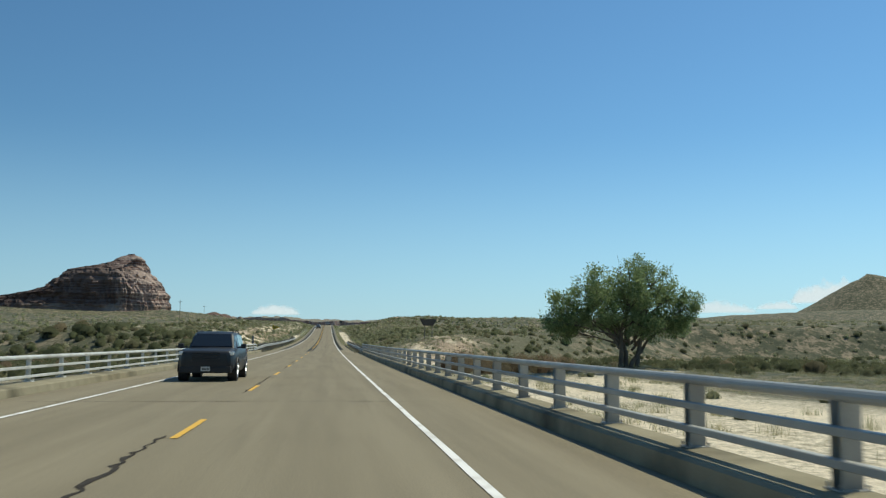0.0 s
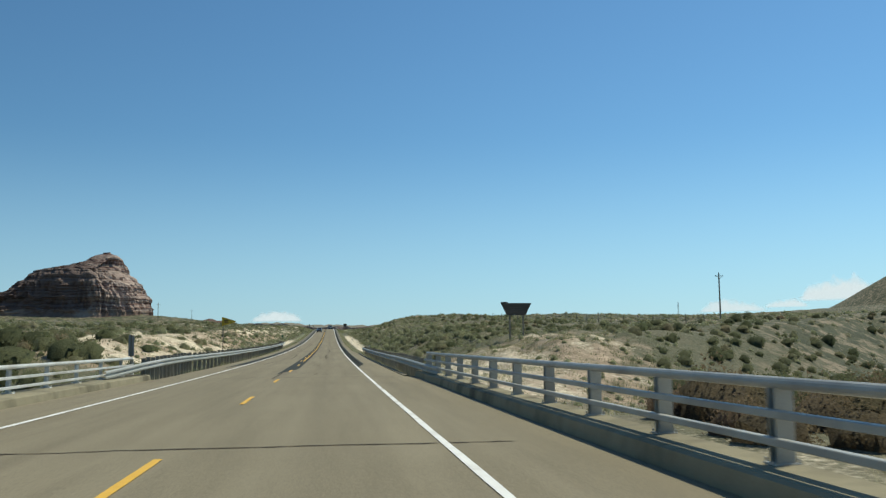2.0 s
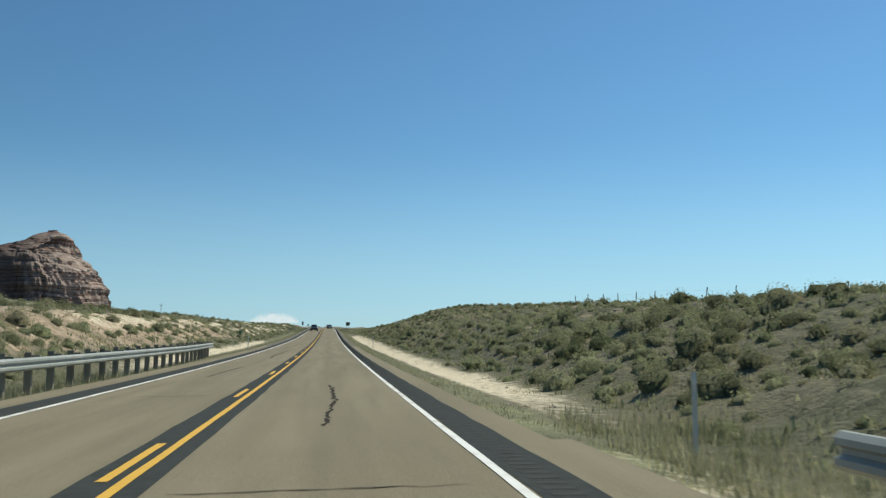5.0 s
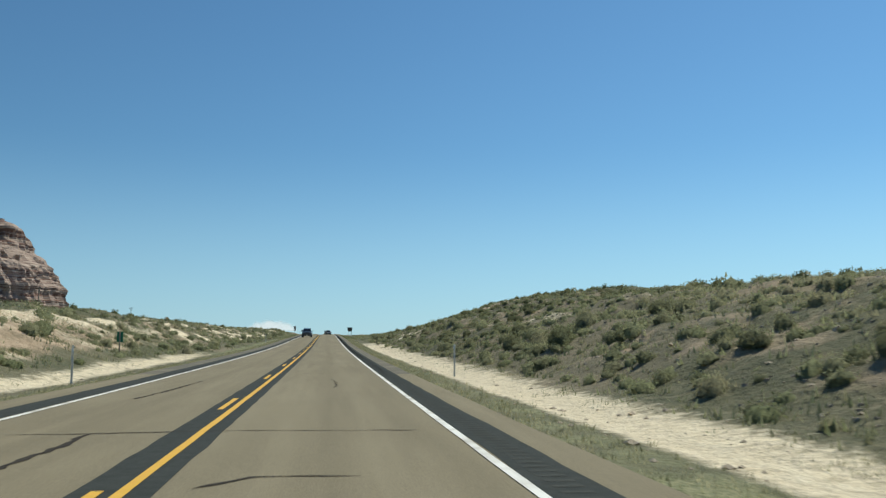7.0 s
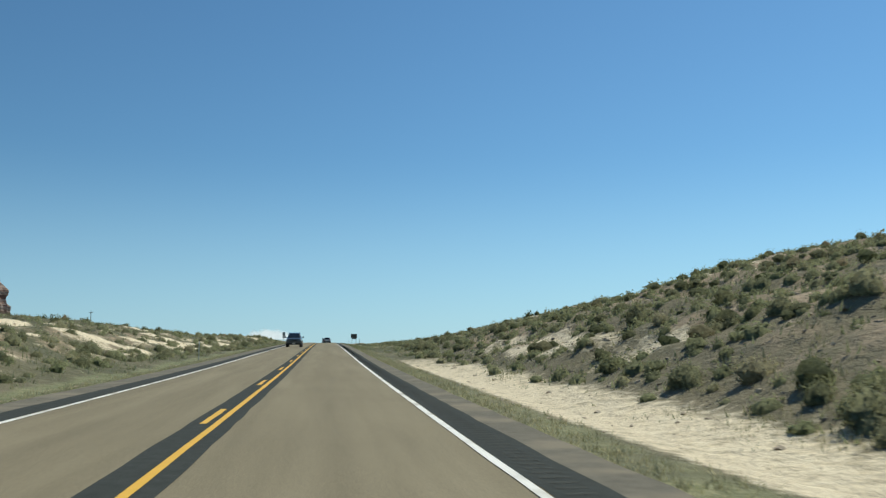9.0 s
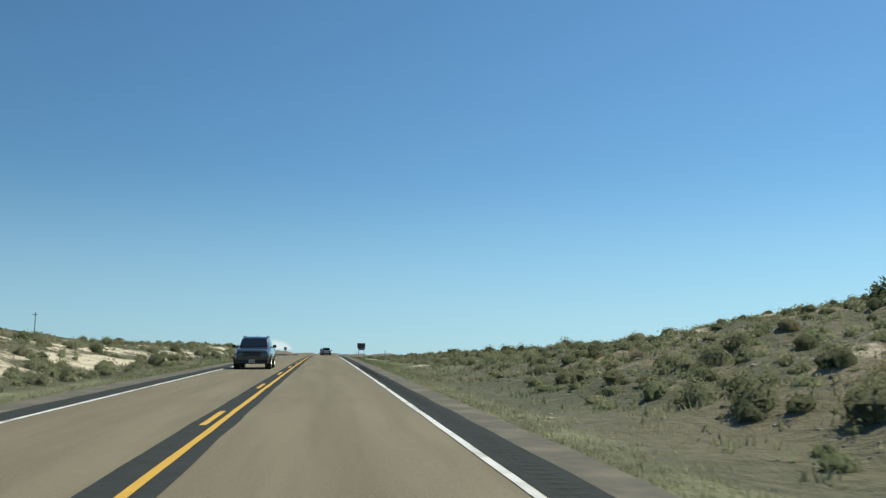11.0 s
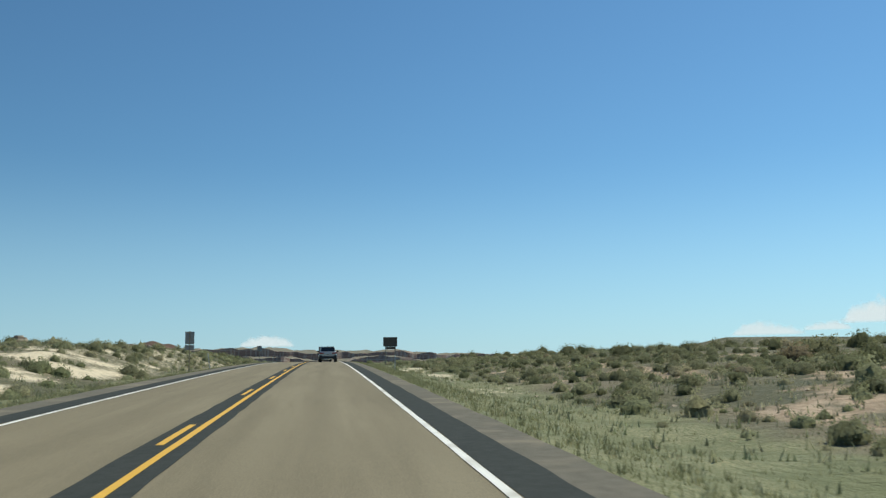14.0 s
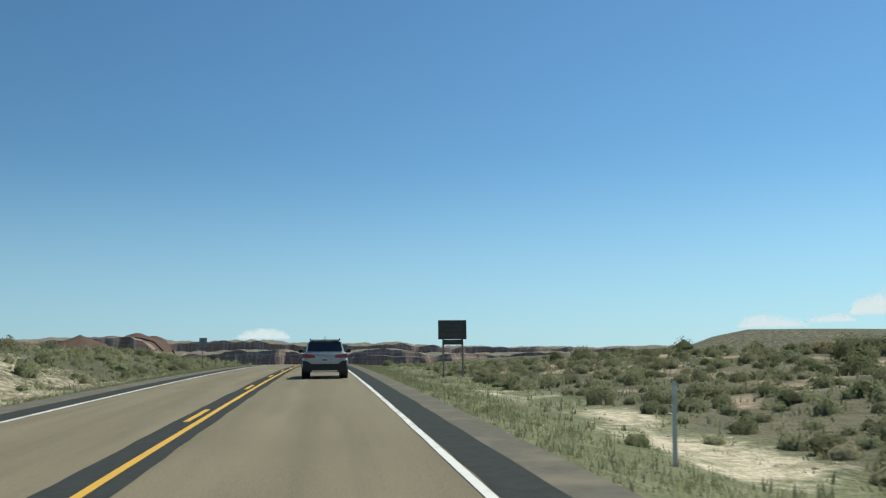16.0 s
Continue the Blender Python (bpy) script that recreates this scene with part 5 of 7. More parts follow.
def scatter(name, places, radii, heights, tints, templates, material, label, category, parent=None):
    """Many plants in one mesh: one of the templates at each place."""
    rng = np.random.RandomState(len(places))
    pick, turn = rng.randint(len(templates), size=len(places)), rng.rand(len(places)) * 2 * math.pi
    verts, faces, tint, norms, base = [], [], [], [], 0
    for k, (p, f, nm) in enumerate(templates):
        sel = np.where(pick == k)[0]
        if not len(sel):
            continue
        c, s = np.cos(turn[sel])[:, None], np.sin(turn[sel])[:, None]
        x = (p[None, :, 0] * c - p[None, :, 1] * s) * radii[sel][:, None] + places[sel, 0][:, None]
        y = (p[None, :, 0] * s + p[None, :, 1] * c) * radii[sel][:, None] + places[sel, 1][:, None]
        z = p[None, :, 2] * heights[sel][:, None] + places[sel, 2][:, None] - 0.05
        verts.append(np.stack([x, y, z], -1).reshape(-1, 3))
        faces.append((f[None] + (np.arange(len(sel)) * len(p) + base)[:, None, None]).reshape(-1, 3))
        tint.append(np.repeat(tints[sel], len(p)))
        norms.append(np.stack([nm[None, :, 0] * c - nm[None, :, 1] * s, nm[None, :, 0] * s + nm[None, :, 1] * c, np.repeat(nm[None, :, 2], len(sel), 0)], -1).reshape(-1, 3))
        base += len(sel) * len(p)
    ob = arrays(name, np.concatenate(verts), np.concatenate(faces), material, True, tint=np.concatenate(tint), normals=np.concatenate(norms))
    return tagged(ob, label, category, kind="stuff")


def cover(x, y, least=0.03):
    """How thick the scrub stands: 0 to 1."""
    m = soil_masks(x, y)
    off = np.abs(x)
    c = 0.95 - 0.9 * ease(m[:, 0], 0.42, 0.66) - 0.2 * m[:, 1]
    c *= np.where((y > 395) & (x > 0), ease(off, 8.6, 11), ease(off, 7.4, 9.2))
    n = vnoise(x * 0.08, y * 0.08, 51, 3)
    return np.clip(c * (0.6 + 1.0 * n), least * (off > 7.4), 1)


def strew(rng, count, x0, x1, y0, y1, least=0.03):
    """Places thinned by the cover, on the ground, with no plant on the road."""
    x = rng.uniform(x0, x1, count) * rng.choice([-1, 1], count)
    y = rng.uniform(y0, y1, count)
    keep = rng.rand(count) < cover(x, y, least)
    x, y = x[keep], y[keep]
    return np.stack([x, y, ground_z(x, y)], -1)


rng = np.random.RandomState(11)
near_tpl = [bush(rng, 2, 190, 0.11) for _ in range(6)]
back_tpl = [bush(rng, 1, 54, 0.17) for _ in range(6)]
mid_tpl = [bush(rng, 1, 34, 0.2) for _ in range(5)]
far_tpl = [bush(rng, 1, 12, 0.3) for _ in range(5)]


def tints_of(p, rng):
    return np.clip(0.25 + 0.5 * vnoise(p[:, 0] * 0.05, p[:, 1] * 0.05, 53, 2) + rng.normal(0, 0.17, len(p)), 0, 1)


p = strew(rng, 8600, 6.8, 30, 108, 640)
near_road = np.argsort(np.abs(p[:, 0]))[:280]
r = rng.uniform(0.18, 0.52, len(p)) * (1 + 0.9 * (rng.rand(len(p)) > 0.88)) 
h = r * rng.uniform(0.75, 1.25, len(p))
t = tints_of(p, rng)
rest = np.ones(len(p), bool)
rest[near_road] = False
close = rest & (np.abs(p[:, 0]) < 12.5)
back = rest & ~close & (np.abs(p[:, 0]) < 19)
upper = rest & ~close & ~back
scatter("sagebrush", p[close], r[close], h[close], t[close], near_tpl, SAGE, "dense low grey-green desert scrub on the roadside banks", "shrub")
scatter("sagebrush", p[back], r[back], h[back], t[back], back_tpl, SAGE, "grey-green desert scrub higher on the banks", "shrub")
scatter("sagebrush", p[upper], np.minimum(r[upper], 0.5), np.minimum(h[upper], 0.5), t[upper], mid_tpl, SAGE, "grey-green desert scrub on top of the banks", "shrub")


p2 = np.stack([rng.uniform(8.8, 26, 4200), rng.uniform(180, 402, 4200)], -1)
p2 = p2[rng.rand(len(p2)) < cover(p2[:, 0], p2[:, 1]) * (0.5 + 0.5 * ease(p2[:, 0], 9.5, 12))]
p2 = np.concatenate([p2, ground_z(p2[:, 0], p2[:, 1])[:, None]], -1)
r2 = 0.17 + 0.46 * rng.rand(len(p2)) ** 1.5
scatter("sagebrush", p2, r2, r2 * rng.uniform(0.6, 1.1, len(p2)), tints_of(p2, rng), back_tpl, SAGE, "olive scrub covering the slope of the cut", "shrub")


def tufts():
    """Low dry tufts and seedling brush between the shrubs."""
    g = np.random.RandomState(79)
    q = strew(g, 44000, 6.6, 28, 106, 640, 0.5)
    n, k = len(q), 5
    stunted = 1 - 0.65 * ease(soil_masks(q[:, 0], q[:, 1])[:, 0], 0.3, 0.6)
    tri = []
    for b in range(k):
        a = g.uniform(0, 2 * math.pi, n)
        tall, lean, w = g.uniform(0.06, 0.25, n) * stunted, g.uniform(0.03, 0.16, n), g.uniform(0.018, 0.045, n) * stunted
        bx, by = q[:, 0] + g.normal(0, 0.12, n), q[:, 1] + g.normal(0, 0.12, n)
        tri.append(np.stack([np.stack([bx - w * np.sin(a), by + w * np.cos(a), q[:, 2] - 0.03], -1), np.stack([bx + w * np.sin(a), by - w * np.cos(a), q[:, 2] - 0.03], -1), np.stack([bx + lean * np.cos(a), by + lean * np.sin(a), q[:, 2] + tall], -1)], 1))
    v = np.concatenate(tri).reshape(-1, 3)
    tint = np.repeat(np.tile(np.clip(tints_of(q, g) + 0.12, 0, 1), k), 3)
    tagged(arrays("low_brush", v, np.arange(len(v)).reshape(-1, 3), SAGE, tint=tint), "small dry tufts and seedling brush between the shrubs", "shrub", kind="stuff")


tufts()
# the shrubs closest to the shoulder stand singly
single = []
for k, tpl in enumerate(near_tpl):
    v, f, nm = tpl
    ob = arrays("desert_shrub", v, f, SAGE, True, tint=np.full(len(v), 0.15 + 0.13 * k), normals=nm)
    single.append(ob)
for j, i in enumerate(near_road):
    src = single[j % 6]
    m = pose(p[i, 0], p[i, 1], p[i, 2] - 0.04, 0, 0, float(rng.rand() * 360)) @ Matrix.Diagonal((r[i], r[i], h[i], 1))
    ob = src if j < 6 else new("desert_shrub", src.data)
    ob.matrix_basis = m
    tagged(ob, "low grey-green desert shrub beside the shoulder", "shrub", "roadside shrubs")
p = strew(rng, 3200, 30, 95, 108, 700)
r = rng.uniform(0.35, 1.0, len(p))
scatter("sagebrush", p, r, r * rng.uniform(0.7, 1.2, len(p)), tints_of(p, rng), mid_tpl, SAGE, "grey-green scrub over the rolling ground", "shrub")
p = strew(rng, 6800, 60, 420, 60, 1000)
r = rng.uniform(0.6, 1.5, len(p))
scatter("sagebrush", p, r, r * rng.uniform(0.4, 0.8, len(p)), tints_of(p, rng), far_tpl, SAGE, "distant scrub dotting the plain", "shrub")
q = np.random.RandomState(61)
p = np.stack([q.uniform(38, 190, 5200), q.uniform(92, 330, 5200)], -1)
p = p[(p[:, 1] > 96 + 0.5 * (p[:, 0] - 38)) & (q.rand(len(p)) < 0.25 + 0.9 * vnoise(p[:, 0] * 0.03, p[:, 1] * 0.05, 63, 3))]
p = np.concatenate([p, ground_z(p[:, 0], p[:, 1])[:, None]], -1)
r = 0.3 + 0.9 * q.rand(len(p)) ** 1.7
scatter("sagebrush", p, r, r * q.uniform(0.35, 0.8, len(p)), tints_of(p, q), far_tpl, THICKET, "soft green scrub on the plain beyond the wash", "shrub")


def thicket(x0, x1, y0, y1, count, low, high, seed, label, rounds=2, leaves=340, mat=None):
    g = np.random.RandomState(seed)
    q = np.stack([g.uniform(x0, x1, count), g.uniform(y0, y1, count)], -1)
    q = q[g.rand(count) > (0 if mat in (TAMARISK, RUSSET) else 0.8) * ease(soil_masks(q[:, 0], q[:, 1])[:, 0], 0.4, 0.6)]
    count = len(q)
    q = np.concatenate([q, ground_z(q[:, 0], q[:, 1])[:, None]], -1)
    rr = g.uniform(low, high, count)
    scatter("thicket", q, rr, rr * g.uniform(0.9, 1.3, count), np.clip(g.normal(0.35, 0.25, count), 0, 1), [bush(g, rounds, leaves, 0.16 if rounds < 2 else (0.085 if leaves < 800 else 0.062)) for _ in range(4)], mat or THICKET, label, "shrub")


thicket(-90, -13, 70, 136, 640, 0.8, 2.0, 5, "tall dark tamarisk thicket beside the wash", leaves=170, mat=TAMARISK)
thicket(-70, -8, 104, 142, 330, 0.4, 1.2, 21, "olive brush beyond the end of the bridge", 2, 220, BRUSH)
thicket(22, 80, 92, 122, 240, 0.5, 1.9, 6, "brown-green tamarisk thicket round the tree in the wash", mat=TAMARISK)
thicket(40, 150, 90, 190, 240, 0.45, 1.5, 7, "low thicket along the far side of the wash", leaves=200, mat=TAMARISK)
thicket(8.2, 16, 142, 198, 80, 0.35, 0.85, 14, "soft olive shrubs crowding behind the guardrail", 2, 800)
thicket(9.8, 16, 196, 300, 34, 0.4, 0.85, 15, "big soft grey-green shrubs at the foot of the cut bank", 3, 1500)
thicket(10.4, 21, 398, 575, 330, 0.25, 0.68, 16, "soft olive shrubs beyond the grassy verge", 2, 420)
thicket(18, 34, 398, 590, 300, 0.3, 0.85, 26, "soft grey-green shrubs further from the road", 2, 260)
thicket(10.5, 30, 470, 580, 420, 0.2, 0.6, 35, "brown-olive brush filling the gaps between the shrubs", 2, 150, BRUSH)
thicket(30, 70, 400, 640, 420, 0.4, 1.0, 25, "grey-green brush over the flat ground", 1, 160)
thicket(22, 62, 440, 610, 85, 0.8, 1.7, 18, "tall bushy shrubs standing over the scrub", 2, 600, BRUSH)
thicket(-26, -10, 140, 260, 60, 0.4, 0.9, 17, "rounded grey-green shrubs along the top of the pink bank", 2, 800)
thicket(9, 40, 20, 96, 34, 0.3, 0.8, 8, "scattered weeds on the sandy wash bed")


thicket(22, 42, 190, 400, 230, 0.35, 0.95, 22, "dark green brush along the crest of the cut", 1, 150, BRUSH)
thicket(-34, -16.5, 170, 430, 380, 0.35, 0.85, 23, "dark green brush along the top of the bank", 1, 150, BRUSH)
thicket(-46, -12, 430, 640, 300, 0.35, 0.9, 24, "olive and green brush over the low rise", 1, 170)
thicket(-24, -8.4, 400, 600, 120, 0.4, 1.0, 19, "olive and brown shrubs along the far shoulder", 2, 600)
thicket(24, 80, 106, 158, 420, 0.3, 1.05, 27, "brown and olive brush on the rise beyond the wash", 2, 200, BRUSH)
thicket(-17, -7.8, 292, 402, 190, 0.25, 0.7, 28, "brown-olive shrubs over the sandy cut", 2, 420)
thicket(-16, -8.6, 196, 292, 90, 0.25, 0.6, 29, "green shrubs dotted over the pink cut bank", 2, 420)
thicket(8.6, 13.5, 186, 300, 130, 0.2, 0.55, 30, "soft olive shrubs along the foot of the cut", 2, 420)
thicket(11, 34, 146, 205, 300, 0.3, 0.85, 31, "dark green brush crowding the slope beside the guardrail", 2, 200, BRUSH)
thicket(-32, -12, 128, 200, 160, 0.35, 1.0, 32, "dark olive brush over the pale bank", 2, 240, BRUSH)
thicket(9.6, 27, 282, 402, 620, 0.25, 0.62, 33, "dark olive brush matting the slope of the cut", 2, 120, BRUSH)
thicket(8.8, 13.5, 296, 380, 46, 0.4, 0.8, 34, "soft grey-olive shrubs above the sandy ditch", 2, 600)
thicket(15, 31, 91, 106, 52, 1.0, 2.2, 20, "tall reddish-brown tamarisk beside the bridge", 2, 900, RUSSET)


def weed_clumps(seed, k, side, x0, x1, y0, y1, low, high, label):
    """Clumps of upright green weeds."""
    g = np.random.RandomState(seed)
    cx, cy = side * g.uniform(x0, x1, k), g.uniform(y0, y1, k)
    n = 80
    x, y = np.repeat(cx, n) + g.normal(0, 0.28, k * n), np.repeat(cy, n) + g.normal(0, 0.4, k * n)
    z = ground_z(x, y)
    a, tall = g.uniform(0, 2 * math.pi, len(x)), np.repeat(g.uniform(low, high, k), n) * g.uniform(0.5, 1.1, len(x))
    lean, w = tall * g.uniform(0.0, 0.8, len(x)), g.uniform(0.005, 0.013, len(x))
    v = np.stack([np.stack([x - w * np.sin(a), y + w * np.cos(a), z - 0.03], -1), np.stack([x + w * np.sin(a), y - w * np.cos(a), z - 0.03], -1), np.stack([x + lean * np.cos(a), y + lean * np.sin(a), z + tall], -1)], 1).reshape(-1, 3)
    tint = np.repeat(np.repeat(g.uniform(0.25, 1.0, k), n), 3)
    tagged(arrays("weeds", v, np.arange(len(v)).reshape(-1, 3), GRASS, tint=tint), label, "weeds", kind="stuff")


weed_clumps(81, 150, 1, 7.6, 26, 8, 92, 0.25, 0.8, "upright green weeds growing on the sandy wash bed")
weed_clumps(82, 420, 1, 5.9, 9.0, 104.5, 182, 0.15, 0.5, "tall green and straw-coloured grass behind the guardrail")
weed_clumps(84, 110, 1, 7.6, 11.4, 184, 376, 0.05, 0.17, "straw-coloured weeds breaking through the sandy ditch")
weed_clumps(85, 420, 1, 6.8, 24, 106, 150, 0.08, 0.3, "short dry tufts on the bare bank")
weed_clumps(86, 340, -1, 8, 17, 112, 300, 0.1, 0.34, "short dry tufts on the pale cut bank")
weed_clumps(87, 700, 1, 28, 90, 62, 112, 0.25, 0.7, "soft green grass along the far side of the wash")
weed_clumps(83, 220, -1, 5.6, 7.6, 104.5, 200, 0.15, 0.4, "tall dry grass behind the guardrail")


def verge_grass():
    """Thin dry tufts at both pavement edges."""
    g = np.random.RandomState(77)
    n = 25000
    side = g.choice([-1, 1], n)
    y = 108 + 492 * g.rand(n) ** 0.62
    wide = np.where(y > 390, 3.4, np.where(y < 178, 2.2, 1.3))
    x = side * (5.35 - 0.35 * (side > 0) * (y > 180) - 0.25 * (side < 0) + np.abs(g.normal(0, 0.55, n)) * wide)
    m = soil_masks(x, y)
    keep = g.rand(n) > m[:, 0] * 1.3
    x, y = x[keep], y[keep]
    z = ground_z(x, y)
    k = 6
    verts = []
    for b in range(k):
        a = g.uniform(0, 2 * math.pi, len(x))
        lean, tall = g.uniform(0.02, 0.12, len(x)), g.uniform(0.03, 0.11, len(x)) * (1.1 + 0.45 * (y > 390) + 3.0 * (y < 178) * (np.abs(x) > 5.7))
        bx, by = x + g.normal(0, 0.06, len(x)), y + g.normal(0, 0.06, len(x))
        w = 0.01
        verts.append(np.stack([np.stack([bx - w * np.sin(a), by + w * np.cos(a), z - 0.02], -1), np.stack([bx + w * np.sin(a), by - w * np.cos(a), z - 0.02], -1), np.stack([bx + lean * np.cos(a), by + lean * np.sin(a), z + tall], -1)], 1))
    v = np.concatenate(verts).reshape(-1, 3)
    tint = np.repeat(np.tile(np.clip(g.normal(0.55, 0.25, len(x)) + 0.2 * (y < 390) - 0.2 * (y > 390), 0, 1), k), 3)
    tagged(arrays("verge_grass", v, np.arange(len(v)).reshape(-1, 3), GRASS, tint=tint), "thin dry grass tufts along the pavement edge", "grass", kind="stuff")


verge_grass()


def stones():
    """Loose stones on the cut banks and in the ditch."""
    g = np.random.RandomState(78)
    n = 14000
    x = g.uniform(5.6, 26, n) * g.choice([-1, 1], n)
    y = g.uniform(108, 560, n)
    m = soil_masks(x, y)
    keep = g.rand(n) < 0.08 + 0.9 * np.maximum(m[:, 0], m[:, 1]) + 0.8 * (np.abs(x) < 6.6) * (y < 400)
    x, y = x[keep], y[keep]
    z = ground_z(x, y)
    s = 0.025 + 0.085 * g.rand(len(x)) ** 3
    octa = np.array([(1, 0, 0), (0, 1, 0), (-1, 0, 0), (0, -1, 0), (0, 0, 0.7), (0, 0, -0.5), (0.7, 0.7, 0.3), (-0.7, 0.7, 0.2), (-0.7, -0.7, 0.3), (0.7, -0.7, 0.25)], float)
    tri = np.array([(0, 6, 4), (6, 1, 4), (1, 7, 4), (7, 2, 4), (2, 8, 4), (8, 3, 4), (3, 9, 4), (9, 0, 4), (6, 0, 5), (1, 6, 5), (7, 1, 5), (2, 7, 5), (8, 2, 5), (3, 8, 5), (9, 3, 5), (0, 9, 5)])
    v = octa[None] * s[:, None, None] * g.uniform(0.6, 1.3, (len(x), 10, 1)) + np.stack([x, y, z], -1)[:, None]
    f = tri[None] + (np.arange(len(x)) * 10)[:, None, None]
    tagged(arrays("loose_stones", v.reshape(-1, 3), f.reshape(-1, 3), STONE), "loose pale stones on the sandy cut banks", "stone", kind="stuff")


stones()


def rubble():
    """Broken grey-brown rock and pale ledges over the face of the cut."""
    g = np.random.RandomState(91)
    n = 15000
    x, y = g.uniform(8.8, 27, n), g.uniform(184, 400, n)
    keep = g.rand(n) < 0.25 + 0.75 * vnoise(x * 0.3, y * 0.14, 57, 2)
    x, y = x[keep], y[keep]
    z = ground_z(x, y)
    s = 0.02 + 0.06 * g.rand(len(x)) ** 3
    long = g.uniform(0.8, 2.0, len(x))
    turn = g.uniform(0, math.pi, len(x))
    corner = np.array([(-1, -1, -0.6), (1, -1, -0.6), (1, 1, -0.6), (-1, 1, -0.6), (-0.8, -0.75, 0.55), (0.75, -0.8, 0.5), (0.8, 0.7, 0.6), (-0.7, 0.8, 0.5)], float)
    v = corner[None] * g.uniform(0.5, 1.3, (len(x), 8, 3)) * s[:, None, None]
    v[..., 0] *= long[:, None]
    c, k = np.cos(turn)[:, None], np.sin(turn)[:, None]
    v = np.stack([v[..., 0] * c - v[..., 1] * k, v[..., 0] * k + v[..., 1] * c, v[..., 2]], -1) + np.stack([x, y, z], -1)[:, None]
    quad = np.array([(4, 5, 6, 7), (0, 1, 5, 4), (1, 2, 6, 5), (2, 3, 7, 6), (3, 0, 4, 7)])
    third = len(x) // 3
    for nm, sel, mat, lab in (("rubble", slice(0, third), STONE, "pale broken rock over the face of the cut"), ("rubble", slice(third, None), GREY_STONE, "grey-brown broken rock over the face of the cut")):
        vv = v[sel]
        ff = quad[None] + (np.arange(len(vv)) * 8)[:, None, None]
        tagged(arrays(nm, vv.reshape(-1, 3), ff.reshape(-1, 4), mat), lab, "rock", kind="stuff")


rubble()


def cottonwood(x, y):
    """A broad many-stemmed tree: tapered trunks, limbs, an uneven crown in clumps of leaves."""
    z = float(ground_z(np.array([x]), np.array([y]))[0])
    tree = empty("tree", pose(x, y, z), "broad green cottonwood tree with several trunks in the wash", "tree")
    g = random.Random(4)
    lobes = [(0.4, 0, 10.2, 2.1), (-2.2, 0.8, 9.2, 2.2), (2.5, -0.8, 9.3, 2.0), (-4.4, -0.8, 7.9, 2.0), (-6.2, 0.8, 6.7, 1.7), (-7.4, 0, 5.0, 1.3), (4.9, 0.8, 7.9, 1.8), (6.3, -0.8, 6.7, 1.5), (0, 1.5, 7.4, 2.2), (2.8, 1.6, 6.5, 2.0), (-2.6, -1.6, 6.4, 2.1), (-4.8, 0, 5.3, 1.7), (4.6, 0, 5.1, 1.7), (0.4, -2.2, 8.2, 2.0), (1.4, 3, 8.2, 2.0), (-1.8, 3, 7.6, 2.0), (-5.9, 1.8, 4.0, 1.2), (5.8, 1.5, 4.6, 1.2), (0.5, -1.5, 5.2, 1.7), (-1.2, 1.5, 4.6, 1.5), (2.2, -1, 4.4, 1.4)]
    bm = fresh()
    leaves = []
    gr = np.random.RandomState(9)
    for i, (lx, ly, lz, lr) in enumerate(lobes):
        stem = i in (0, 1, 2, 12)
        base = Vector((g.uniform(-0.5, 0.5) + (0.7 if lx > 1 else -0.5), g.uniform(-0.4, 0.4), -0.3 if stem else g.uniform(1.6, 2.8)))
        thick = 0.27 if stem else 0.14
        lz *= 0.91
        tip = Vector((lx, ly, lz))
        pts = [base]
        for s in (0.2, 0.4, 0.6, 0.8, 1.0):
            q = base.lerp(tip, s)
            q.x, q.y = base.x + (tip.x - base.x) * s ** 1.5, base.y + (tip.y - base.y) * s ** 1.4
            q += Vector((g.uniform(-0.25, 0.25), g.uniform(-0.25, 0.25), 0))
            pts.append(q)
        for k, (a, b) in enumerate(zip(pts[:-1], pts[1:])):
            rod(bm, a, b, thick * (1 - k / 5.6), thick * (1 - (k + 1) / 5.6), 7)
        for _ in range(9):
            a = pts[3].lerp(pts[5], g.random())
            b = tip + Vector((g.uniform(-1, 1), g.uniform(-1, 1), g.uniform(-0.7, 1))) * lr
            rod(bm, a, b, 0.05, 0.012, 5)
        for _ in range(27):
            d = Vector((g.gauss(0, 1), g.gauss(0, 1), g.gauss(0, 0.9))).normalized()
            c = tip + d * lr * g.uniform(0.4, 0.98)
            cr = g.uniform(0.4, 0.85)
            n = 105
            off = np.clip(gr.normal(0, 1, (n, 3)), -1.5, 1.5) * cr * 0.55
            a, b = gr.normal(0, 1, (n, 3)), gr.normal(0, 1, (n, 3))
            s = 0.12 * (0.6 + 0.8 * gr.rand(n, 1))
            a, b = a / np.linalg.norm(a, axis=1)[:, None] * s, b / np.linalg.norm(b, axis=1)[:, None] * s
            o = np.array(c)[None] + off
            leaves.append(np.stack([o, o + a, o + a + b, o + b], 1))
    part("trunk", bm, BARK, tree)
    v = np.concatenate(leaves)
    tint = np.repeat(gr.rand(len(v)), 4) * 0.9
    ob = arrays("crown", v.reshape(-1, 3), np.arange(len(v) * 4).reshape(-1, 4), COTTONWOOD, tint=tint)
    ob.parent = tree
    return tree


cottonwood(32.0, 88.0)


# ---- roadside things ----
def ground_at(x, y):
    return float(ground_z(np.array([x]), np.array([y]))[0])


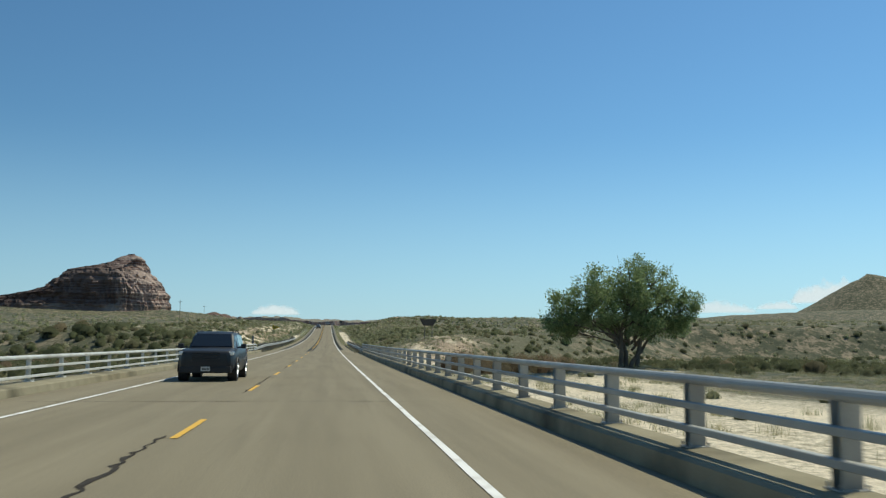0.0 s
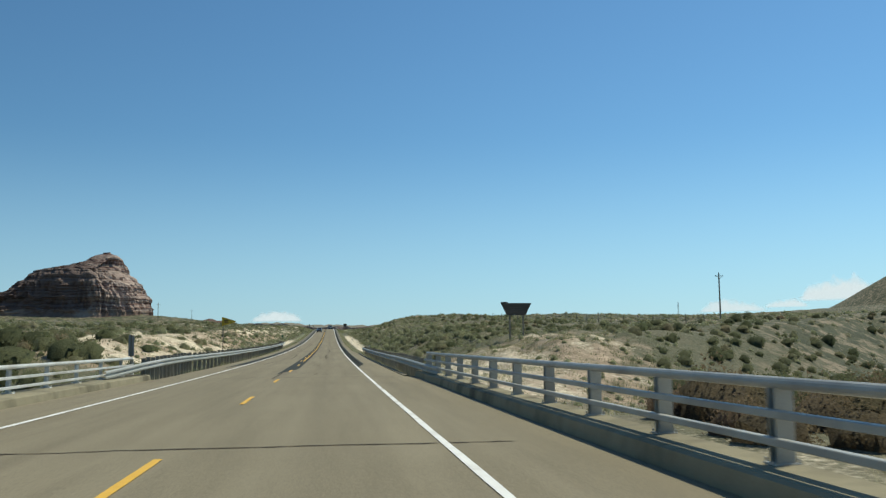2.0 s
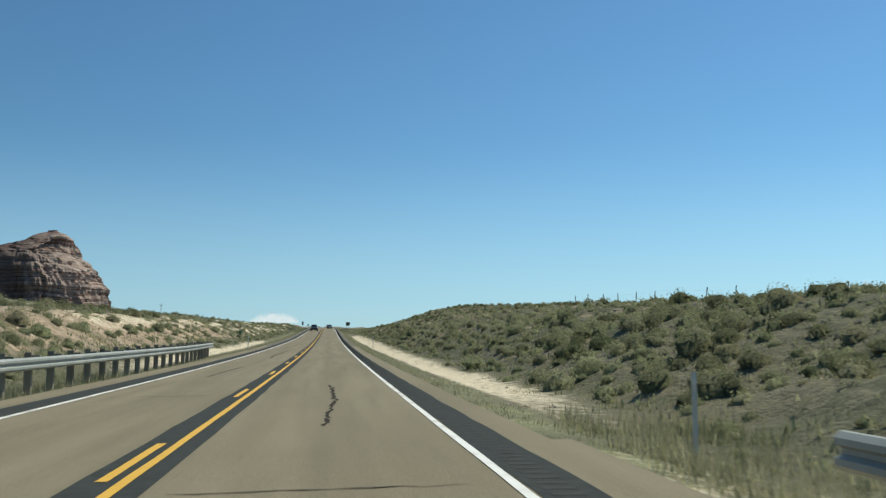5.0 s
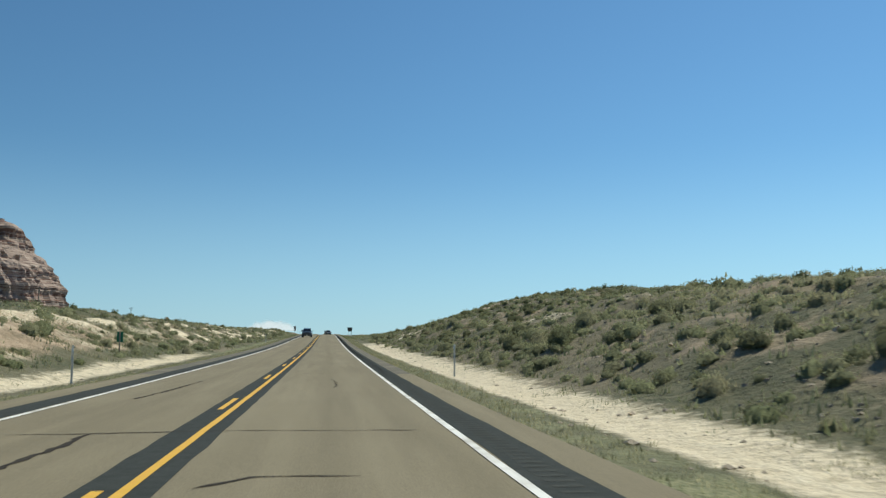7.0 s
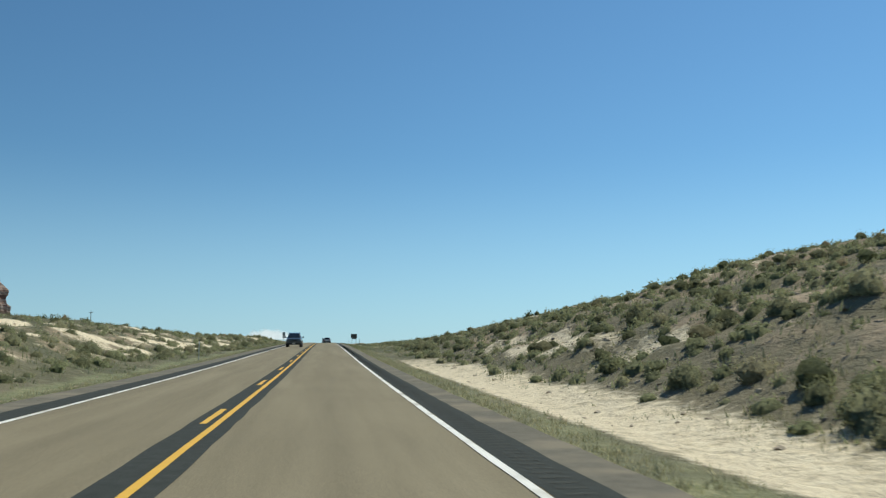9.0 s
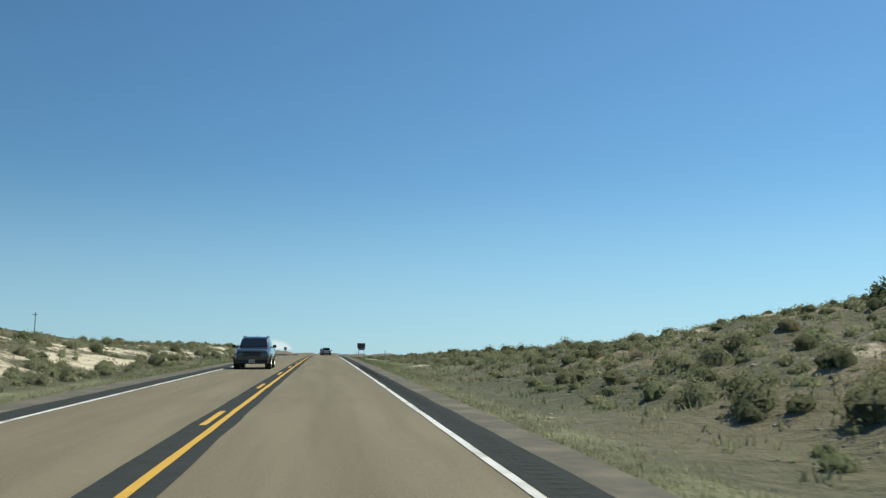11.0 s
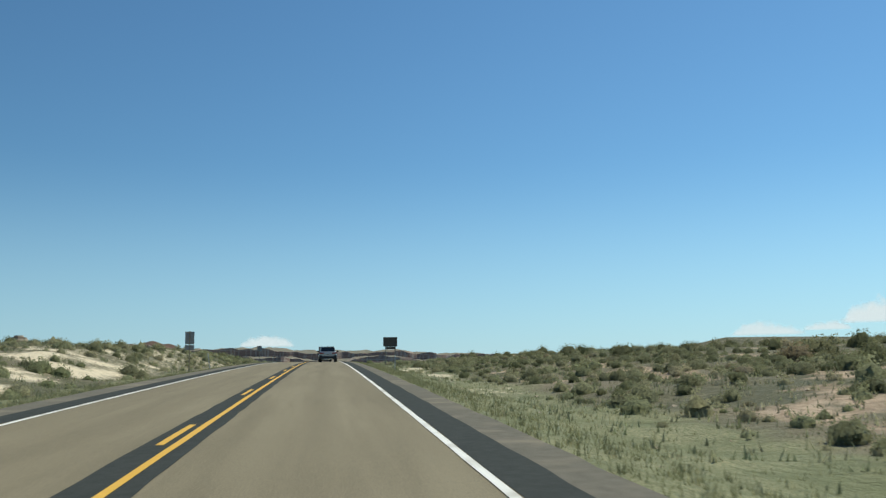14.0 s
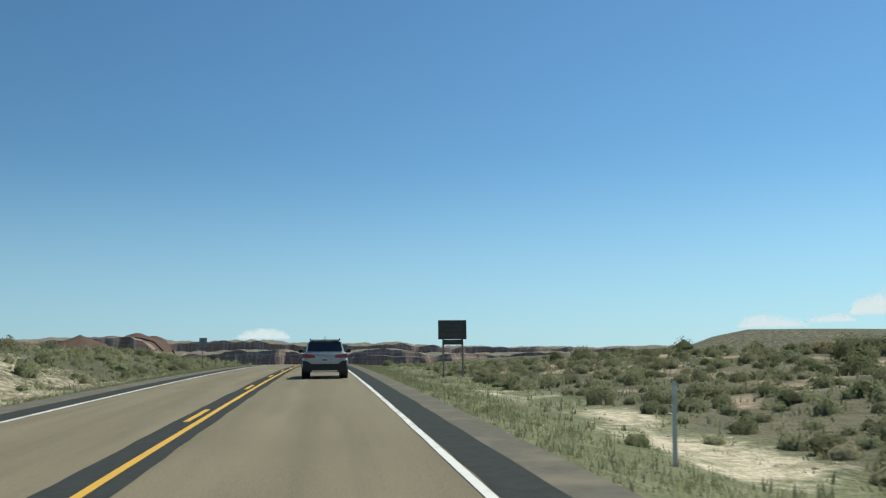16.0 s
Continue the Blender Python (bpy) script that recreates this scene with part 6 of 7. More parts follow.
def bars(bm, x0, x1, z0, z1, rows, y, seed):
    """Plain bars where the lettering cannot be read."""
    g = random.Random(seed)
    step = (z1 - z0) / rows
    for i in range(rows):
        z = z1 - step * (i + 0.5)
        w = (x1 - x0) * g.uniform(0.6, 0.95)
        cx = (x0 + x1) / 2
        x = cx - w / 2
        while x < cx + w / 2 - 0.05:
            b = g.uniform(0.12, 0.3)
            e = min(x + b, cx + w / 2)
            box(bm, x, e, y - 0.004, y, z - step * 0.28, z + step * 0.28)
            x = e + 0.05


def trapezoid_sign(x, y):
    gz = ground_at(x, y)
    th = empty("information_sign", pose(x, y, gz), "dark brown trapezoid board sign on two posts on the bank", "road sign")
    b0, b1 = 4.0 - gz, 5.04 - gz
    bm = fresh()
    slab(bm, [(-0.81, b0), (0.81, b0), (1.34, b1), (-1.34, b1)], -0.03, 0.03)
    part("board", bm, SIGN_BROWN, th)
    bm = fresh()
    slab(bm, [(-1.34, b1 + 0.004), (-0.7, b1 + 0.004), (-0.76, b1 + 0.1), (-1.3, b1 + 0.1)], -0.03, 0.03)
    part("tab", bm, SIGN_BROWN, th)
    bm = fresh()
    slab(bm, [(-1.1, b1 - 0.16), (1.1, b1 - 0.16), (1.16, b1 - 0.07), (-1.16, b1 - 0.07)], -0.036, -0.031)
    bars(bm, -0.8, 0.8, b0 + 0.2, b1 - 0.3, 3, -0.031, 3)
    part("lettering", bm, SIGN_PALE, th, "faded lettering")
    for px in (-0.55, 0.62):
        bm = fresh()
        box(bm, px - 0.07, px + 0.07, 0.034, 0.17, -0.5, b1 - 0.1, 0.012)
        part("post", bm, POST_WOOD, th)


trapezoid_sign(17.8, 141.6)


def board_sign(x, y):
    gz = ground_at(x, y)
    th = empty("information_sign", pose(x, y, gz), "dark rectangular board sign with a small lower panel on two posts", "road sign")
    t = 14.25 - gz
    bm = fresh()
    box(bm, -0.86, 0.86, -0.03, 0.03, t - 1.15, t, 0.02)
    part("board", bm, SIGN_BROWN, th)
    bm = fresh()
    box(bm, -0.58, 0.6, -0.03, 0.03, t - 1.47, t - 1.17, 0.01)
    part("lower_panel", bm, SIGN_BROWN, th)
    bm = fresh()
    bars(bm, -0.7, 0.7, t - 0.98, t - 0.22, 3, -0.031, 6)
    part("lettering", bm, SIGN_PALE, th, "faded pale lettering")
    for px in (-0.55, 0.62):
        bm = fresh()
        box(bm, px - 0.05, px + 0.05, 0.034, 0.13, -0.5, t - 0.05, 0.008)
        part("post", bm, POST_WOOD, th)


board_sign(9.85, 551.5)


def back_sign(x, y, panels, width, label, mat=None, top=None):
    """A sign turned to the other traffic: bare backs on one post."""
    gz = ground_at(x, y)
    th = empty("road_sign", pose(x, y, gz, 0, 0, 3), label, "road sign")
    t = top - gz
    for a, b in panels:
        bm = fresh()
        box(bm, -width / 2, width / 2, -0.012, 0.0, t - b, t - a, 0.003)
        part("panel", bm, mat or SIGN_BACK, th)
    bm = fresh()
    box(bm, -0.03, 0.03, -0.075, -0.016, -0.5, t + 0.02, 0.004)
    part("post", bm, POST_WOOD, th)


back_sign(-8.05, 509.5, [(0, 0.95), (1.0, 1.38)], 0.66, "grey backs of two stacked road signs on one post", top=13.1)
back_sign(-7.4, 572.0, [(0, 0.75)], 0.6, "grey back of a road sign on a post", top=13.95)
back_sign(-6.5, 106.4, [(0, 0.9)], 0.24, "dark back of an object marker beside the bridge end", top=2.0)
back_sign(-9.0, 277.5, [(0, 0.55)], 0.32, "small green mile marker sign on a post", SIGN_GREEN, top=4.5)


def pennant_sign(x, y):
    gz = ground_at(x, y)
    th = empty("no_passing_sign", pose(x, y, gz), "yellow pennant-shaped warning sign pointing sideways on a post", "road sign")
    c = 3.4 - gz
    bm = fresh()
    slab(bm, [(0.08, c - 0.34), (1.02, c - 0.05), (1.06, c), (1.02, c + 0.05), (0.08, c + 0.34), (0.05, c + 0.31), (0.05, c - 0.31)], -0.01, 0.0)
    part("panel", bm, SIGN_YELLOW, th)
    bm = fresh()
    bars(bm, 0.14, 0.6, c - 0.13, c + 0.13, 3, -0.011, 8)
    part("lettering", bm, BLACK, th, "black lettering")
    bm = fresh()
    box(bm, 0.12, 0.18, 0.002, 0.06, -0.5, c + 0.3, 0.004)
    part("post", bm, POST_WOOD, th)


pennant_sign(-6.0, 134.3)


def marker(x, y, tall=1.2, lean=0.0):
    gz = ground_at(x, y)
    th = empty("delineator", pose(x, y, gz, 0, lean, 0), "thin white roadside marker post with a reflector", "marker post", "roadside markers")
    bm = fresh()
    slab(bm, [(-0.035, -0.3), (0.035, -0.3), (0.035, tall - 0.03), (0.02, tall), (-0.02, tall), (-0.035, tall - 0.03)], -0.008, 0.008)
    part("post", bm, WHITE_PLASTIC, th)
    bm = fresh()
    box(bm, -0.028, 0.028, -0.012, -0.0085, tall - 0.2, tall - 0.06)
    part("reflector", bm, CLEAR_LENS, th)


for mx, my, ml in ((6.7, 263.5, 0), (-6.35, 508, -8), (7.3, 510.7, 2), (-6.4, 259, 0), (-6.4, 352, 0), (6.7, 175.5, 0), (6.6, 106.3, 0), (6.9, 430, 0), (-6.5, 590, 0)):
    marker(mx, my, 1.25, ml)


def utility_pole(x, y, tall, turn=0.0):
    gz = ground_at(x, y)
    th = empty("utility_pole", pose(x, y, gz, 0, 0, turn), "weathered wooden utility pole with a crossarm and insulators", "utility pole", "power line")
    bm = fresh()
    rod(bm, (0, 0, -0.8), (0, 0, tall), 0.16, 0.1, 10)
    part("pole", bm, POST_WOOD, th)
    bm = fresh()
    box(bm, -0.75, 0.75, -0.2, -0.1, tall - 0.62, tall - 0.5, 0.01)
    rod(bm, (-0.5, -0.15, tall - 0.6), (0, -0.1, tall - 1.1), 0.02, sides=5)
    rod(bm, (0.5, -0.15, tall - 0.6), (0, -0.1, tall - 1.1), 0.02, sides=5)
    part("crossarm", bm, POST_WOOD, th)
    for px in (-0.65, 0.0, 0.65):
        bm = fresh()
        z = tall - 0.5 if px else tall
        rod(bm, (px, -0.15 if px else 0, z), (px, -0.15 if px else 0, z + 0.16), 0.05, 0.03, 8)
        part("insulator", bm, BLACK, th)


utility_pole(69.4, 215.5, 8.2)
for px, py, top in ((-73.5, 476, 21.9), (-81.5, 627, 25.2)):
    utility_pole(px, py, min(11.0, top - ground_at(px, py)))


def mast(x, y, tall):
    gz = ground_at(x, y)
    th = empty("radio_mast", pose(x, y, gz), "slender grey lattice radio mast far off", "mast")
    bm = fresh()
    for a in range(3):
        c, s = math.cos(a * 2.094) * 0.6, math.sin(a * 2.094) * 0.6
        rod(bm, (c, s, -1), (c * 0.4, s * 0.4, tall), 0.09, 0.06, 5)
    part("leg_frame", bm, SIGN_BACK, th)
    for k in range(8):
        z = tall * (k + 0.5) / 8
        bm = fresh()
        bmesh.ops.create_cone(bm, segments=3, radius1=0.62 - 0.03 * k, radius2=0.62 - 0.03 * k, depth=0.12, cap_ends=True, matrix=Matrix.Translation((0, 0, z)))
        part("brace", bm, SIGN_BACK, th)


mast(217, 604, 27.6 - ground_at(217, 604))


def wire_fence(points, label):
    """Wooden posts with three strands of wire over the rise of the ground."""
    th = empty("wire_fence", pose(0, 0, 0), label, "fence")
    bm = fresh()
    rod(bm, (0, 0, -0.4), (0, 0, 1.35), 0.055, 0.045, 6)
    post = part("post", bm, POST_WOOD, th)
    g = random.Random(31)
    spots = []
    for (xa, ya), (xb, yb) in zip(points[:-1], points[1:]):
        n = int(math.hypot(xb - xa, yb - ya) / 4.2)
        for i in range(n):
            s = i / n
            spots.append((xa + (xb - xa) * s, ya + (yb - ya) * s))
    for i, (x, y) in enumerate(spots):
        m = pose(x, y, ground_at(x, y), g.uniform(-5, 5), g.uniform(-5, 5), 0) @ Matrix.Diagonal((1, 1, g.uniform(0.85, 1.15), 1))
        if i == 0:
            post.matrix_basis = m
        else:
            share("post", post.data, th, m)
    for z in (0.4, 0.8, 1.15):
        bm = fresh()
        for (xa, ya), (xb, yb) in zip(spots[:-1], spots[1:]):
            rod(bm, (xa, ya, ground_at(xa, ya) + z), (xb, yb, ground_at(xb, yb) + z), 0.004, sides=3)
        part("wire", bm, STEEL, th)


wire_fence([(46, 168), (40, 215), (34, 250), (32, 278)], "wire fence on crooked wooden posts along the hilltop")


# ---- vehicles ----
def loft(rings):
    bm = fresh()
    made = [[bm.verts.new(p) for p in r] for r in rings]
    n = len(rings[0])
    for a, b in zip(made[:-1], made[1:]):
        for i in range(n):
            bm.faces.new((a[i], a[(i + 1) % n], b[(i + 1) % n], b[i]))
    bm.faces.new(made[0])
    bm.faces.new(made[-1][::-1])
    bmesh.ops.recalc_face_normals(bm, faces=bm.faces)
    return bm


def mirrored(half, y):
    return [(x, y, z) for x, z in half] + [(-x, y, z) for x, z in half[::-1] if x > 1e-6]


def rounded(bm, offset=0.03, angle=25, smooth=True):
    edges = [e for e in bm.edges if len(e.link_faces) == 2 and e.calc_face_angle(0) > radians(angle)]
    bmesh.ops.bevel(bm, geom=edges, offset=offset, segments=2, affect="EDGES", profile=0.6, clamp_overlap=True)
    for f in bm.faces:
        f.smooth = smooth
    return bm


def panel(bm, corners, out, thick=0.012):
    """A four-cornered pane lifted along out."""
    o = Vector(out)
    a = [bm.verts.new(Vector(c) + o * thick) for c in corners]
    b = [bm.verts.new(Vector(c) - o * thick) for c in corners]
    bm.faces.new(a)
    bm.faces.new(b[::-1])
    for i in range(4):
        bm.faces.new((a[(i + 1) % 4], a[i], b[i], b[(i + 1) % 4]))
    bmesh.ops.recalc_face_normals(bm, faces=bm.faces)


def wheel(parent, x, y, r, width, side):
    tyre = fresh()
    prof = [(r * 0.66, -width / 2), (r * 0.93, -width / 2), (r, -width * 0.36), (r, width * 0.36), (r * 0.93, width / 2), (r * 0.66, width / 2)]
    n = 28
    rings = [[tyre.verts.new((x + q, y + p * math.cos(2 * math.pi * i / n), r + p * math.sin(2 * math.pi * i / n))) for p, q in prof] for i in range(n)]
    for i in range(n):
        a, b = rings[i], rings[(i + 1) % n]
        for k in range(len(prof)):
            tyre.faces.new((a[k], a[(k + 1) % 6], b[(k + 1) % 6], b[k]))
    bmesh.ops.recalc_face_normals(tyre, faces=tyre.faces)
    t = part("tyre", tyre, RUBBER, parent)
    rim = fresh()
    xo = x + side * width * 0.42
    for k in range(10):
        a = 2 * math.pi * k / 10
        rod(rim, (xo, y, r), (xo, y + 0.64 * r * math.cos(a), r + 0.64 * r * math.sin(a)), 0.035, 0.03, 6)
    rod(rim, (xo - side * 0.1, y, r), (xo + side * 0.012, y, r), 0.07, 0.06, 12)
    m = 28
    for k in range(m):
        a, b = 2 * math.pi * k / m, 2 * math.pi * (k + 1) / m
        rod(rim, (xo, y + 0.65 * r * math.cos(a), r + 0.65 * r * math.sin(a)), (xo, y + 0.65 * r * math.cos(b), r + 0.65 * r * math.sin(b)), 0.022, sides=6)
    part("rim", rim, ALLOY, t, "spoked alloy rim")
    hub = fresh()
    rod(hub, (x - side * 0.06, y, r), (x + side * 0.02, y, r), r * 0.63, sides=24)
    part("brake_disc", hub, BLACK, t)


def suv(name, m, paint, label, length=4.66, width=1.88, height=1.68, boxy=0.0):
    """A sport utility vehicle, its front towards +y: shell, cabin, glass, lamps, mirrors, wheels."""
    car = empty(name, m, label, "car")
    L, W, H = length / 2, width / 2, height
    belt = H * 0.655
    st = [(-L, 0.80, 0.46, belt * 0.86), (-L + 0.05, 0.90, 0.40, belt * 0.97), (-L + 0.28, 0.985, 0.32, belt * 1.02), (-L + 0.9, 1.0, 0.26, belt * 1.02), (-0.2, 1.0, 0.25, belt * 0.99), (0.75, 1.0, 0.25, belt * 0.97), (1.1, 0.995, 0.26, belt * 0.985), (L - 0.55, 0.97, 0.27, belt * (0.9 + 0.06 * boxy)), (L - 0.2, 0.92, 0.3, belt * (0.83 + 0.1 * boxy)), (L - 0.06, 0.84, 0.36, belt * (0.73 + 0.16 * boxy)), (L, 0.74, 0.42, belt * (0.62 + 0.2 * boxy))]
    rings = []
    for y, w, zb, zt in st:
        w *= W
        rings.append(mirrored([(0, zb), (w * 0.8, zb), (w * 0.95, zb + 0.07), (w, zb + 0.3 * (zt - zb)), (w * 1.0, zb + 0.55 * (zt - zb)), (w * 0.985, zb + 0.72 * (zt - zb)), (w * 0.955, zb + 0.9 * (zt - zb)), (w * 0.9, zt), (0, zt + 0.015)], y))
    part("body", rounded(loft(rings), 0.018, 22), paint, car)
    gs = [(-L + 0.12, 0.78, 0.74, belt + 0.03), (-L + 0.36, 0.86, 0.72, H - 0.10), (-L + 0.62, 0.87, 0.70, H - 0.035), (-0.5, 0.885, 0.70, H), (0.15, 0.885, 0.70, H - 0.012), (0.48, 0.88, 0.685, H - 0.09), (1.22 - 0.15 * boxy, 0.80, 0.74, belt + 0.005)]
    low = belt - 0.04
    rings = []
    for y, wl, wt, zt in gs:
        wl, wt = wl * W, wt * W
        zs = max(zt - 0.09, low + 0.02)
        rings.append(mirrored([(0, low), (wl, low), (wl * 0.985, low + 0.03), (wt + 0.02, zs), (wt * 0.88, zt - 0.012), (0, zt)], y))
    part("cabin", rounded(loft(rings), 0.02, 22), paint, car)

    def side_point(y, f):
        """A point up the cabin's flank."""
        ys = [g[0] for g in gs]
        wl, wt, zt = (float(np.interp(y, ys, [g[k] for g in gs])) for k in (1, 2, 3))
        zs = max(zt - 0.09, low + 0.02)
        return (wl * 0.985 * W + (wt * W + 0.02 - wl * 0.985 * W) * f, low + 0.03 + (zs - low - 0.03) * f)

    for s in (-1, 1):
        for y0, y1, y0t, y1t in ((-L + 0.48, -1.2, -L + 0.62, -1.2), (-1.12, -0.16, -1.12, -0.16), (-0.08, 0.98, -0.08, 0.44)):
            q = []
            for y, f in ((y0, 0.14), (y1, 0.14), (y1t, 0.93), (y0t, 0.93)):
                xx, zz = side_point(y, f)
                q.append((s * xx, y, zz))
            bm = fresh()
            panel(bm, q, (s * 0.94, 0, 0.33), 0.014)
            part("side_window", bm, TINTED, car)
    ya, yb = gs[0], gs[1]

    def rear(u, f):
        y = ya[0] + (yb[0] - ya[0]) * f
        return (u * W * (0.8 + (0.69 - 0.8) * f), y, (belt + 0.03) + (H - 0.10 - belt - 0.03) * f)

    bm = fresh()
    panel(bm, [rear(-0.88, 0.02), rear(0.88, 0.02), rear(0.97, 0.16), rear(0.97, 0.93), rear(-0.97, 0.93), rear(-0.97, 0.16)], (0, -0.9, 0.42), 0.014)
    part("rear_window", bm, TINTED, car)
    fa, fb = gs[-1], gs[-2]

    def fore(u, f):
        return (u * W * (0.76 + (0.66 - 0.76) * f), fa[0] + (fb[0] - fa[0]) * f, fa[3] + (fb[3] - fa[3]) * f)

    bm = fresh()
    panel(bm, [fore(-0.97, 0.08), fore(0.97, 0.08), fore(0.95, 0.95), fore(-0.95, 0.95)], (0, 0.5, 0.86), 0.014)
    part("windscreen", bm, TINTED, car)
    bm = fresh()
    slab(bm, [(-0.6 * W, H - 0.085), (0.6 * W, H - 0.085), (0.64 * W, H - 0.05), (0.6 * W, H - 0.035), (-0.6 * W, H - 0.035), (-0.64 * W, H - 0.05)], -L + 0.28, -L + 0.62)
    part("spoiler", bm, paint, car)
    bm = fresh()
    rod(bm, (0, -L + 0.16, belt + 0.10), (0.34, -L + 0.19, belt + 0.14), 0.012, sides=6)
    part("rear_wiper", bm, BLACK, car)
    for s in (-1, 1):
        bm = fresh()
        slab(bm, [(s * W * 0.40, belt * 0.80), (s * W * 0.82, belt * 0.78), (s * W * 0.82, belt * 0.94), (s * W * 0.46, belt * 0.90)], -L - 0.012, -L + 0.1)
        box(bm, s * W * 0.80, s * W * 0.965, -L + 0.02, -L + 0.36, belt * 0.79, belt * 0.95, 0.03)
        part("tail_light", bm, RED_LENS, car, "red tail light")
        bm = fresh()
        box(bm, s * W * 0.52, s * W * 0.93, L - 0.36, L - 0.07, belt * (0.66 + 0.12 * boxy), belt * (0.77 + 0.12 * boxy), 0.025)
        part("headlight", bm, CLEAR_LENS, car, "clear headlight")
        bm = fresh()
        box(bm, s * (W + 0.02), s * (W + 0.2), 0.72, 0.9, belt - 0.02, belt + 0.14, 0.035)
        box(bm, s * (W - 0.12), s * (W + 0.04), 0.76, 0.84, belt - 0.01, belt + 0.04, 0.01)
        part("mirror", bm, BLACK, car, "black wing mirror")
        bm = fresh()
        rod(bm, (s * W * 0.66, -L + 0.85, H + 0.012), (s * W * 0.66, 0.25, H + 0.012), 0.014, sides=6)
        for y in (-L + 0.88, -0.6, 0.2):
            rod(bm, (s * W * 0.66, y, H - 0.05), (s * W * 0.66, y, H + 0.012), 0.016, sides=6)
        part("roof_rail", bm, BLACK, car)
        for y in (-L + 0.92, L - 0.9):
            bm = fresh()
            n = 14
            for k in range(n):
                a, b = math.pi * k / n - 0.12, math.pi * (k + 1) / n - 0.12
                rod(bm, (s * (W - 0.012), y + 0.41 * math.cos(a), 0.36 + 0.41 * math.sin(a)), (s * (W - 0.012), y + 0.41 * math.cos(b), 0.36 + 0.41 * math.sin(b)), 0.035, sides=6)
            rod(bm, (s * (W - 0.3), y, 0.36), (s * (W + 0.002), y, 0.36), 0.40, sides=28)
            part("wheel_arch", bm, BLACK, car, "black wheel arch trim")
            wheel(car, s * (W - 0.11), y, 0.36, 0.235, s)
    bm = fresh()
    slab(bm, [(-W * 0.93, 0.36), (-W * 0.7, 0.27), (W * 0.7, 0.27), (W * 0.93, 0.36), (W * 0.96, 0.74), (W * 0.74, 0.72), (W * 0.58, 0.6), (-W * 0.58, 0.6), (-W * 0.74, 0.72), (-W * 0.96, 0.74)], -L - 0.03, -L + 0.3)
    part("rear_bumper", rounded(bm, 0.015, 40, False), BLACK, car, "black lower rear bumper")
    bm = fresh()
    box(bm, -W * 0.55, W * 0.55, -L - 0.036, -L - 0.02, 0.29, 0.34, 0.006)
    part("skid_plate", bm, CHROME, car, "bright strip under the bumper")
    bm = fresh()
    box(bm, -W * 0.86, W * 0.86, L - 0.25, L + 0.02, 0.28, 0.5, 0.03)
    part("front_bumper", bm, BLACK, car, "black lower front bumper")
    bm = fresh()
    gz0, gz1 = belt * (0.56 + 0.08 * boxy), belt * (0.72 + 0.16 * boxy)
    for k in range(4):
        z = gz0 + (gz1 - gz0) * (k + 0.5) / 4
        box(bm, -W * 0.48, W * 0.48, L - 0.12, L + 0.012, z - 0.025, z + 0.02, 0.008)
    part("grille", bm, BLACK, car)
    for y, z, nm in ((-L - 0.008, belt * 0.72, "rear"), (L + 0.026, 0.42, "front")):
        bm = fresh()
        s = -1 if y < 0 else 1
        box(bm, -0.15, 0.15, y - 0.008, y + 0.008, z - 0.075, z + 0.075, 0.004)
        plate = part("number_plate", bm, PLATE, car)
        bm = fresh()
        for k in range(6):
            box(bm, -0.11 + k * 0.038, -0.085 + k * 0.038, y + s * 0.0085, y + s * 0.011, z - 0.035, z + 0.03)
        part("plate_bars", bm, BLACK, plate)
    bm = fresh()
    rod(bm, (0, -L + 0.7, H - 0.02), (0, -L + 0.62, H + 0.14), 0.016, 0.006, 6)
    part("antenna", bm, BLACK, car)
    return car


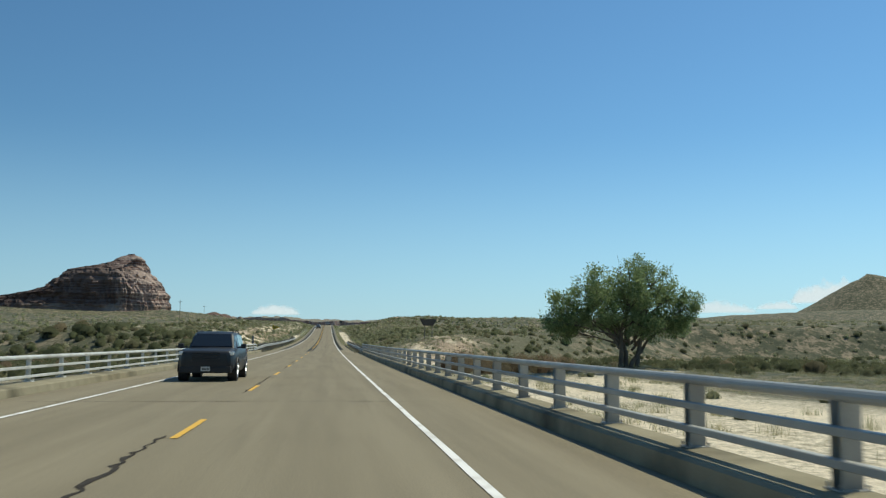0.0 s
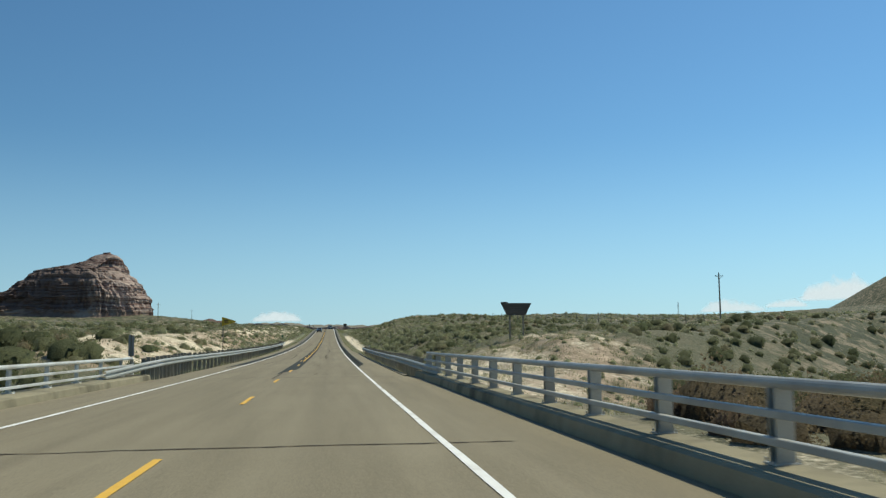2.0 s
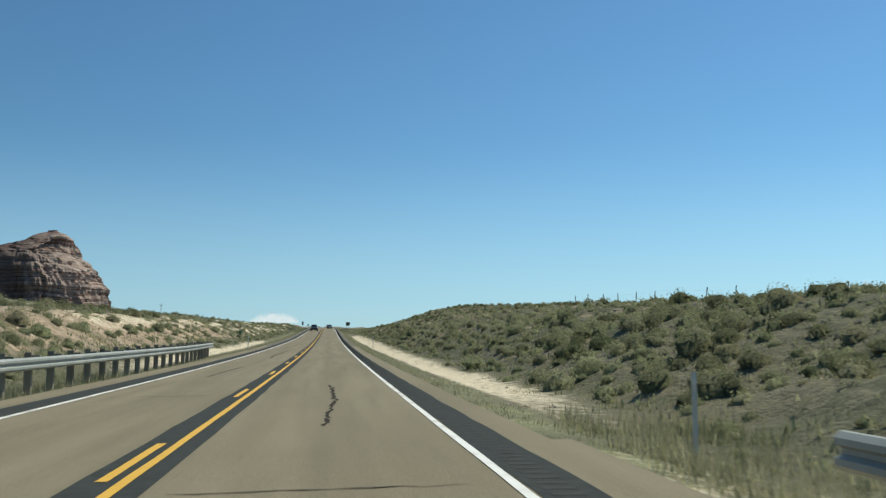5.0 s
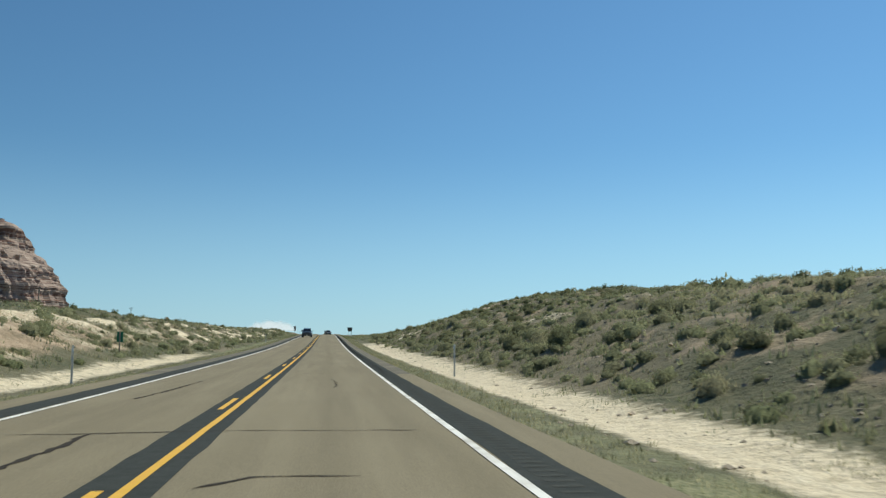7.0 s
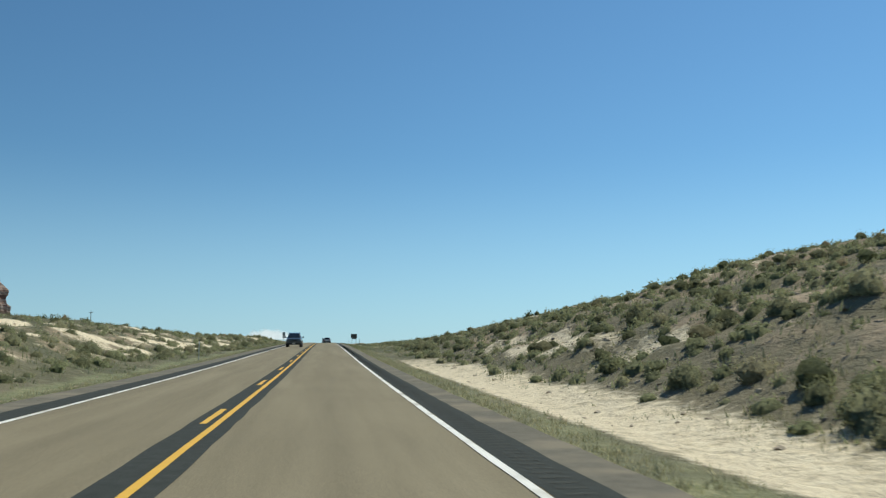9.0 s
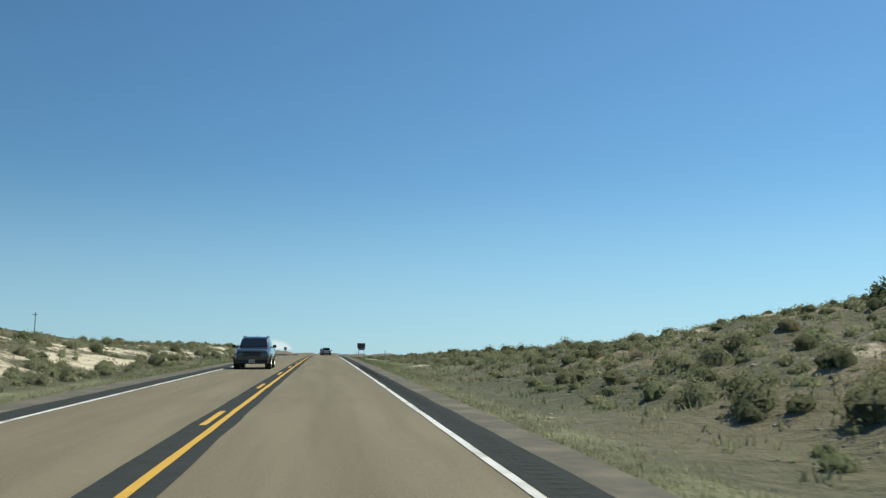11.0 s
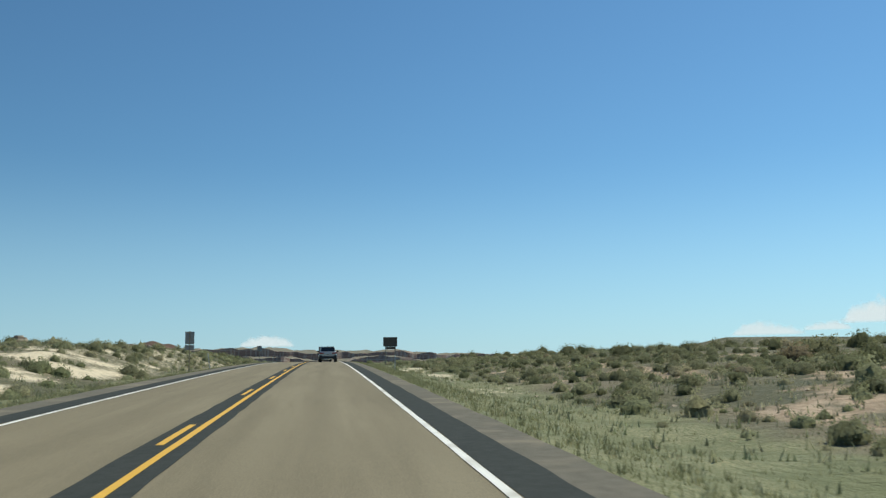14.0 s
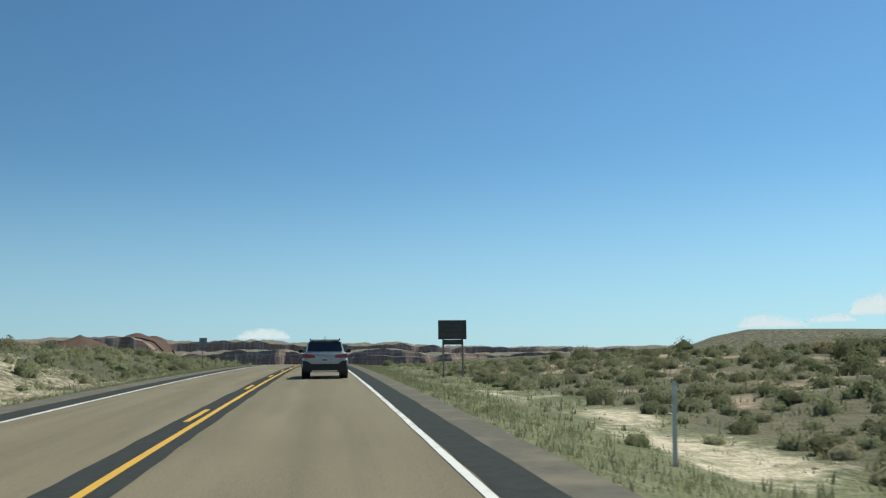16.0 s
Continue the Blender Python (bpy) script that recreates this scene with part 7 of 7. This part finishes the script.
def on_road(x, y, turn):
    tilt = math.degrees(math.atan(float(np.interp(y, GRADE_AT, GRADE))))
    return pose(x, y, rz(y) + 0.004, tilt if turn == 0 else -tilt, 0, turn)


suv("silver_suv", on_road(2.22, 537.4, 0), SILVER_PAINT, "silver compact sport utility vehicle driving ahead in the lane", width=1.88, height=1.63)
suv("black_suv", on_road(-1.93, 33.4, 180), NAVY_PAINT, "dark navy sport utility vehicle in the oncoming lane", 5.0, 1.93, 1.70, 1.0)
suv("grey_suv", on_road(-2.0, 403, 180), GREY_PAINT, "dark grey sport utility vehicle in the oncoming lane", 4.8, 1.92, 1.72, 0.6)
suv("grey_suv", on_road(1.9, 574, 0), GREY_PAINT, "dark grey sport utility vehicle further ahead in the lane", 4.8, 1.92, 1.72, 0.4)


def box_truck(m):
    tr = empty("box_truck", m, "grey box truck far ahead in the lane", "truck")
    bm = fresh()
    box(bm, -1.22, 1.22, -3.6, 1.4, 0.95, 3.25, 0.04)
    part("cargo_box", bm, TRUCK_WHITE, tr)
    for s in (-1, 1):
        bm = fresh()
        box(bm, s * 0.03, s * 1.15, -3.64, -3.6, 1.02, 3.15, 0.01)
        part("rear_door", bm, TRUCK_WHITE, tr)
        for y in (-2.3, 2.4):
            wheel(tr, s * 1.02, y, 0.46, 0.28, s)
        bm = fresh()
        box(bm, s * 0.75, s * 1.1, -3.66, -3.6, 0.72, 0.86, 0.01)
        part("tail_light", bm, RED_LENS, tr, "red tail light")
    bm = fresh()
    slab(bm, [(-1.05, 0.6), (1.05, 0.6), (1.08, 1.5), (0.95, 2.35), (-0.95, 2.35), (-1.08, 1.5)], 1.5, 3.2)
    part("cab", rounded(bm, 0.08, 40), TRUCK_WHITE, tr)
    bm = fresh()
    box(bm, -0.5, 0.5, -3.5, 3.0, 0.55, 0.94, 0.02)
    part("chassis", bm, BLACK, tr)
    bm = fresh()
    box(bm, -1.2, 1.2, -3.7, -3.55, 0.5, 0.64, 0.01)
    part("rear_bumper", bm, BLACK, tr)


box_truck(on_road(1.85, 622, 0))
